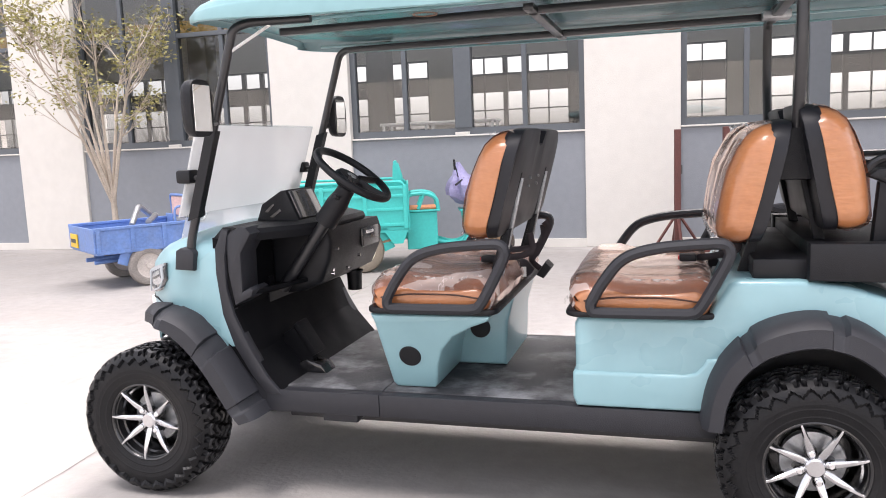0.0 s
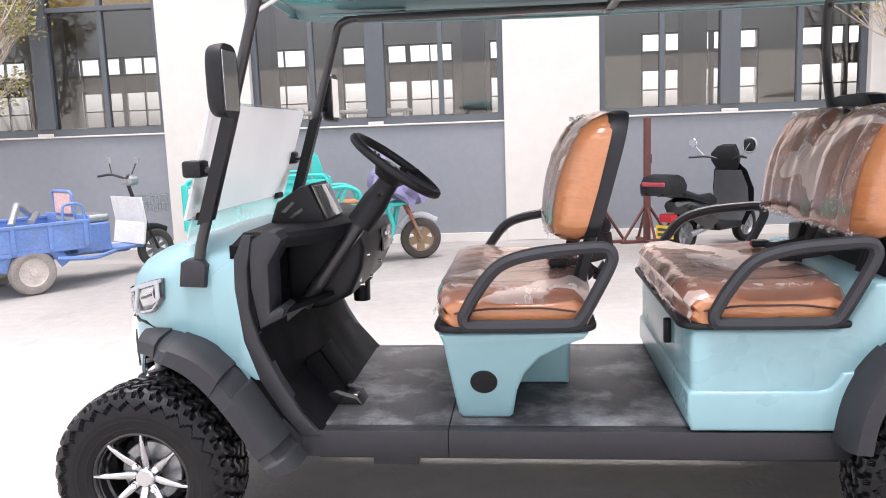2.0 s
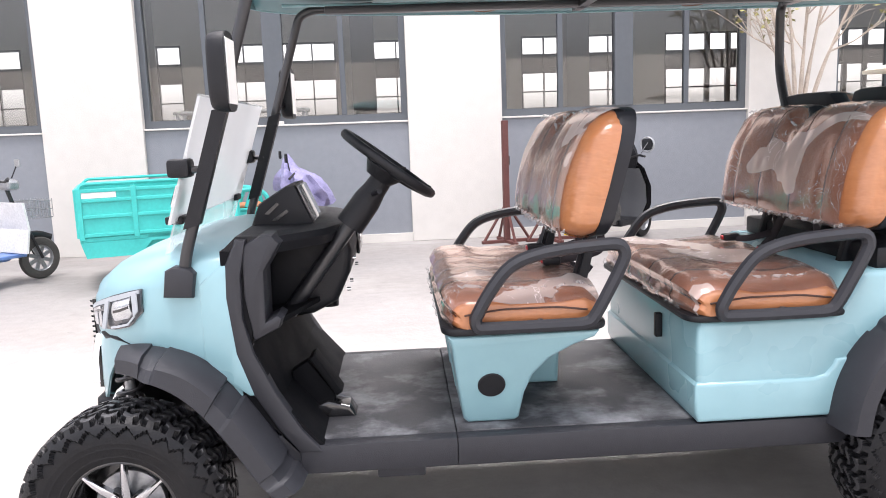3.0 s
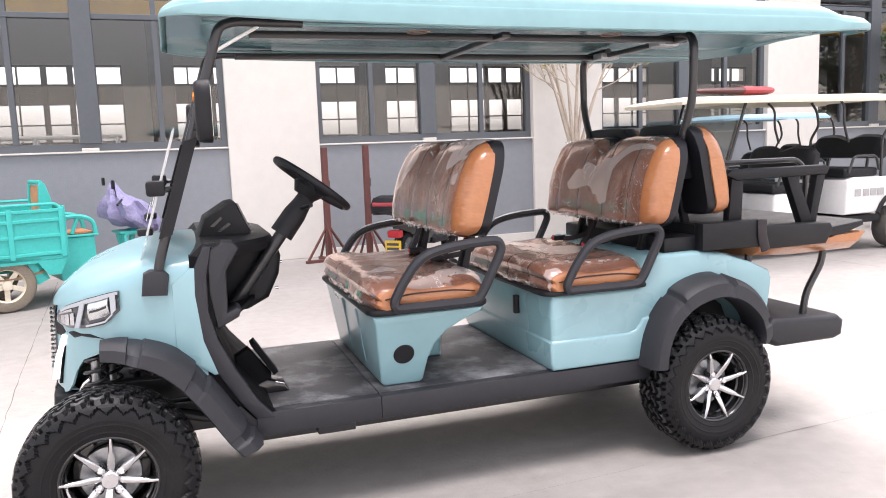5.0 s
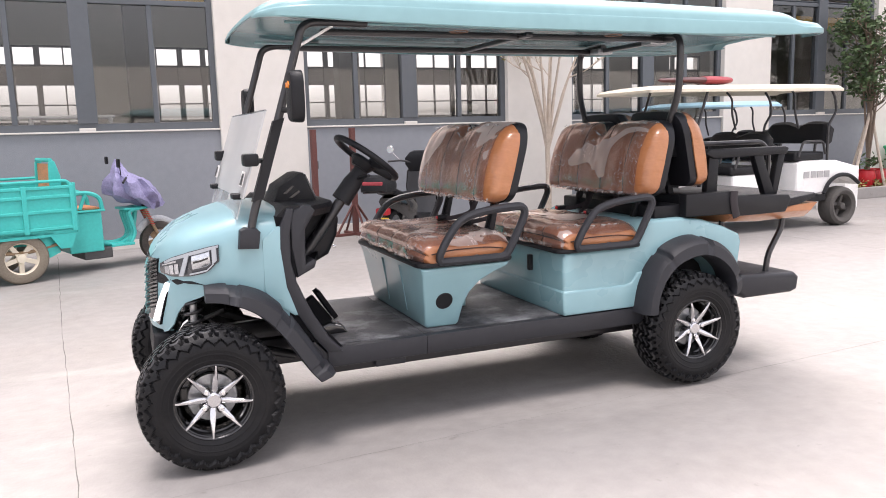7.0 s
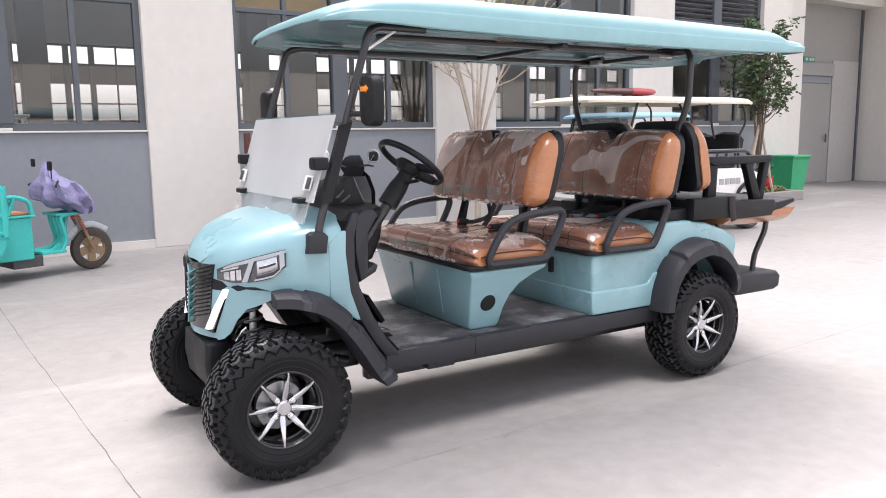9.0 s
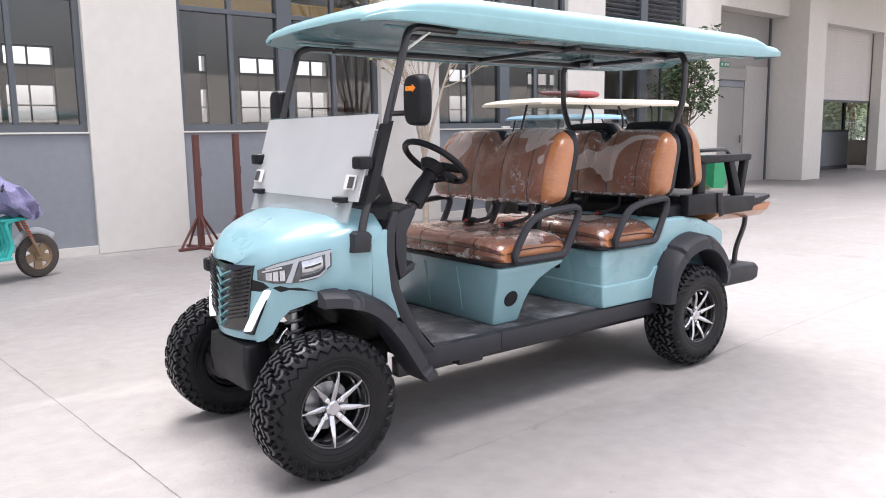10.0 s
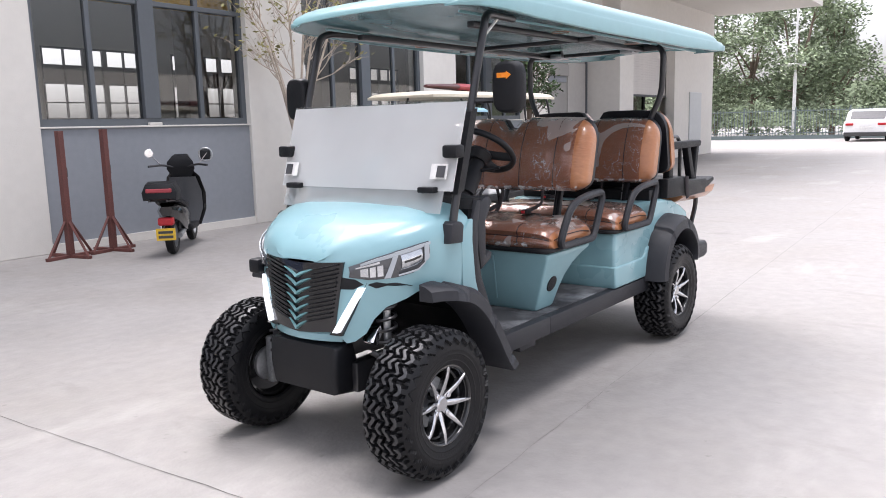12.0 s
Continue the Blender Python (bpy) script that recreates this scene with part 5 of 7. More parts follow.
def backrest(bx, face, zb, zt, lean):
    """face -1 looks ahead, +1 looks back. bx: the foot of its front side."""
    half = 0.478
    rings, shell = [], []
    for u in ACROSS:
        y = YC + u * half
        a = abs(u)
        top = zt - 0.060 * math.exp(-(a / 0.13) ** 4) - 0.018 * max(0, (a - 0.55) / 0.45) ** 2 - 0.110 * (1 - max(0.0, 1 - (max(0, a - 0.80) / 0.20) ** 2.4) ** 0.5)
        bot = zb + 0.055 * (1 - max(0.0, 1 - (max(0, a - 0.84) / 0.16) ** 2.4) ** 0.5) 
        plump = max(0.0, 1 - a ** 7) ** 0.5
        pinch = 0.009 * sum(math.exp(-((u - c) / 0.022) ** 2) for c in (-0.66, -0.24, 0.24, 0.66))
        t = 0.040 + 0.062 * plump

        def at(h, d):
            z = bot + (top - bot) * h
            return (bx - face * lean * (z - zb) + face * d, y, z)

        prof = [(0.0, 0.015), (0.015, t * 0.50), (0.05, t * 0.80), (0.12, t * 0.95 - pinch), (0.28, t + 0.004 * plump - pinch), (0.45, t + 0.009 * plump - pinch), (0.62, t + 0.006 * plump - pinch), (0.78, t * 0.95 - pinch),
                (0.89, t * 0.82 - pinch), (0.955, t * 0.60), (0.99, t * 0.36), (1.0, 0.010), (0.98, -0.010), (0.5, -0.012), (0.02, -0.010)]
        rings.append([at(h, d) for h, d in prof])
        sp = [(0.02, -0.012), (0.02, 0.012), (0.98, 0.014), (1.012, 0.006), (1.018, -0.012), (1.016, -0.044), (1.008, -0.050), (0.985, -0.052), (0.5, -0.052), (0.03, -0.052), (0.0, -0.049), (-0.008, -0.042), (-0.01, -0.015)]
        shell.append([(x, YC + (y - YC) * 0.985, z) for x, y, z in (at(h, d) for h, d in sp)])
    s = cpart("backrest_shell", loft(shell), SHELL, "moulded black plastic seat back")
    # screws in the back panel
    for c in (-0.09, 0.09):
        for z in (zb + 0.155, zb + 0.185):
            x, zz = at_back(bx, face, zb, lean, z, 0.054)
            cpart("screw", add_disc(bmesh.new(), (x, YC + c, zz), 0.006, 0.006, "x", 10), GREY_STEEL, "", parent=s)
    b = cpart("backrest", loft(rings), LEATHER, "tan leather backrest in clear plastic wrap")
    for u in (-0.66, -0.24, 0.24, 0.66):
        cpart("seam", tube([Vector(p) + Vector((face * 0.001, 0, 0)) for p in rings[nearest(ACROSS, u)][1:12]], 0.0028, 6, 0.0), SEAM, "", parent=b)
    cpart("plastic_wrap", loft(swell(rings[7:-7], 0.006), False), PLASTIC_WRAP, "clear wrinkled plastic film", parent=b)
    if face < 0:
        film_hem([Vector(r[2]) + Vector((face * 0.008, 0, 0.004)) for r in rings[5:-5]], 0.024, 11 + int(bx * 10), b, (face, 0, 0))
        film_hem([Vector(r[9]) + Vector((face * 0.004, 0, 0.012)) for r in rings[7:-7]], 0.014, 17 + int(bx * 10), b, (face, 0, 0.5))
    return s


# lean: how far the back goes away from its front for each metre up
backrest(-0.570, -1, 0.980, 1.340, 0.27)
backrest(0.258, -1, 0.962, 1.332, 0.24)
backrest(0.535, 1, 1.00, 1.375, 0.20)
for y in both(2.80):
    # slim uprights: a dark folded bracket and a bright steel bar up the back of the shell
    for x0, z0, x1, z1 in ((-0.578, 0.735, -0.468, 1.172), (0.272, 0.845, 0.355, 1.160), (0.512, 0.90, 0.447, 1.160)):
        dx = (x1 - x0) / (z1 - z0)
        zm = z0 + 0.26
        cpart("post_bracket", prism([(x0 - 0.020, z0), (x0 + 0.016, z0), (x0 + 0.010 + dx * 0.26, zm), (x0 - 0.012 + dx * 0.26, zm)], y - 0.024, y + 0.004, 0.003), BLACK_PLASTIC)
        cpart("seat_post", prism([(x0 + 0.000, z0), (x0 + 0.018, z0), (x1 + 0.012, z1), (x1 - 0.004, z1)], y + 0.005, y + 0.019, 0.003), GREY_STEEL, "bare steel seat upright")
        cpart("post_rail", prism([(x0 - 0.006, z0 + 0.1), (x0 + 0.014, z0 + 0.1), (x1 + 0.010, z1 + 0.02), (x1 - 0.006, z1 + 0.02)], y - 0.006, y + 0.004, 0.002), BLACK_PLASTIC)
# tie panel between the two rear backrests
cpart("tie_panel", prism([(0.335, 1.15), (0.465, 1.15), (0.435, 1.31), (0.37, 1.31)], 2.68, 2 * YC - 2.68, 0.008), BLACK_PLASTIC)
cpart("underseat_rail", box(0.285, 0.475, 2.64, 2 * YC - 2.64, 0.845, 0.912, 0.012), BLACK_PLASTIC)
# belts: the webbing comes over the back of the pad, buckles lie on it
for x, z in ((-0.505, 0.862), (0.215, 0.868)):
    for y in both(2.93):
        s_ = 1 if y < YC else -1
        b = cpart("seat_belt", tube([(x + 0.045, y, z + 0.10), (x + 0.055, y + s_ * 0.01, z + 0.03), (x + 0.01, y + s_ * 0.02, z + 0.012), (x - 0.07, y + s_ * 0.03, z), (x - 0.10, y + s_ * 0.01, z)], 0.012, 8, 0.03, squash=0.25), BELT)
        cpart("buckle", box(x - 0.145, x - 0.085, y - 0.012, y + 0.026, z - 0.010, z + 0.016, 0.007), BLACK_PLASTIC, "", parent=b)
        cpart("button", box(x - 0.149, x - 0.138, y - 0.004, y + 0.018, z - 0.004, z + 0.010, 0.002), RED, "", parent=b)
    b = cpart("belt_reel", prism([(x + 0.02, z - 0.10), (x + 0.05, z - 0.115), (x + 0.085, z - 0.07), (x + 0.06, z - 0.045)], 3.17, 3.26, 0.008), BLACK_PLASTIC)
    cpart("webbing", tube([(x + 0.055, 3.2, z + 0.115), (x + 0.075, 3.2, z + 0.09), (x + 0.03, 3.2, z), (x - 0.01, 3.21, z - 0.045), (x + 0.04, 3.21, z - 0.085)], 0.014, 8, 0.03, squash=0.3), BELT, "", parent=b)
    cpart("label", box(x - 0.035, x - 0.005, 3.10, 3.103, z - 0.095, z - 0.055), STICKER, "white fabric label", parent=b)
    cpart("belt_fold", tube([(x - 0.07, 3.09, z - 0.06), (x - 0.02, 3.12, z - 0.05), (x + 0.0, 3.14, z - 0.085)], 0.030, 8, 0.03, squash=0.5), BELT, "", parent=b)


# -- armrests --
def armrest(dx, y, dz=0.0):
    pts = finer([(-0.905, 0.775), (-0.865, 0.845), (-0.80, 0.920), (-0.70, 0.953), (-0.56, 0.966), (-0.502, 0.965), (-0.485, 0.945), (-0.49, 0.915), (-0.53, 0.835), (-0.572, 0.762), (-0.60, 0.747), (-0.65, 0.745), (-0.86, 0.745), (-0.90, 0.750), (-0.905, 0.775)], 4)[:-1]
    loop = [(x + dx, y, z + dz) for x, z in pts]
    a = cpart("armrest", tube(loop, 0.0185, 8, squash=1.0, closed=True), FLARE, "looped black plastic armrest")
    s = 1 if y < YC else -1
    cpart("armrest_bolt", tube([(-0.72 + dx, y, 0.752 + dz), (-0.72 + dx, y + s * 0.06, 0.745 + dz)], 0.012), BLACK_STEEL, "", parent=a)


for y in both(2.572):
    armrest(0, y)
    armrest(0.70, y)

# -- rear body --
rear = [(-0.25, 0.424), (-0.262, 0.45), (-0.262, 0.70), (-0.25, 0.722), (0.135, 0.722), (0.165, 0.745), (0.215, 0.835), (0.24, 0.848), (0.42, 0.85), (0.56, 0.83), (0.70, 0.785), (0.80, 0.74), (0.815, 0.70), (0.80, 0.58), (0.75, 0.50),
        (0.70, 0.50), (0.67, 0.57), (0.60, 0.63), (0.52, 0.662), (0.44, 0.668), (0.33, 0.645), (0.26, 0.58), (0.215, 0.50), (0.20, 0.424)]
rb = cpart("rear_body", prism(rear, 2.603, 2 * YC - 2.603, 0.018, 3), TEAL, "glossy teal rear body with a pressed crease")
skirt = [(-0.258, 0.422), (-0.270, 0.45), (-0.270, 0.534), (-0.262, 0.542), (0.085, 0.542), (0.118, 0.550), (0.140, 0.575), (0.150, 0.595), (0.190, 0.60), (0.205, 0.50), (0.195, 0.422)]
cpart("body_skirt", prism(skirt, 2.594, 2 * YC - 2.594, 0.012, 3), TEAL, "", parent=rb)
cpart("seat_base", rounded_plate(-0.295, 0.195, 2.592, 2 * YC - 2.592, 0.722, 0.742, 0.055), BLACK_PLASTIC)
bm = bmesh.new()
add_box(bm, -0.285, -0.262, 2.90, 2.925, 0.60, 0.68, 0.004)
cpart("latch", bm, BLACK_PLASTIC, "", parent=rb)

# -- rear deck: folded seat, arms, step --
deck = cpart("rear_deck", prism([(0.48, 0.862), (0.45, 0.885), (0.45, 0.955), (0.74, 0.955), (0.78, 0.93), (1.14, 0.905), (1.33, 0.925), (1.34, 0.90), (1.15, 0.845), (0.80, 0.845)], 2.61, 2 * YC - 2.61, 0.012), BLACK_PLASTIC, "black folding cargo deck")
for y in both(2.605):
    s = 1 if y < YC else -1
    cpart("deck_side", prism([(0.44, 0.85), (0.44, 0.965), (0.73, 0.965), (0.76, 0.94), (1.12, 0.928), (1.14, 0.90), (1.10, 0.835), (0.80, 0.832), (0.75, 0.845)], y - s * 0.015, y + s * 0.05, 0.010), BLACK_PLASTIC, "", parent=deck)
    y2 = y + s * 0.07
    arm = cpart("rear_armrest", prism([(0.60, 1.158), (0.63, 1.180), (1.14, 1.182), (1.165, 1.172), (1.15, 1.140), (0.66, 1.132)], y2 - 0.032, y2 + 0.032, 0.010), BLACK_PLASTIC, "black plastic rear armrest")
    cpart("arm_strut", prism([(0.635, 1.14), (0.70, 1.14), (0.69, 0.95), (0.62, 0.95)], y2 - 0.022, y2 + 0.022, 0.008), BLACK_PLASTIC, "", parent=arm)
    cpart("arm_strut", prism([(0.93, 1.14), (0.99, 1.14), (1.09, 0.92), (1.02, 0.92)], y2 - 0.022, y2 + 0.022, 0.008), BLACK_PLASTIC, "", parent=arm)
    cpart("arm_strut", prism([(1.10, 1.14), (1.15, 1.14), (1.10, 0.92), (1.06, 0.92)], y2 - 0.022, y2 + 0.022, 0.008), BLACK_PLASTIC, "", parent=arm)
    cpart("grab_rail", tube([(0.62, y2 + s * 0.12, 1.16), (0.66, y2 + s * 0.12, 1.205), (1.12, y2 + s * 0.12, 1.205), (1.17, y2 + s * 0.12, 1.15), (1.17, y2 + s * 0.12, 0.92)], 0.013, 8, 0.06), BLACK_STEEL)
    cpart("step_rod", tube([(1.165, y2, 0.83), (1.16, y2, 0.74), (1.07, y2, 0.60), (1.055, y2, 0.50)], 0.016, 8, 0.06), BLACK_STEEL)
    cpart("step_rod", tube([(0.76, y2 + s * 0.02, 0.86), (0.76, y2 + s * 0.02, 0.64), (0.84, y2 + s * 0.02, 0.50)], 0.016, 8, 0.06), BLACK_STEEL)
cpart("strap", tube([(0.74, 2.585, 0.965), (0.735, 2.58, 0.90), (0.76, 2.585, 0.83)], 0.022, 8, 0.03, squash=0.3), BELT)
rings = []
for k in range(21):
    u = -1 + 2 * k / 20
    e = (1 - abs(u) ** 8) ** 0.5 if abs(u) < 1 else 0
    rings.append([(0.72, YC + u * 0.465, 0.845), (1.345, YC + u * 0.465, 0.872), (1.35 - 0.03 * (1 - e), YC + u * 0.465, 0.85 - 0.02 * e), (1.30, YC + u * 0.465, 0.83 - 0.05 * e), (1.0, YC + u * 0.465, 0.835 - 0.06 * e), (0.75, YC + u * 0.465, 0.83 - 0.04 * e)])
cpart("folded_cushion", loft(rings), LEATHER, "tan leather cushion folded under the deck")
cpart("rear_step", prism([(0.80, 0.48), (0.84, 0.515), (1.20, 0.498), (1.235, 0.47), (1.225, 0.40), (1.18, 0.385), (0.86, 0.385), (0.80, 0.42)], 2.605, 2 * YC - 2.605, 0.022, 3), FLARE, "thick black plastic footstep")

# -- roof and its frame --
rows = []
ROOF_Z = [(-1.635, 1.785), (-1.628, 1.806), (-1.60, 1.826), (-1.55, 1.846), (-1.45, 1.870), (-1.32, 1.888), (-1.15, 1.899), (0.20, 1.894), (0.90, 1.882), (1.01, 1.874), (1.05, 1.862), (1.09, 1.840), (1.14, 1.832), (1.25, 1.828), (1.32, 1.822), (1.345, 1.812), (1.36, 1.795)]


def roof_half(x):
    if x < -1.36:
        t = (-1.36 - x) / 0.275
        return 0.42 + 0.145 * max(0.0, 1 - t ** 2.6) ** 0.5
    if x > 1.12:
        t = (x - 1.12) / 0.24
        return 0.31 + 0.255 * max(0.0, 1 - t ** 2.6) ** 0.5
    return 0.565


LIP = [(-1.635, 1.768), (-1.5, 1.760), (-1.2, 1.747), (-0.6, 1.736), (0.5, 1.733), (1.0, 1.742), (1.36, 1.764)]
stations = [-1.635, -1.632, -1.625, -1.61, -1.585, -1.55, -1.50, -1.44, -1.38, -1.30, -1.2, -1.1, -0.9, -0.6, -0.2, 0.2, 0.5, 0.9, 0.97, 1.01, 1.03, 1.05, 1.07, 1.09, 1.11, 1.14, 1.18, 1.24, 1.28, 1.31, 1.33, 1.345, 1.353, 1.358, 1.36]
for x in stations:
    top, half, lip = lerp_table(ROOF_Z, x), roof_half(x), lerp_table(LIP, x)
    h = top - lip
    # a lip, an upright band, a groove, then the crown
    sec = [(half - 0.016, lip), (half - 0.004, lip), (half, lip + 0.004), (half, lip + 0.36 * h), (half - 0.004, lip + 0.42 * h), (half - 0.011, lip + 0.43 * h), (half - 0.014, lip + 0.47 * h), (half - 0.016, lip + 0.56 * h),
           (half - 0.028, lip + 0.70 * h), (half - 0.055, lip + 0.83 * h), (half - 0.095, lip + 0.93 * h), (half - 0.13, lip + 0.96 * h), (half - 0.15, top), (half * 0.4, top + 0.004)]
    rows.append([(x, YC - y, z) for y, z in sec] + [(x, YC, top + 0.005)] + [(x, YC + y, z) for y, z in sec[::-1]])
roof = cpart("roof", surface(rows, 0.006), ROOF_TEAL, "long teal moulded plastic canopy roof")
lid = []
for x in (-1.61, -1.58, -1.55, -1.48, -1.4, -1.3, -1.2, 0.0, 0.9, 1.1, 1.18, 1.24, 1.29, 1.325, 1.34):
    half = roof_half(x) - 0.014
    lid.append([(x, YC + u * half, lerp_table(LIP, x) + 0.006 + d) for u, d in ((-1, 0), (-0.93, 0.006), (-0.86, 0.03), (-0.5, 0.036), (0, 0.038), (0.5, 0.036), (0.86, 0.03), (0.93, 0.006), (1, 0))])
cpart("roof_lining", surface(lid, 0.004), LINING_SHADED, "", parent=roof)
for y in both(2.76):
    s = 1 if y < YC else -1
    cpart("roof_rail", box(-1.34, 0.47, y - 0.018, y + 0.018, 1.722, 1.748, 0.004), BLACK_STEEL)
    cpart("roof_channel", tube([(-1.5, y - s * 0.06, 1.765), (-0.4, y - s * 0.10, 1.757), (1.05, y - s * 0.10, 1.752)], 0.006, 6), ROOF_TEAL, "", parent=roof)
for x in (-0.40, 0.42):
    cpart("roof_crossbar", box(x - 0.018, x + 0.018, 2.66, 2 * YC - 2.66, 1.722, 1.744, 0.004), BLACK_STEEL)
for x in (-0.75, 0.05):
    for y in both(2.66):
        bm = bmesh.new()
        add_lathe(bm, [(0.036, 0), (0.04, -0.004), (0.044, 0.0)], (x, y, 1.738), "z", 24)
        cpart("roof_ring", bm, material("ring_brown", (0.16, 0.09, 0.06), 0.5), "", parent=roof)
def mirror_shell(my, half=0.068, tall=0.098, zc=1.457):
    """A cupped housing with round corners; its open side faces back."""
    rings_ = []
    for x, k in ((-1.549, 0.70), (-1.547, 0.82), (-1.540, 0.92), (-1.526, 0.98), (-1.505, 1.0), (-1.502, 0.97)):
        ring_ = []
        for j in range(36):
            a_ = math.tau * j / 36
            c_, s_ = math.cos(a_), math.sin(a_)
            q_ = (abs(c_) ** 3.6 + abs(s_) ** 3.6) ** (-1 / 3.6)
            ring_.append((x, my - 0.005 + half * k * c_ * q_, zc + tall * (k * 0.5 + 0.5) * s_ * q_))
        rings_.append(ring_)
    return loft(rings_)


for y in both(2.608):
    s = 1 if y < YC else -1
    pil = cpart("front_pillar", tube([(-1.705, y, 0.90), (-1.69, y, 0.985), (-1.565, y, 1.375), (-1.452, y, 1.738), (-1.40, y + s * 0.02, 1.758), (-1.17, y + s * 0.05, 1.760)], 0.0165, 10, 0.07), BLACK_STEEL, "black tubular roof post")
    cpart("pillar_trim", loft([[(x - 0.020, y - 0.018, z), (x + 0.024, y - 0.018, z + 0.012), (x + 0.024, y + 0.018, z + 0.012), (x - 0.020, y + 0.018, z)] for x, z in ((-1.668, 1.055), (-1.567, 1.37))]), BLACK_PLASTIC, "", parent=pil)
    cpart("pillar_foot", prism([(-1.755, 0.872), (-1.745, 0.945), (-1.725, 0.955), (-1.68, 0.95), (-1.665, 0.935), (-1.675, 0.868)], y - 0.032, y + 0.032, 0.010), FLARE, "", parent=pil)
    if s > 0:
        cpart("roof_brace", tube([(-1.475, y, 1.655), (-1.32, y + s * 0.03, 1.745)], 0.006, 6), STICKER, "thin pale steel brace rod")
    cpart("rear_post", tube([(0.410, y + s * 0.10, 1.17), (0.412, y + s * 0.10, 1.30), (0.413, y + s * 0.02, 1.47), (0.413, y + s * 0.012, 1.745), (0.42, y + s * 0.25, 1.752)], 0.0175, 10, 0.07), BLACK_STEEL, "black tubular roof post")
    cpart("post_plate", box(0.37, 0.47, y + s * 0.19, y + s * 0.27, 1.715, 1.745, 0.005), GREY_STEEL)
    # side lamps on the screen edge
    lamp = cpart("screen_clamp", box(-1.715, -1.655, y - 0.035, y + 0.035, 1.195, 1.245, 0.010), BLACK_PLASTIC)
    cpart("clamp_arm", tube([(-1.66, y, 1.215), (-1.615, y + s * 0.01, 1.215)], 0.010, 6), BLACK_STEEL, "", parent=lamp)
    cpart("hinge", box(-1.755, -1.705, y + s * 0.05, y + s * 0.13, 1.062, 1.085, 0.006), BLACK_PLASTIC)
    cpart("screen_sticker", prism([(-1.7215, 1.115), (-1.7235, 1.115), (-1.7055, 1.173), (-1.7035, 1.173)], y + s * 0.010, y + s * 0.090), STICKER, "white warning sticker with a dark print", False)
    cpart("sticker_band", prism([(-1.7250, 1.122), (-1.7260, 1.122), (-1.7105, 1.166), (-1.7095, 1.166)], y + s * 0.018, y + s * 0.058), material("sticker_print", (0.05, 0.05, 0.055), 0.6), "", False)
    # mirrors
    my = y - s * (0.145 if s > 0 else 0.095)
    mir = cpart("side_mirror", mirror_shell(my), BLACK_PLASTIC, "black side mirror with an amber arrow lens")
    cpart("mirror_glass", box(-1.5025, -1.5000, my - 0.056, my + 0.046, 1.378, 1.536, 0.0008, 1), MIRROR, "", False, parent=mir)
    if s > 0:
        cpart("mirror_lens", prism([(my + 0.030, 1.492), (my - 0.012, 1.492), (my - 0.012, 1.487), (my - 0.033, 1.501), (my - 0.012, 1.515), (my - 0.012, 1.510), (my + 0.030, 1.510)], -1.5525, -1.5475, axis="x"), AMBER, "amber arrow lens", False, parent=mir)
    cpart("mirror_arm", tube([(-1.55, y, 1.41), (-1.53, y - s * 0.05, 1.41), (-1.525, my + s * 0.02, 1.41)], 0.011, 8, 0.02), BLACK_STEEL, "", parent=mir)
# windscreen: clear lower strip, upper pane under milky film
y0, y1 = 2.588, 2 * YC - 2.604
lowpane = cpart("windscreen", prism([(-1.752, 0.985), (-1.746, 0.985), (-1.716, 1.075), (-1.722, 1.075)], 2.632, 2 * YC - 2.632), THIN_FILM, "lower windscreen strip under thin cloudy film", False)
uppane = cpart("windscreen", prism([(-1.727, 1.07), (-1.720, 1.07), (-1.613, 1.408), (-1.620, 1.408)], y0, y1), FILM, "folding windscreen under milky protective film", False)
cpart("screen_edge", tube([(-1.616, y0, 1.41), (-1.616, y1, 1.41)], 0.005, 6), CLEAR, "", parent=uppane)
cpart("wiper_trim", tube([(-1.695, 2.78, 0.998), (-1.705, 2.95, 1.008), (-1.70, 3.08, 1.012)], 0.005, 6), BLACK_PLASTIC)


# ---- things round the yard ----
BLUE = material("blue_paint", (0.13, 0.23, 0.50), 0.4, vary=0.15, scale=5, second=(0.16, 0.2, 0.3), second_scale=6, second_amount=0.4)
SEA_GREEN = material("sea_green_paint", (0.035, 0.46, 0.42), 0.4, vary=0.08, scale=5)
PURPLE = material("purple_cloth", (0.26, 0.245, 0.40), 0.85, vary=0.2, scale=8, bump=0.6, bump_scale=25)
RUST_RED = material("oxide_red_steel", (0.11, 0.038, 0.032), 0.7, vary=0.25, scale=8, bump=0.3, bump_scale=80)
BROWN_RIM = material("brown_rim", (0.27, 0.185, 0.11), 0.5, 0.2, vary=0.15, scale=10)
CREAM = material("cream_roof", (0.66, 0.60, 0.48), 0.5, vary=0.06, scale=3)
WHITE_BODY = material("white_body", (0.78, 0.78, 0.77), 0.3, vary=0.03, scale=3, coat=0.4)
PALE_BLUE = material("pale_blue_roof", (0.35, 0.58, 0.70), 0.4)
ORANGE = material("orange_board", (0.55, 0.22, 0.10), 0.6, vary=0.25, scale=12)
PLATE_YELLOW = material("plate_yellow", (0.72, 0.46, 0.03), 0.4)
DARK_MARK = material("dark_mark", (0.06, 0.06, 0.06), 0.6)
GREY_MARK = material("grey_mark", (0.35, 0.35, 0.35), 0.6)
DARK_RED = material("smoked_red", (0.07, 0.018, 0.02), 0.4)
DULL_RED = material("dull_red_plastic", (0.30, 0.035, 0.045), 0.45, vary=0.1)
GREEN_BIN = material("green_plastic", (0.03, 0.34, 0.15), 0.45)
SOIL = material("soil", (0.10, 0.07, 0.05), 0.95, vary=0.3, scale=10, bump=0.8, bump_scale=30)
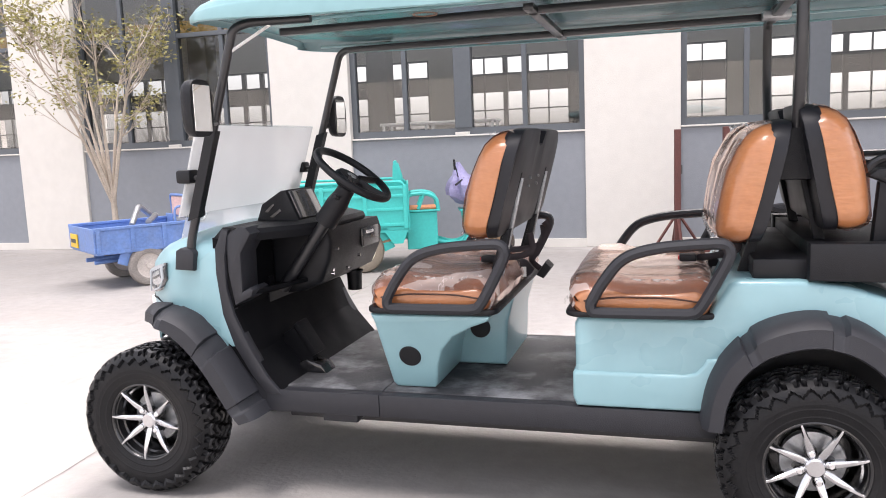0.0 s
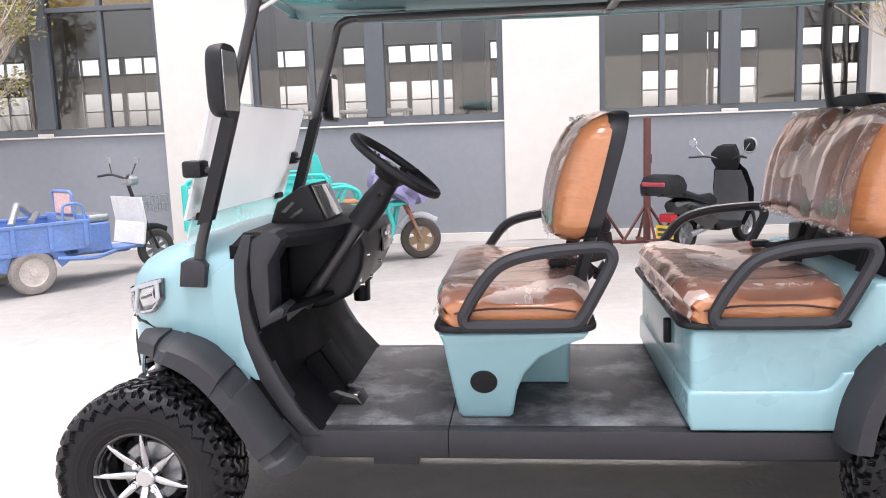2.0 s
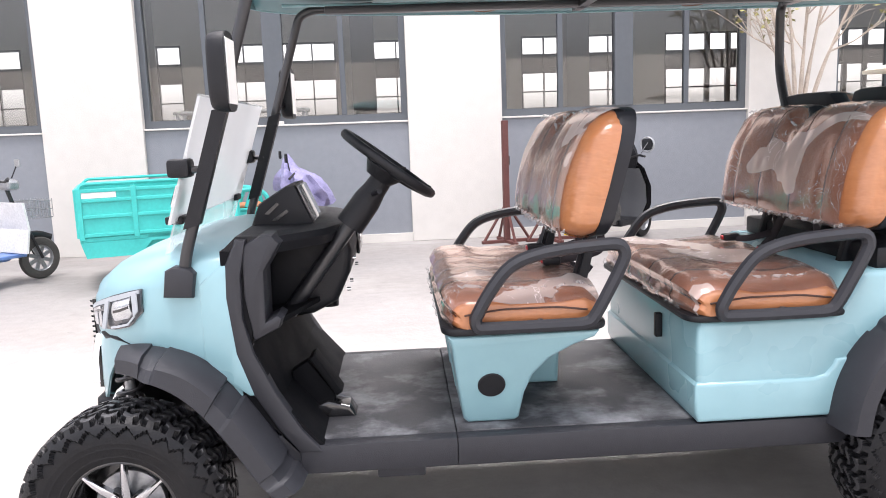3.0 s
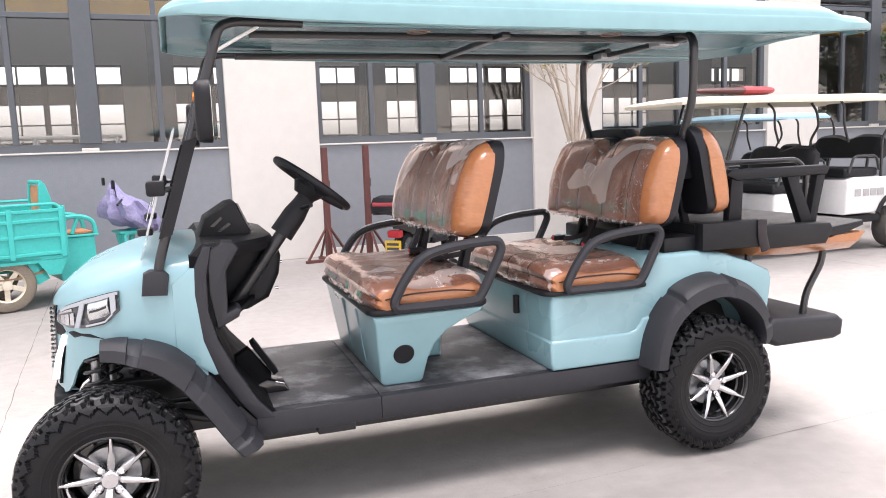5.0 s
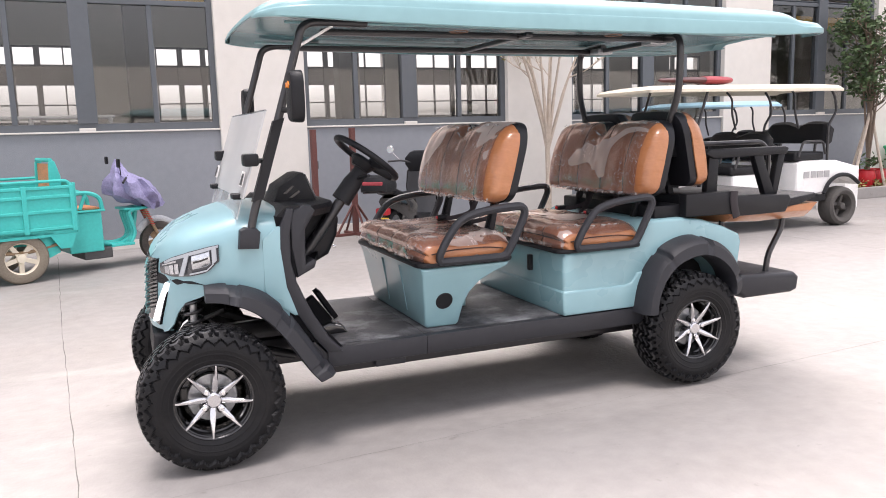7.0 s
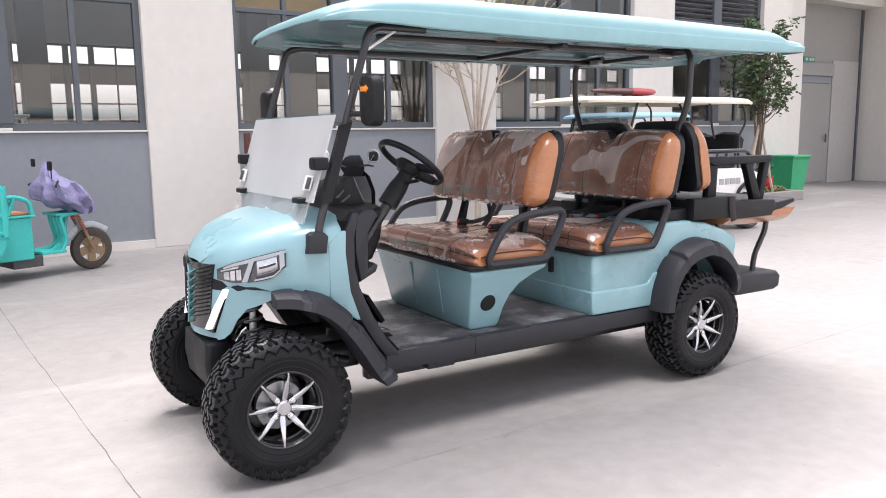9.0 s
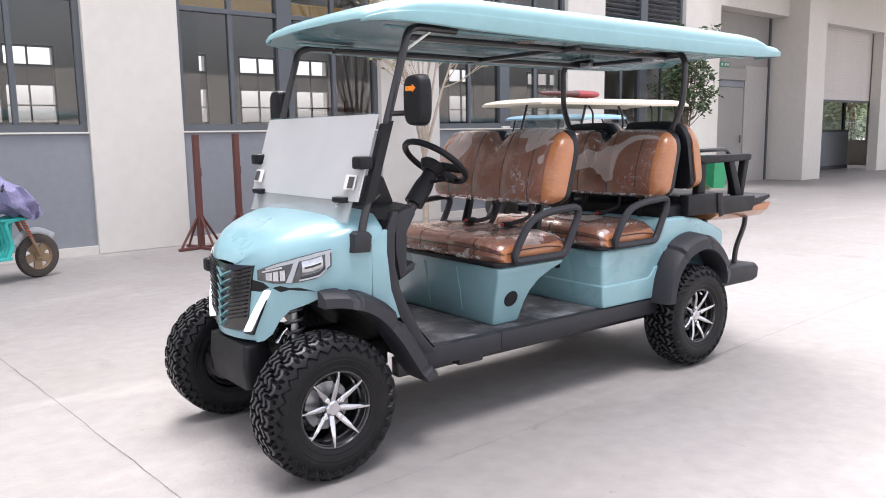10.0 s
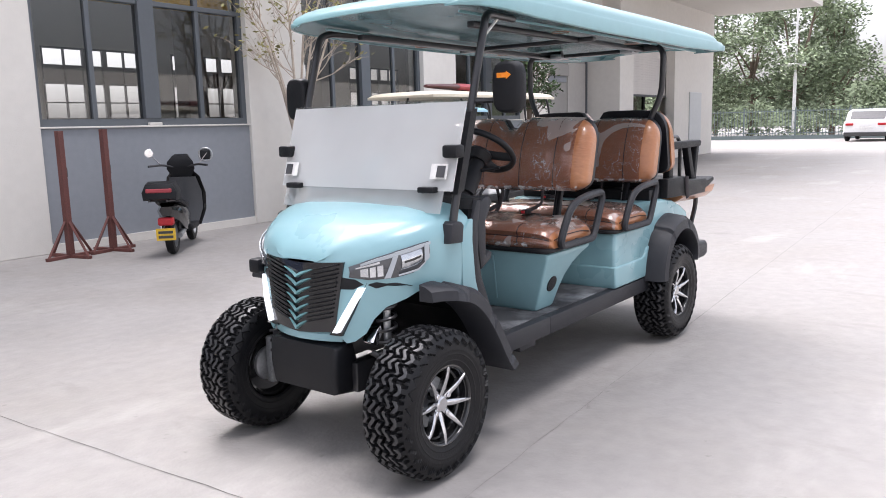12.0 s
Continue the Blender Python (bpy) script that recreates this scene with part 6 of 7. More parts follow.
BARK = material("bark", (0.47, 0.40, 0.33), 0.9, vary=0.2, scale=10, bump=0.5, bump_scale=60)
DARK_BARK = material("dark_bark", (0.16, 0.12, 0.09), 0.9, vary=0.2, scale=10, bump=0.5, bump_scale=60)
LEAF_YELLOW = material("yellow_green_leaf", (0.29, 0.265, 0.10), 0.6, vary=0.2, scale=10, island=0.5)
LEAF_GREEN = material("green_leaf", (0.055, 0.095, 0.035), 0.6, vary=0.2, scale=2, island=0.55)
# distance haze is mixed into this leaf colour, paler than real foliage
LEAF_HAZED = material("hazed_leaf", (0.22, 0.27, 0.165), 0.7, vary=0.25, scale=0.6, island=0.5)
DUSTY = material("dusty_tan_rubber", (0.20, 0.17, 0.13), 0.9, vary=0.2, scale=8)
GREY_TYRE = material("dusty_rubber", (0.075, 0.07, 0.065), 0.9, vary=0.2, scale=8)


def wheel_parts(root, x, y, r, width, rim_mat, tyre_mat=None, spokes=5, z=None, broad=0.09, disc=False):
    """A small road wheel: tyre with a rounded tread, rim dish and spokes. y: its middle."""
    z = r if z is None else z
    h = width / 2
    w = part("wheel", lathe([(r * 0.62, -h * 0.8), (r * 0.8, -h), (r * 0.94, -h * 0.8), (r, -h * 0.3), (r, h * 0.3), (r * 0.94, h * 0.8), (r * 0.8, h), (r * 0.62, h * 0.8)], steps=36), tyre_mat or GREY_TYRE, root, smooth=True, m=pose(x, y, z))
    part("rim", lathe([(r * 0.64, -h * 0.82), (r * 0.60, -h * 0.55), (r * 0.56, 0), (r * 0.60, h * 0.55), (r * 0.64, h * 0.82)], steps=36), rim_mat, w, smooth=True)
    part("hub", lathe([(0, -h * 0.9), (r * 0.16, -h * 0.8), (r * 0.2, 0), (r * 0.16, h * 0.8), (0, h * 0.9)], steps=20), rim_mat, w, smooth=True)
    for k in range(spokes):
        part("spoke", box(r * 0.12, r * 0.6, -h * 0.3, h * 0.3, -r * broad, r * broad, r * 0.02), rim_mat, w, m=pose(0, 0, 0, 0, 360 * k / spokes + 20, 0))
    if disc:
        part("dish", lathe([(0, -h * 0.5), (r * 0.25, -h * 0.55), (r * 0.5, -h * 0.35), (r * 0.62, -h * 0.6), (r * 0.62, h * 0.6), (r * 0.5, h * 0.35), (r * 0.25, h * 0.55), (0, h * 0.5)], steps=28), rim_mat, w, smooth=True)
    return w


# -- blue cargo tricycle --
PALE_RIM = material("dusty_pale_rim", (0.50, 0.45, 0.41), 0.7, vary=0.2, scale=9)
PALE_TYRE = material("pale_dusty_tyre", (0.26, 0.235, 0.215), 0.9, vary=0.25, scale=9)
bt = thing("cargo_tricycle", pose(-5.42, 7.0, 0, 0, 0, 56), "worn blue cargo tricycle with a white leg shield and basket", "tricycle")
for y in (-0.40, 0.40):
    wheel_parts(bt, 0, y, 0.205, 0.085, PALE_RIM, PALE_TYRE, disc=True)
    part("mudguard", tube([(-0.26, y, 0.24), (-0.20, y, 0.40), (0, y, 0.45), (0.2, y, 0.40), (0.30, y, 0.24)], 0.05, 8, 0.12, squash=0.25), BLUE, bt, smooth=True)
wheel_parts(bt, 1.42, 0, 0.205, 0.07, GREY_STEEL, spokes=8)
bed = part("cargo_bed", box(-0.50, 0.52, -0.44, 0.44, 0.36, 0.40, 0.006), BLUE, bt)
for y in (-0.44, 0.425):
    part("bed_side", box(-0.50, 0.52, y, y + 0.015, 0.40, 0.60, 0.004), BLUE, bt)
    for x in (-0.48, -0.15, 0.17, 0.49):
        part("bed_rib", box(x - 0.02, x + 0.02, y - 0.012 if y < 0 else y + 0.012, y + 0.004 if y < 0 else y + 0.03, 0.38, 0.61, 0.004), BLUE, bt)
    part("bed_rail", box(-0.52, 0.54, y - 0.012, y + 0.027, 0.60, 0.63, 0.005), BLUE, bt)
part("tailboard", box(-0.52, -0.50, -0.44, 0.44, 0.38, 0.62, 0.004), BLUE, bt)
part("headboard", box(0.52, 0.54, -0.44, 0.44, 0.38, 0.66, 0.004), BLUE, bt)
part("number_plate", box(-0.535, -0.522, 0.10, 0.34, 0.40, 0.54, 0.004), PLATE_YELLOW, bt, "yellow plate")
part("plate_mark", box(-0.539, -0.5355, 0.14, 0.30, 0.45, 0.49), DARK_MARK, bt)
part("frame_tube", add_tube(tube([(-0.45, 0.15, 0.26), (0.6, 0.12, 0.28), (1.1, 0.03, 0.24), (1.22, 0, 0.34)], 0.022), [(-0.45, -0.15, 0.26), (0.6, -0.12, 0.28), (1.1, -0.03, 0.24), (1.22, 0, 0.34)], 0.022), BLUE, bt, smooth=True)
part("side_bar", tube([(0.20, -0.46, 0.30), (0.55, -0.46, 0.26), (0.9, -0.16, 0.26)], 0.02, 8, 0.1), BLUE, bt, smooth=True)
part("seat_box", box(0.50, 0.84, -0.22, 0.22, 0.28, 0.56, 0.015), BLUE, bt)
part("saddle", box(0.50, 0.86, -0.20, 0.20, 0.56, 0.64, 0.03, 3), GREY_STEEL, bt, "grey padded saddle")
part("seat_rail", tube([(0.52, -0.20, 0.62), (0.50, -0.20, 0.88), (0.50, 0.20, 0.88), (0.52, 0.20, 0.62)], 0.014, 8, 0.05), BLUE, bt, smooth=True)
part("seat_back", box(0.495, 0.51, -0.17, 0.17, 0.66, 0.86, 0.01), material("faded_panel", (0.62, 0.40, 0.36), 0.4, vary=0.2, scale=5), bt, "faded red and clear back panel")
part("hand_rail", tube([(0.30, -0.43, 0.62), (0.30, -0.43, 0.78), (0.48, -0.43, 0.78), (0.5, -0.43, 0.62)], 0.013, 8, 0.06), BLUE, bt, smooth=True)
part("load_frame", add_tube(tube([(-0.1, -0.3, 0.62), (0.05, -0.1, 0.80), (0.25, 0.1, 0.66)], 0.03), [(0.05, -0.35, 0.64), (0.25, 0.0, 0.68)], 0.03), GREY_STEEL, bt, smooth=True)
part("footboard", box(0.80, 1.20, -0.17, 0.17, 0.26, 0.29, 0.006), BLUE, bt)
shield = part("leg_shield", loft([[(x, -0.30, z), (x + 0.02, -0.30, z), (x + 0.02, 0.30, z), (x, 0.30, z)] for x, z in ((1.12, 0.30), (1.16, 0.52), (1.13, 0.77))]), STICKER, bt, "white board leg shield")
part("fork", add_tube(tube([(1.20, -0.055, 0.72), (1.30, -0.055, 0.52), (1.42, -0.055, 0.205)], 0.014), [(1.20, 0.055, 0.72), (1.30, 0.055, 0.52), (1.42, 0.055, 0.205)], 0.014), BLACK_STEEL, bt, smooth=True)
part("front_guard", tube([(1.22, 0, 0.30), (1.28, 0, 0.42), (1.42, 0, 0.44), (1.56, 0, 0.38)], 0.04, 8, 0.08, squash=0.3), BLACK_STEEL, bt, smooth=True)
part("steering_stem", tube([(1.26, 0, 0.60), (1.16, 0, 0.95)], 0.02), BLACK_STEEL, bt, smooth=True)
part("handlebar", tube([(1.02, -0.30, 0.98), (1.10, -0.18, 1.0), (1.16, 0, 0.95), (1.10, 0.18, 1.0), (1.02, 0.30, 0.98)], 0.013), BLACK_STEEL, bt, smooth=True)
part("head_unit", box(1.14, 1.26, -0.09, 0.09, 0.88, 0.98, 0.03, 3), GREY_STEEL, bt, "grey plastic headlamp unit")
for y in (-0.20, 0.20):
    m = part("mirror_stalk", tube([(1.12, y, 1.0), (1.14, y * 1.4, 1.13)], 0.006, 6), BLACK_STEEL, bt, smooth=True)
    part("mirror", box(1.13, 1.15, y * 1.4 - 0.04, y * 1.4 + 0.04, 1.10, 1.17, 0.01), GREY_STEEL, bt)
bm = bmesh.new()
for z in (0.60, 0.68, 0.76):
    add_tube(bm, [(1.30, -0.14, z), (1.52, -0.14, z), (1.52, 0.14, z), (1.30, 0.14, z), (1.30, -0.14, z)], 0.004, 5, 0.02)
for k in range(7):
    for p in ((1.30 + 0.22 * k / 6, -0.14), (1.30 + 0.22 * k / 6, 0.14), (1.52, -0.14 + 0.28 * k / 6)):
        add_tube(bm, [(p[0], p[1], 0.60), (p[0], p[1], 0.78)], 0.003, 5)
part("wire_basket", bm, GREY_STEEL, bt, "bare wire front basket")

# -- sea-green cargo tricycle --
BROWN_TYRE = material("brown_dusty_tyre", (0.055, 0.045, 0.038), 0.8, vary=0.3, scale=9)
BENCH = pose(-0.085, 0, 0)
gt = thing("cargo_tricycle", pose(-3.22, 8.0, 0, 0, 0, 19), "sea-green cargo tricycle with a purple cover on its handlebar", "tricycle")
for y in (-0.42, 0.42):
    wheel_parts(gt, 0, y, 0.24, 0.10, CREAM, DUSTY)
    part("mudguard", tube([(-0.30, y, 0.24), (-0.22, y, 0.43), (0, y, 0.50), (0.22, y, 0.43), (0.30, y, 0.24)], 0.06, 8, 0.12, squash=0.2), SEA_GREEN, gt, smooth=True)
wheel_parts(gt, 1.45, -0.06, 0.215, 0.075, BROWN_RIM, BROWN_TYRE, spokes=5, broad=0.19)
part("bed_floor", box(-0.84, 0.50, -0.48, 0.48, 0.44, 0.48, 0.006), SEA_GREEN, gt)
for y in (-0.48, 0.465):
    side_ = part("bed_side", box(-0.84, 0.50, y, y + 0.015, 0.48, 0.90, 0.004), SEA_GREEN, gt)
    d = -0.016 if y < 0 else 0.016
    for z in (0.50, 0.66, 0.80, 0.885):
        part("side_rib", box(-0.82, 0.48, min(y, y + d) , max(y, y + d) + 0.012, z - 0.016, z + 0.016, 0.006), SEA_GREEN, side_)
    for x in (-0.82, -0.38, 0.06, 0.48):
        part("side_post", box(x - 0.022, x + 0.022, min(y, y + d) - 0.004, max(y, y + d) + 0.014, 0.46, 0.91, 0.006), SEA_GREEN, side_)
    part("top_rail", tube([(-0.82, y, 0.90), (-0.78, y, 0.945), (0.44, y, 0.945), (0.48, y, 0.90)], 0.014, 8, 0.04), SEA_GREEN, gt, smooth=True)
    part("skirt", prism([(-0.84, 0.44), (-0.30, 0.44), (-0.24, 0.52), (0.24, 0.52), (0.30, 0.44), (0.50, 0.44), (0.44, 0.30), (0.34, 0.30), (0.26, 0.42), (-0.26, 0.42), (-0.36, 0.30), (-0.80, 0.30)], y, y + 0.015), SEA_GREEN, gt)
    part("white_decal", box(-0.80, -0.52, y - 0.006 if y < 0 else y + 0.016, y - 0.002 if y < 0 else y + 0.020, 0.82, 0.88), STICKER, gt)
part("tailboard", box(-0.86, -0.84, -0.48, 0.48, 0.48, 0.90, 0.004), SEA_GREEN, gt)
part("headboard", box(0.50, 0.52, -0.48, 0.48, 0.44, 0.92, 0.004), SEA_GREEN, gt)
for y in (-0.24, 0.24):
    part("back_plate", prism([(0.44, 0.62), (0.555, 0.60), (0.545, 0.98), (0.505, 1.12), (0.475, 1.14), (0.448, 1.11), (0.44, 0.98)], y - 0.014, y + 0.014, 0.006), SEA_GREEN, gt, m=BENCH)
part("back_bar", tube([(0.47, -0.24, 1.135), (0.47, 0.24, 1.135)], 0.020, 8), SEA_GREEN, gt, smooth=True, m=BENCH)
part("back_board", prism([(0.455, 0.80), (0.470, 0.80), (0.480, 1.10), (0.465, 1.10)], -0.222, 0.222, 0.004), ORANGE, gt, "faded orange seat board", m=BENCH)
part("seat_box", box(0.57, 0.90, -0.24, 0.24, 0.20, 0.60, 0.012), SEA_GREEN, gt, m=BENCH)
part("saddle", box(0.60, 0.90, -0.20, 0.20, 0.622, 0.645, 0.010, 2), ORANGE, gt, "flat orange-brown saddle", m=BENCH)
part("seat_lid", box(0.555, 0.935, -0.255, 0.255, 0.602, 0.622, 0.006), SEA_GREEN, gt, m=BENCH)
for y in (-0.22, 0.22):
    part("seat_rail", tube([(0.58, y, 0.62), (0.585, y, 0.79), (0.78, y, 0.80), (0.90, y, 0.75), (0.915, y, 0.62)], 0.022, 8, 0.07), SEA_GREEN, gt, smooth=True, m=BENCH)
for y in (-0.22, 0.22):
    part("rail_brace", tube([(0.70, y, 0.63), (0.76, y, 0.78)], 0.018, 8), SEA_GREEN, gt, smooth=True, m=BENCH)
part("chassis_tube", add_tube(tube([(-0.7, -0.2, 0.36), (0.6, -0.2, 0.34), (1.0, -0.12, 0.22), (1.16, -0.06, 0.30), (1.22, -0.04, 0.56)], 0.026, 8, 0.12), [(-0.7, 0.2, 0.36), (0.6, 0.2, 0.34), (1.0, 0.08, 0.22), (1.16, -0.02, 0.30), (1.22, -0.04, 0.56)], 0.026, 8, 0.12), SEA_GREEN, gt, smooth=True)
part("footboard", box(0.90, 1.14, -0.20, 0.18, 0.22, 0.25, 0.006), SEA_GREEN, gt)
for y in (-0.18, -0.10, -0.02, 0.06):
    part("front_bar", tube([(1.10, y, 0.24), (1.16, y, 0.34), (1.10, y, 0.58), (1.24, y, 0.60)], 0.020, 8, 0.05), SEA_GREEN, gt, smooth=True)
part("front_plate", box(1.06, 1.30, -0.20, 0.10, 0.585, 0.61, 0.006), SEA_GREEN, gt)
part("battery_box", box(0.62, 0.9, -0.22, 0.22, 0.12, 0.23, 0.01), DARK_MARK, gt)
for y in (-0.42, 0.42):
    part("leaf_spring", tube([(-0.42, y, 0.36), (0, y, 0.27), (0.42, y, 0.36)], 0.018, 6, 0.2), BROWN_RIM, gt, smooth=True)
for y in (-0.12, 0.0):
    part("fork_leg", tube([(1.28, y, 0.62), (1.45, y, 0.215)], 0.018), BROWN_RIM, gt, smooth=True)
    coil = [(1.29 + 0.09 * i / 60 + 0.02 * math.cos(i * 0.8), y + 0.02 * math.sin(i * 0.8), 0.60 - 0.21 * i / 60) for i in range(61)]
    part("fork_spring", tube(coil, 0.005, 5, 0.0), RED, gt, smooth=True)
part("front_guard", tube([(1.24, -0.06, 0.34), (1.34, -0.06, 0.45), (1.48, -0.06, 0.455), (1.62, -0.06, 0.38)], 0.045, 8, 0.08, squash=0.3), GREY_STEEL, gt, smooth=True)
part("handlebar", tube([(1.02, -0.34, 0.88), (1.14, -0.16, 0.95), (1.22, -0.05, 0.90), (1.14, 0.10, 0.95), (1.02, 0.26, 0.88)], 0.012), BLACK_STEEL, gt, smooth=True)
# a loose cloth: pointed over the mirror, hanging in folds over lamp and bars
rings = []
rng = random.Random(21)
for i in range(19):
    t = i / 18
    z = 1.11 - 0.50 * t
    back = lerp_table([(0, 1.05), (0.3, 1.0), (0.45, 0.97), (0.72, 0.97), (0.85, 1.10), (1, 1.26)], t)
    front = lerp_table([(0, 1.09), (0.3, 1.17), (0.42, 1.30), (0.6, 1.40), (1, 1.50)], t)
    half = lerp_table([(0, 0.03), (0.3, 0.12), (0.45, 0.26), (0.72, 0.29), (1, 0.16)], t)
    ring = []
    for k in range(36):
        a = math.tau * k / 36
        fold = 1 + (0.05 + 0.16 * t) * math.sin(7 * a + 2.2 * t) + 0.06 * math.sin(13 * a + 5 * t)
        ring.append(((front + back) / 2 + (front - back) / 2 * math.cos(a) * fold, -0.05 + half * math.sin(a) * fold, z + 0.035 * t * math.sin(5 * a + 1)))
    rings.append(ring)
rings = [[Vector(p) + 0.045 * i / 18 * noise.noise_vector(Vector(p) * 8.0) + 0.012 * noise.noise_vector(Vector(p) * 23.0) for p in ring] for i, ring in enumerate(rings)]
part("handlebar_cover", loft(rings), PURPLE, gt, "crumpled purple cloth rain cover", True)
part("mirror_stalk", tube([(1.06, -0.18, 0.95), (1.03, -0.24, 1.07)], 0.006, 6), BLACK_STEEL, gt, smooth=True)
part("mirror", box(1.01, 1.03, -0.29, -0.20, 1.03, 1.12, 0.012), BLACK_PLASTIC, gt)
part("mirror", box(1.03, 1.05, 0.12, 0.20, 1.06, 1.14, 0.012), BLACK_PLASTIC, gt)

# -- scooter --
SADDLE_GREY = material("grey_panel", (0.055, 0.057, 0.062), 0.45, vary=0.1, scale=8)
sc = thing("scooter", pose(0.84, 8.37, 0, 0, 0, 45), "black electric scooter with a rear top box and yellow plate", "scooter")
wheel_parts(sc, 0, 0, 0.20, 0.10, GREY_STEEL, RUBBER)
wheel_parts(sc, 1.14, 0, 0.20, 0.09, GREY_STEEL, RUBBER)
part("rear_body", loft([[(x, s * w, z) for s, w, z in ((-1, w0, z0), (-1, w1, zm), (-1, w1 * 0.7, z1), (1, w1 * 0.7, z1), (1, w1, zm), (1, w0, z0))] for x, w0, w1, z0, zm, z1 in
                        ((-0.22, 0.04, 0.07, 0.44, 0.50, 0.54), (-0.05, 0.09, 0.13, 0.38, 0.48, 0.56), (0.22, 0.12, 0.15, 0.24, 0.44, 0.55), (0.45, 0.11, 0.13, 0.22, 0.40, 0.50))]), GLOSS_BLACK, sc, "glossy black tail fairing", True)
rings = []
for k in range(11):
    t = k / 10
    w = 0.13 * (1 - abs(2 * t - 1) ** 6) ** 0.5 + 0.01
    x = -0.20 + 0.68 * t
    z = 0.565 + 0.05 * math.cos(t * 4)
    rings.append([(x, -w, z - 0.03), (x, -w, z + 0.01), (x, -w * 0.5, z + 0.05), (x, w * 0.5, z + 0.05), (x, w, z + 0.01), (x, w, z - 0.03)])
part("saddle", loft(rings), BLACK_PLASTIC, sc, "padded black saddle", True)
part("floor_board", box(0.42, 0.86, -0.15, 0.15, 0.20, 0.27, 0.02), BLACK_PLASTIC, sc)
part("front_shield", loft([[(x, -w, z), (x + 0.06, -w * 0.4, z + 0.01), (x + 0.06, w * 0.4, z + 0.01), (x, w, z)] for x, w, z in ((0.86, 0.17, 0.22), (0.93, 0.23, 0.40), (0.91, 0.24, 0.60), (0.85, 0.19, 0.80), (0.80, 0.10, 0.90))]), GLOSS_BLACK, sc, "", True)
part("leg_shield", loft([[(x, -w, z), (x - 0.05, -w * 0.5, z), (x - 0.05, w * 0.5, z), (x, w, z)] for x, w, z in ((0.84, 0.15, 0.26), (0.88, 0.20, 0.42), (0.86, 0.20, 0.62), (0.81, 0.15, 0.80))]), SADDLE_GREY, sc, "", True)
part("front_guard", tube([(0.96, 0, 0.22), (1.0, 0, 0.40), (1.14, 0, 0.43), (1.30, 0, 0.33)], 0.055, 8, 0.1, squash=0.4), GLOSS_BLACK, sc, smooth=True)
part("fork", add_tube(tube([(0.92, -0.07, 0.60), (1.14, -0.07, 0.20)], 0.018), [(0.92, 0.07, 0.60), (1.14, 0.07, 0.20)], 0.018), GREY_STEEL, sc, smooth=True)
part("head_unit", loft([[(x, -w, z), (x, w, z), (x + 0.09, w * 0.8, z + 0.02), (x + 0.09, -w * 0.8, z + 0.02)] for x, w, z in ((0.78, 0.11, 0.80), (0.74, 0.16, 0.90), (0.72, 0.15, 0.98), (0.74, 0.09, 1.05))]), BLACK_PLASTIC, sc, "", True)
part("handlebar", tube([(0.58, -0.33, 0.94), (0.70, -0.20, 0.95), (0.78, 0, 0.90), (0.70, 0.20, 0.95), (0.58, 0.33, 0.94)], 0.013), BLACK_STEEL, sc, smooth=True)
for y in (-0.24, 0.24):
    part("mirror_stalk", tube([(0.70, y * 0.9, 0.95), (0.66, y * 1.35, 1.08)], 0.005, 6), CHROME, sc, smooth=True)
part("mirror", add_disc(bmesh.new(), (0.65, 0.33, 1.09), 0.05, 0.02, "x", 20, 0.004), CHROME, sc, "round chrome mirror", True)
ring = [(0.70, -0.30 + 0.075 * math.cos(a), 1.06 + 0.075 * math.sin(a)) for a in [math.tau * k / 20 for k in range(20)]]
part("mirror_guard", tube(ring, 0.012, 6, closed=True), GREY_STEEL, sc, smooth=True)
part("phone_holder", box(0.68, 0.72, -0.36, -0.24, 1.0, 1.12, 0.02), BLACK_PLASTIC, sc)
boxr = part("top_box", loft([[(x, -w, z0), (x, w, z0), (x, w * 1.06, (z0 + z1) / 2), (x, w * 0.8, z1), (x, -w * 0.8, z1), (x, -w * 1.06, (z0 + z1) / 2)] for x, w, z0, z1 in
                         ((-0.50, 0.12, 0.65, 0.76), (-0.47, 0.165, 0.63, 0.80), (-0.30, 0.175, 0.63, 0.82), (-0.16, 0.14, 0.64, 0.78))]), BLACK_PLASTIC, sc, "black top box with red reflectors", True)
part("reflector", box(-0.508, -0.46, -0.13, 0.13, 0.71, 0.755, 0.012), DULL_RED, boxr)
part("tail_lamp", box(-0.30, -0.20, -0.08, 0.08, 0.345, 0.43, 0.02), RED, sc, "red tail lamp")
part("number_plate", box(-0.315, -0.30, -0.10, 0.10, 0.19, 0.32, 0.006), PLATE_YELLOW, sc, "yellow plate")
for z in (0.278, 0.228):
    part("plate_mark", box(-0.319, -0.3155, -0.075, 0.075, z - 0.014, z + 0.014), DARK_MARK, sc)
part("plate_arm", tube([(-0.10, 0, 0.42), (-0.305, 0, 0.29)], 0.012, 6), BLACK_STEEL, sc)
part("shock", tube([(0.0, 0.11, 0.22), (0.10, 0.11, 0.46)], 0.022), CHROME, sc, smooth=True)
part("swing_arm", tube([(0.0, -0.08, 0.20), (0.40, -0.08, 0.26)], 0.03), GREY_STEEL, sc, smooth=True)
part("engine_cover", box(0.05, 0.30, 0.06, 0.13, 0.16, 0.32, 0.03, 3), GREY_STEEL, sc)
part("carrier", add_tube(tube([(-0.55, -0.09, 0.632), (-0.10, -0.09, 0.60)], 0.010), [(-0.55, 0.09, 0.632), (-0.10, 0.09, 0.60)], 0.010), BLACK_STEEL, sc)


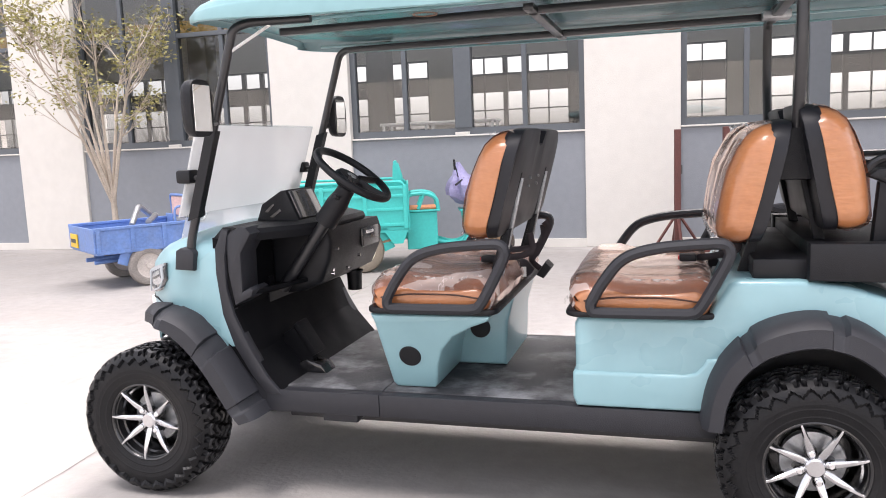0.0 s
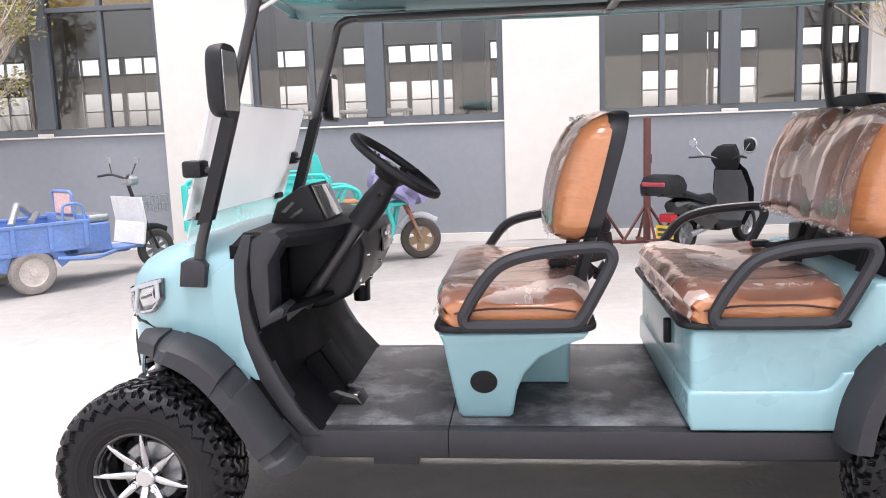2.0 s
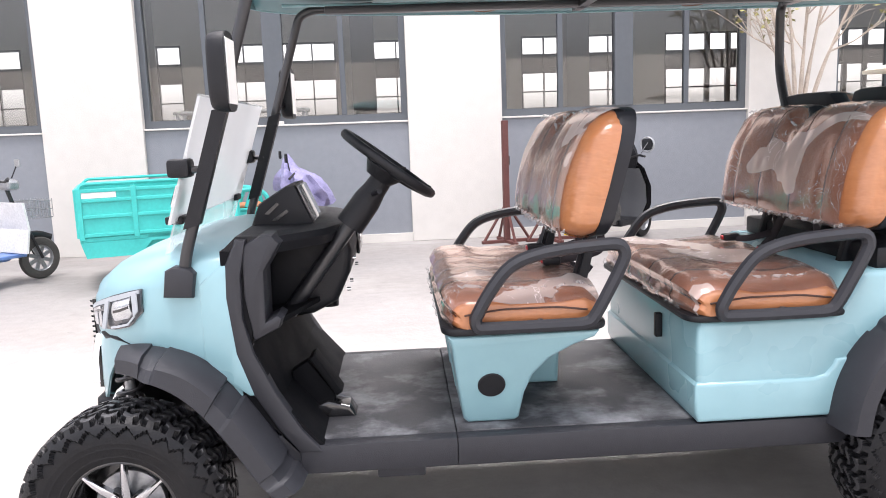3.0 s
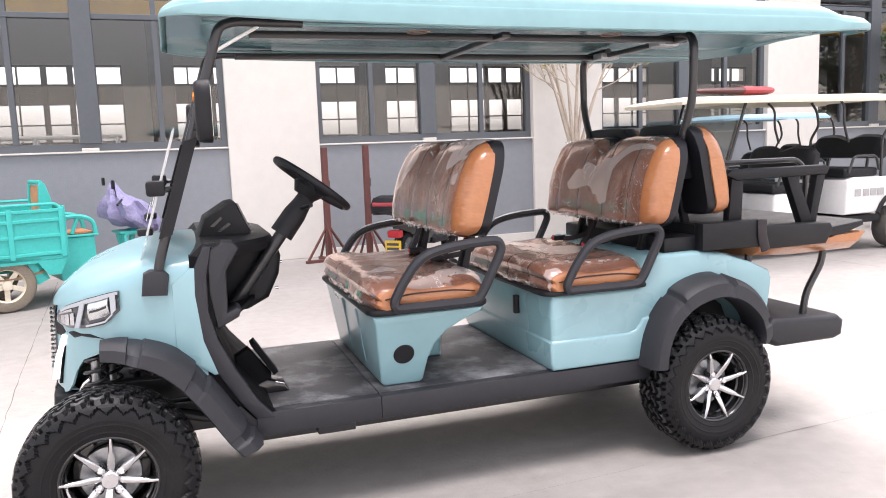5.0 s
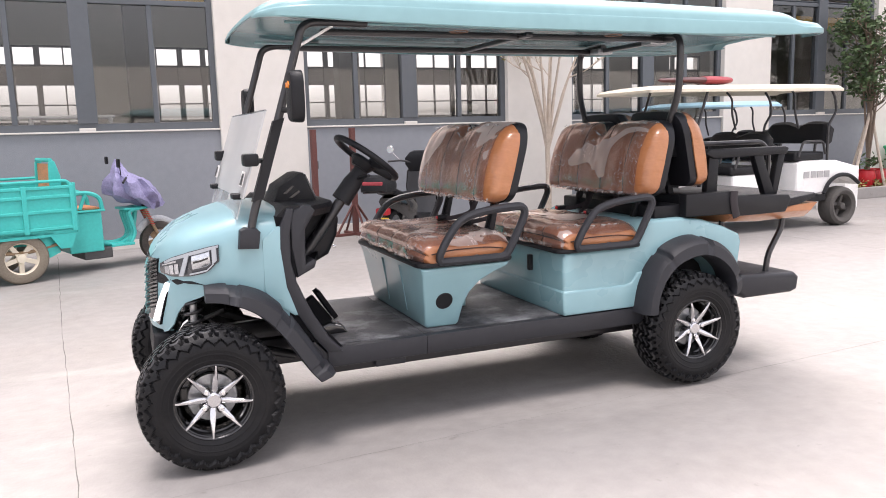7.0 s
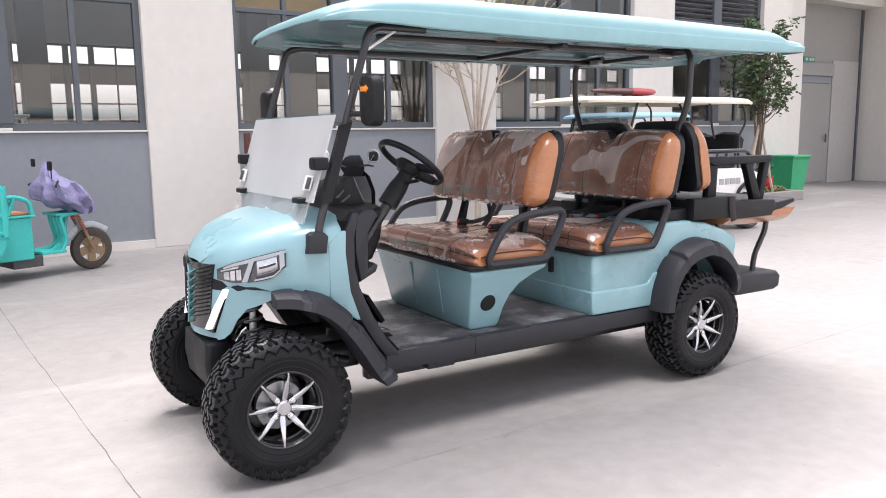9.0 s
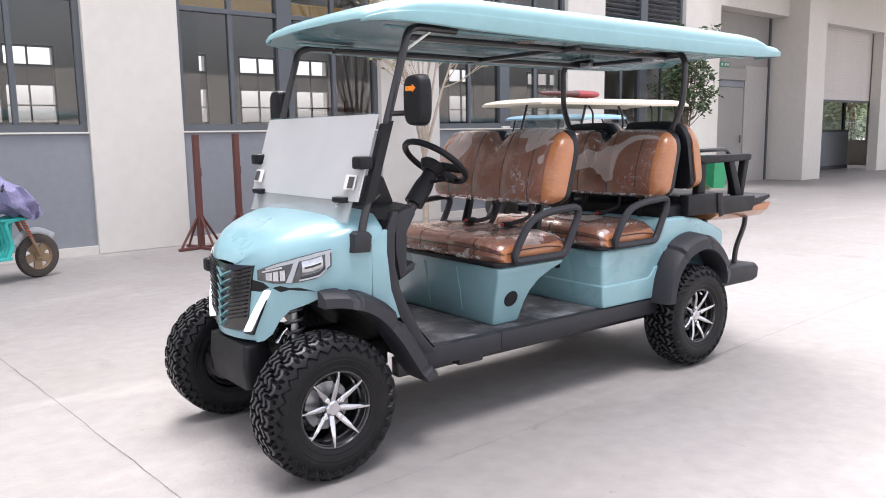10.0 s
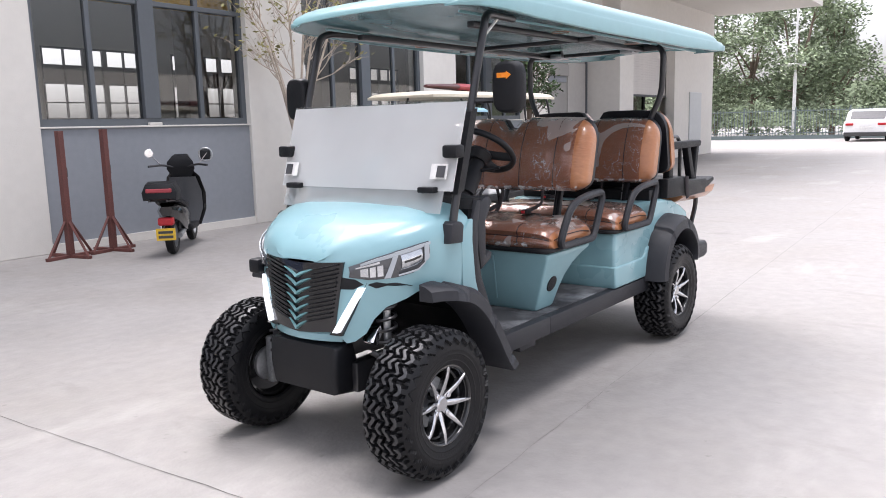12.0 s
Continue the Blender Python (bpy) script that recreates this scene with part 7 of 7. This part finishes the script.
# -- two steel posts on feet --
def stand(x, y, turn, height):
    s = thing("steel_stand", pose(x, y, 0, 0, 0, turn), "oxide-red square steel post on a braced cross foot", "stand", group="steel posts by the wall")
    part("post", box(-0.032, 0.032, -0.032, 0.032, 0.0, height, 0.004), RUST_RED, s)
    part("clip", box(0.032, 0.05, -0.02, 0.02, height * 0.64, height * 0.64 + 0.10, 0.004), DARK_MARK, s)
    for k in range(4):
        a = pose(0, 0, 0, 0, 0, 90 * k)
        foot = part("foot", box(0.03, 0.30, -0.025, 0.025, 0.0, 0.035, 0.004), RUST_RED, s, m=a)
        part("brace", tube([(0.27, 0, 0.03), (0.03, 0, 0.40)], 0.016, 4), RUST_RED, s, m=a)
    return s


stand(0.10, 9.18, 12, 1.37)
stand(0.61, 9.20, 12, 1.38)


# -- other carts --


def other_cart(x, y, turn, scale, length, roof_mat, body_mat, label, beacon, roof_from=0.0, roof_to=None):
    c = thing("golf_cart", pose(x, y, 0, 0, 0, turn), label, "golf cart")
    L = length
    for wx in (0.30, L - 0.30):
        for wy in (0.10, 1.05):
            wheel_parts(c, wx, wy, 0.245, 0.22, GREY_TYRE, GREY_TYRE, 4)
    part("floor_pan", box(0.45, L - 0.55, 0.06, 1.09, 0.32, 0.40, 0.01), BLACK_PLASTIC, c)
    hull = [(L, 0.62), (L - 0.08, 0.74), (L - 0.42, 0.82), (L - 0.95, 0.83), (L - 1.08, 0.80), (L - 1.10, 0.42), (L - 0.62, 0.42), (L - 0.58, 0.52), (L - 0.45, 0.60), (L - 0.30, 0.62), (L - 0.12, 0.56), (L - 0.02, 0.50)]
    part("rear_body", prism(hull, 0.03, 1.12, 0.03, 3), body_mat, c, "", True)
    nose = [(0.0, 0.55), (0.02, 0.75), (0.20, 0.92), (0.48, 0.98), (0.56, 0.95), (0.60, 0.60), (0.52, 0.42), (0.47, 0.55), (0.35, 0.62), (0.15, 0.60), (0.06, 0.50)]
    part("front_cowl", prism(nose, 0.08, 1.07, 0.04, 3), body_mat, c, "", True)
    part("seat_box", box(1.15, 1.62, 0.08, 1.07, 0.40, 0.70, 0.03), body_mat, c)
    for sx in (1.12, L - 1.08):
        part("seat_cushion", box(sx, sx + 0.5, 0.08, 1.07, 0.83 if sx > 1.5 else 0.70, 0.93 if sx > 1.5 else 0.80, 0.03, 3), BLACK_PLASTIC, c, "black seat cushion", True)
        z = 1.0 if sx > 1.5 else 0.90
        lobes = []
        for k in range(17):
            u = -1 + k / 8
            e = max(0.0, 1 - abs(u) ** 6) ** 0.5
            hz = 0.30 - 0.05 * math.exp(-(u / 0.2) ** 2) - 0.08 * (1 - e)
            th = 0.03 + 0.045 * e
            lobes.append([(sx + 0.57 + 0.2 * h - d, 0.575 + u * 0.495, z + h) for h, d in ((0.02, 0.0), (0.03, th * 0.8), (hz * 0.5, th), (hz * 0.9, th * 0.7), (hz, 0.0), (hz * 0.9, -0.035), (hz * 0.2, -0.035))])
        part("backrest", loft(lobes), BLACK_PLASTIC, c, "black padded backrest", True)
        for py in (0.3, 0.85):
            part("seat_post", tube([(sx + 0.56, py, 0.80), (sx + 0.60, py, z + 0.1)], 0.018, 6), BLACK_STEEL, c)
        for py in (0.07, 1.08):
            part("armrest", tube([(sx + 0.05, py, z - 0.12), (sx + 0.12, py, z + 0.06), (sx + 0.45, py, z + 0.06), (sx + 0.5, py, z - 0.1)], 0.015, 6, 0.05), BLACK_STEEL, c, smooth=True)
    roof_z = 1.685
    rows = []
    r0, r1 = roof_from, roof_to or L
    for rx, dz, w in ((r0 - 0.05, 0.0, 0.50), (r0, 0.03, 0.56), (r0 + 0.15, 0.055, 0.60), (r1 - 0.75, 0.07, 0.60), (r1 - 0.40, 0.055, 0.58), (r1 - 0.33, 0.02, 0.52)):
        rows.append([(rx, 0.575 + u * w, roof_z + dz * (1 - 0.75 * (abs(u) > 0.97) - 0.2 * (abs(u) > 0.85))) for u in (-1, -0.98, -0.86, -0.5, 0, 0.5, 0.86, 0.98, 1)])
    part("roof", surface(rows, 0.03), roof_mat, c, "", True)
    for py in (0.07, 1.08):
        part("front_post", tube([(0.48, py, 0.92), (0.75, py, 1.70)], 0.016, 8), BLACK_STEEL, c, smooth=True)
        part("rear_post", tube([(L - 0.55, py, 0.82), (L - 0.55, py, 1.25), (L - 0.42, py, 1.42), (L - 0.46, py, 1.60), (L - 0.55, py, 1.70)], 0.016, 8, 0.06), BLACK_STEEL, c, smooth=True)
        part("rear_post", tube([(L - 1.05, py, 1.22), (L - 1.12, py, 1.42), (L - 1.12, py, 1.62), (L - 1.22, py, 1.70)], 0.014, 8, 0.06), BLACK_STEEL, c, smooth=True)
    part("windscreen", prism([(0.52, 0.98), (0.527, 0.98), (0.757, 1.66), (0.75, 1.66)], 0.09, 1.06), sheet_glass("cart_screen", (0.8, 0.82, 0.82), 0.1), c)
    part("flare", tube([(L - 0.64, 0.02, 0.42), (L - 0.56, 0.02, 0.56), (L - 0.40, 0.02, 0.64), (L - 0.2, 0.02, 0.63), (L - 0.03, 0.02, 0.52)], 0.025, 8, 0.08), BLACK_PLASTIC, c, smooth=True)
    if beacon:
        def pill(xs):
            return loft([[(bx - 0.50, 0.58 + w * math.cos(q), roof_z + 0.135 + h * math.sin(q)) for q in [math.tau * k / 12 for k in range(12)]] for bx, w, h in xs])

        b = part("beacon_bar", pill(((0.98, 0.03, 0.01), (1.02, 0.07, 0.025), (1.3, 0.10, 0.035), (1.60, 0.10, 0.042))), DARK_RED, c, "dark red warning light bar", True)
        part("beacon_lens", pill(((1.60, 0.105, 0.046), (1.75, 0.11, 0.050), (1.95, 0.10, 0.046), (2.03, 0.07, 0.035), (2.06, 0.03, 0.015))), DULL_RED, b, "", True)
        part("beacon_foot", box(1.22, 1.32, 0.53, 0.63, roof_z + 0.05, roof_z + 0.10), BLACK_STEEL, b)
        for bx in (0, 0.12, 0.23, 0.34):
            part("side_mark", box(L - 0.98 + bx, L - 0.89 + bx, 0.022, 0.028, 0.62, 0.70), GREY_MARK, c)
    return c


other_cart(3.25, 6.44, 1.5, 1, 3.20, CREAM, WHITE_BODY, "white golf cart with black seats and a cream roof", True)
other_cart(4.55, 8.05, 2, 1, 2.95, PALE_BLUE, PALE_BLUE, "pale blue golf cart with a light blue roof", False, 0.55, 2.75).scale = (0.92, 0.92, 0.92)


# -- trees --
def leaf_quads(bm, centre, spread, count, size, rng):
    for _ in range(count):
        p = Vector(centre) + Vector((rng.gauss(0, spread), rng.gauss(0, spread), rng.gauss(0, spread * 0.7)))
        a = Vector((rng.uniform(-1, 1), rng.uniform(-1, 1), rng.uniform(-0.6, 0.6))).normalized()
        b = a.cross(Vector((rng.uniform(-1, 1), rng.uniform(-1, 1), rng.uniform(-1, 1)))).normalized()
        s = size * rng.uniform(0.6, 1.3)
        vs = [bm.verts.new(p + a * s), bm.verts.new(p + b * s * 0.42), bm.verts.new(p - a * s), bm.verts.new(p - b * s * 0.42)]
        bm.faces.new(vs)


def slim_tree(x, y, seed, fork, height, spread, stems, leaves, size, bark, leaf, label, trunk_r=0.05, start=0.0, twigs=2, reach=1.0):
    rng = random.Random(seed)
    t = thing("tree", pose(x, y, start), label, "tree")
    bm = tube([(0, 0, 0), (0.01, 0.0, fork * 0.5), (0, 0.01, fork)], trunk_r, 8, 0.1, taper=trunk_r * 0.75)
    tips = []
    for k in range(stems):
        a = math.tau * k / stems + rng.uniform(-0.3, 0.3)
        out = spread * rng.uniform(0.35, 1.0)
        p0 = Vector((0, 0, fork * rng.uniform(0.85, 1.0)))
        p1 = Vector((math.cos(a) * out * 0.25, math.sin(a) * out * 0.25, fork + (height - fork) * 0.3))
        p2 = Vector((math.cos(a) * out * 0.55, math.sin(a) * out * 0.55, fork + (height - fork) * 0.62))
        p3 = Vector((math.cos(a) * out, math.sin(a) * out, fork + (height - fork) * rng.uniform(0.8, 1.0)))
        add_tube(bm, [p0, p1, p2, p3], trunk_r * 0.55, 6, 0.15, taper=0.005)
        for _ in range(7):
            q = p1.lerp(p2, rng.random()) if rng.random() < 0.5 else p2.lerp(p3, rng.random())
            d = Vector((math.cos(a + rng.uniform(-1.3, 1.3)), math.sin(a + rng.uniform(-1.3, 1.3)), rng.uniform(0.5, 1.5))).normalized()
            ln = rng.uniform(0.25, 0.6) * (height - fork) * 0.5 * reach
            mid, tip = q + d * ln * 0.5 + Vector((0, 0, -0.02)), q + d * ln + Vector((0, 0, 0.06))
            add_tube(bm, [q, mid, tip], 0.010, 4, 0.05, taper=0.003)
            tips.append(tip)
            for _ in range(3):
                d2 = (d + Vector((rng.uniform(-0.8, 0.8), rng.uniform(-0.8, 0.8), rng.uniform(-0.1, 0.6)))).normalized()
                tip2 = mid.lerp(tip, rng.random()) + d2 * ln * rng.uniform(0.3, 0.7)
                add_tube(bm, [mid, tip2], 0.005, 4, 0.0, taper=0.002)
                tips.append(tip2)
                for _ in range(twigs):
                    q3 = mid.lerp(tip2, rng.uniform(0.3, 1.0))
                    d3 = (d2 + Vector((rng.uniform(-1, 1), rng.uniform(-1, 1), rng.uniform(-0.5, 0.5)))).normalized()
                    tip3 = q3 + d3 * ln * rng.uniform(0.2, 0.5)
                    add_tube(bm, [q3, q3.lerp(tip3, 0.5) + Vector((0, 0, 0.015)), tip3], 0.003, 3, 0.0, taper=0.0015)
                    tips.append(tip3)
    part("trunk", bm, bark, t, smooth=True)
    bm = bmesh.new()
    for p in tips:
        if p.z > fork + (height - fork) * 0.35:
            leaf_quads(bm, p, 0.06, max(1, round(leaves * (0.3 + 1.2 * (p.z - fork) / (height - fork)))), size, rng)
    crown = part("crown", bm, leaf, t)
    crown["kind"] = "stuff"
    return t


slim_tree(-7.15, 8.85, 3, 0.75, 3.15, 1.20, 8, 5, 0.034, BARK, LEAF_YELLOW, "slender pale-barked tree with yellow-green leaves on top")
slim_tree(3.37, 9.02, 8, 1.15, 3.5, 1.05, 8, 1.4, 0.04, BARK, LEAF_YELLOW, "nearly bare pale-barked tree with sparse leaves by a pier")
slim_tree(9.90, 9.25, 15, 0.45, 3.0, 0.36, 9, 5, 0.05, DARK_BARK, LEAF_GREEN, "dark green staked tree in a planter", 0.045, 0.15, reach=0.62)
stake = thing("tree_stake", pose(9.90, 9.25, 0.1), "grey wooden stakes propping a planted tree", "stake")
for dx, dy in ((-0.55, -0.15), (0.14, -0.25), (-0.2, 0.25)):
    part("pole", tube([(dx, dy, 0.0), (0.02 * dx, 0.02 * dy, 1.35)], 0.025, 6), BARK, stake)

# planter with kerb
planter = thing("planter", pose(10.3, 9.5, 0, 0, 0, 1.7), "low kerbed planting bed with brown soil", "planter")
for a in ((-1.6, 0.30, -0.75, -0.63), (-1.6, 0.30, 0.05, 0.13), (-1.6, -1.48, -0.63, 0.05), (0.18, 0.30, -0.63, 0.05)):
    part("kerb", box(*a, 0, 0.18, 0.01), CONCRETE, planter)
part("soil", box(-1.48, 0.18, -0.63, 0.05, 0, 0.14), SOIL, planter)
rng = random.Random(4)
bm = bmesh.new()
for _ in range(26):
    leaf_quads(bm, (rng.uniform(-1.4, 0.1), rng.uniform(-0.55, 0.0), 0.20), 0.06, 10, 0.05, rng)
part("ground_cover", bm, LEAF_YELLOW, planter)["kind"] = "stuff"
for x, y in ((9.25, 9.40), (9.57, 9.45)):
    pot = thing("plant_pot", pose(x + 0.6, y - 0.15, 0.14), "round red glazed plant pot with green leaves", "pot", group="red pots")
    part("pot", lathe([(0, 0), (0.12, 0), (0.17, 0.18), (0.15, 0.28), (0.17, 0.30), (0.14, 0.30), (0.13, 0.27), (0, 0.27)], axis="z", steps=24), RED, pot, smooth=True)
    bm = bmesh.new()
    leaf_quads(bm, (0, 0, 0.42), 0.08, 50, 0.05, rng)
    part("foliage", bm, LEAF_GREEN, pot)
bin_ = thing("waste_bin", pose(11.32, 9.58, 0), "green plastic wheeled waste bin", "bin")
part("body", loft([[(-w, -w, z), (w, -w, z), (w, w, z), (-w, w, z)] for w, z in ((0.20, 0.08), (0.26, 0.72), (0.28, 0.76))]), GREEN_BIN, bin_)
part("lid", box(-0.29, 0.29, -0.30, 0.29, 0.76, 0.81, 0.015), GREEN_BIN, bin_)
for dx in (-0.18, 0.18):
    part("wheel", add_disc(bmesh.new(), (dx, 0.16, 0.09), 0.09, 0.04, "x", 20, 0.005), RUBBER, bin_, smooth=True)
carton = thing("cardboard_box", pose(7.75, 8.0, 0, 0, 0, 20), "white cardboard carton standing on the concrete", "box")
part("carton", box(-0.25, 0.25, -0.2, 0.2, 0, 0.62, 0.006), STICKER, carton)
part("flap", box(-0.25, 0.25, -0.20, -0.01, 0.621, 0.625), STICKER, carton)

# -- the far side: fence, road trees, lamp, car --
FENCE_GREY = material("fence_grey", (0.16, 0.20, 0.20), 0.5)
fence = thing("fence", pose(47.5, 6, 0, 0, 0, 10), "grey-green steel bar fence on a low kerb", "fence")
part("kerb", box(-0.12, 0.12, -28, 40, 0, 0.22), FENCE_GREY, fence)
for z in (0.35, 1.65):
    part("rail", box(-0.02, 0.02, -28, 40, z, z + 0.05), FENCE_GREY, fence)
bm = bmesh.new()
for k in range(400):
    add_box(bm, -0.015, 0.015, -28 + k * 0.17 - 0.014, -28 + k * 0.17 + 0.014, 0.22, 1.80)
part("fence_bar", bm, FENCE_GREY, fence)["kind"] = "stuff"
for k in range(24):
    part("post", box(-0.04, 0.04, -28 + k * 2.9 - 0.04, -28 + k * 2.9 + 0.04, 0.22, 1.9), FENCE_GREY, fence)


def road_tree(x, y, seed, height, radius):
    rng = random.Random(seed)
    t = thing("tree", pose(x, y, 0), "tall leafy street tree behind the fence", "tree", group="street trees")
    bm = tube([(0, 0, 0), (0.1, 0, height * 0.25), (0, 0.1, height * 0.5)], 0.22, 8, 0.5, taper=0.12)
    blobs = []
    for k in range(16):
        a, r = rng.uniform(0, math.tau), radius * math.sqrt(rng.random())
        z = height * rng.uniform(0.22, 0.95)
        r *= 1.0 if z < height * 0.7 else 0.7
        p = Vector((math.cos(a) * r, math.sin(a) * r, z))
        blobs.append(p)
        add_tube(bm, [(0, 0, height * rng.uniform(0.2, 0.45)), p * 0.6 + Vector((0, 0, z * 0.35)), p], 0.07, 5, 0.4, taper=0.02)
    part("trunk", bm, DARK_BARK, t, smooth=True)
    bm = bmesh.new()
    for p in blobs:
        for _ in range(5):
            q = p + Vector((rng.gauss(0, 0.6), rng.gauss(0, 0.6), rng.gauss(0, 0.45)))
            leaf_quads(bm, q, 0.44, 75, 0.16, rng)
    part("crown", bm, LEAF_HAZED, t)["kind"] = "stuff"


for i, (x, y, h, r) in enumerate(((52, 21, 9.5, 3.0), (54, 17.5, 10.5, 3.2), (52.5, 14.2, 10, 2.9), (56, 12.6, 9.0, 2.6), (60, 22, 11, 3.4), (58, 8.5, 4.4, 2.4), (62, 5.0, 5.5, 3.0), (66, 15.6, 7, 3.0), (51, 25, 9, 3), (70, -2, 7, 3.5))):
    road_tree(x, y, 40 + i, h, r)
rng = random.Random(77)
bm = bmesh.new()
for k in range(150):
    leaf_quads(bm, (50.5 + rng.uniform(-1, 2.2), -20 + k * 0.36, rng.uniform(0.2, 2.2)), 0.5, 110, 0.15, rng)
hedge = tagged(part("hedge", bm, LEAF_HAZED), "dense green undergrowth behind the fence", "hedge", kind="stuff")
lamp = thing("street_lamp", pose(50.0, 13.7, 0), "pale grey street lamp post among the trees", "street lamp")
part("pole", tube([(0, 0, 0), (0, 0, 4), (0, 0, 9)], 0.11, 10, 0.1, taper=0.06), STICKER, lamp, smooth=True)
part("arm", tube([(0, 0, 8.4), (-0.6, 0.4, 8.9), (-1.2, 0.8, 9.0)], 0.05, 8, 0.3), STICKER, lamp, smooth=True)
part("lamp_head", box(-1.7, -1.1, 0.65, 0.95, 8.92, 9.05, 0.03), STICKER, lamp)
part("banner_arm", tube([(0, -0.6, 4.6), (0, 0.6, 4.6)], 0.12, 8), STICKER, lamp, smooth=True)

car = thing("car", pose(42.6, 8.0, 0, 0, 0, 1), "white saloon car parked on the far side of the yard", "car")
car.scale = (1.12, 1.12, 1.12)
prof = [(-2.2, 0.30), (-2.22, 0.55), (-2.15, 0.92), (-1.7, 0.98), (-1.15, 1.36), (-0.4, 1.46), (0.3, 1.40), (1.0, 1.0), (1.9, 0.86), (2.2, 0.66), (2.25, 0.40), (2.15, 0.25), (1.75, 0.25), (1.65, 0.50), (1.40, 0.62), (1.15, 0.50), (1.05, 0.22), (-1.05, 0.22), (-1.15, 0.50), (-1.40, 0.62), (-1.65, 0.50), (-1.75, 0.25)]
part("body", prism(prof, -0.90, 0.90, 0.10, 3), WHITE_BODY, car, smooth=True)
part("rear_window", prism([(-1.66, 1.0), (-1.18, 1.345), (-1.21, 1.36), (-1.69, 1.01)], -0.70, 0.70), GLOSS_BLACK, car)
part("windscreen", prism([(0.40, 1.37), (1.0, 1.03), (1.03, 1.05), (0.43, 1.39)], -0.70, 0.70), GLOSS_BLACK, car)
for y in (-0.905, 0.895):
    part("side_window", prism([(-1.35, 1.0), (-1.0, 1.32), (-0.3, 1.38), (0.25, 1.32), (0.75, 1.0)], y, y + 0.01), GLOSS_BLACK, car)
    part("tail_lamp", box(-2.235, -2.13, y * 0.72 - 0.16, y * 0.72 + 0.16, 0.72, 0.82, 0.02), RED, car)
part("rear_bumper", box(-2.26, -2.1, -0.86, 0.86, 0.24, 0.42, 0.03), DARK_MARK, car)
part("number_plate", box(-2.245, -2.225, -0.24, 0.24, 0.58, 0.70), STICKER, car)
for x in (-1.40, 1.40):
    for y in (-0.82, 0.82):
        wheel_parts(car, x, y, 0.33, 0.2, GREY_STEEL, RUBBER, 5)
hills = tagged(part("backdrop", box(118, 120, -110, 130, 0, 6), LEAF_HAZED), "distant belt of hazy trees", "backdrop", kind="structure")
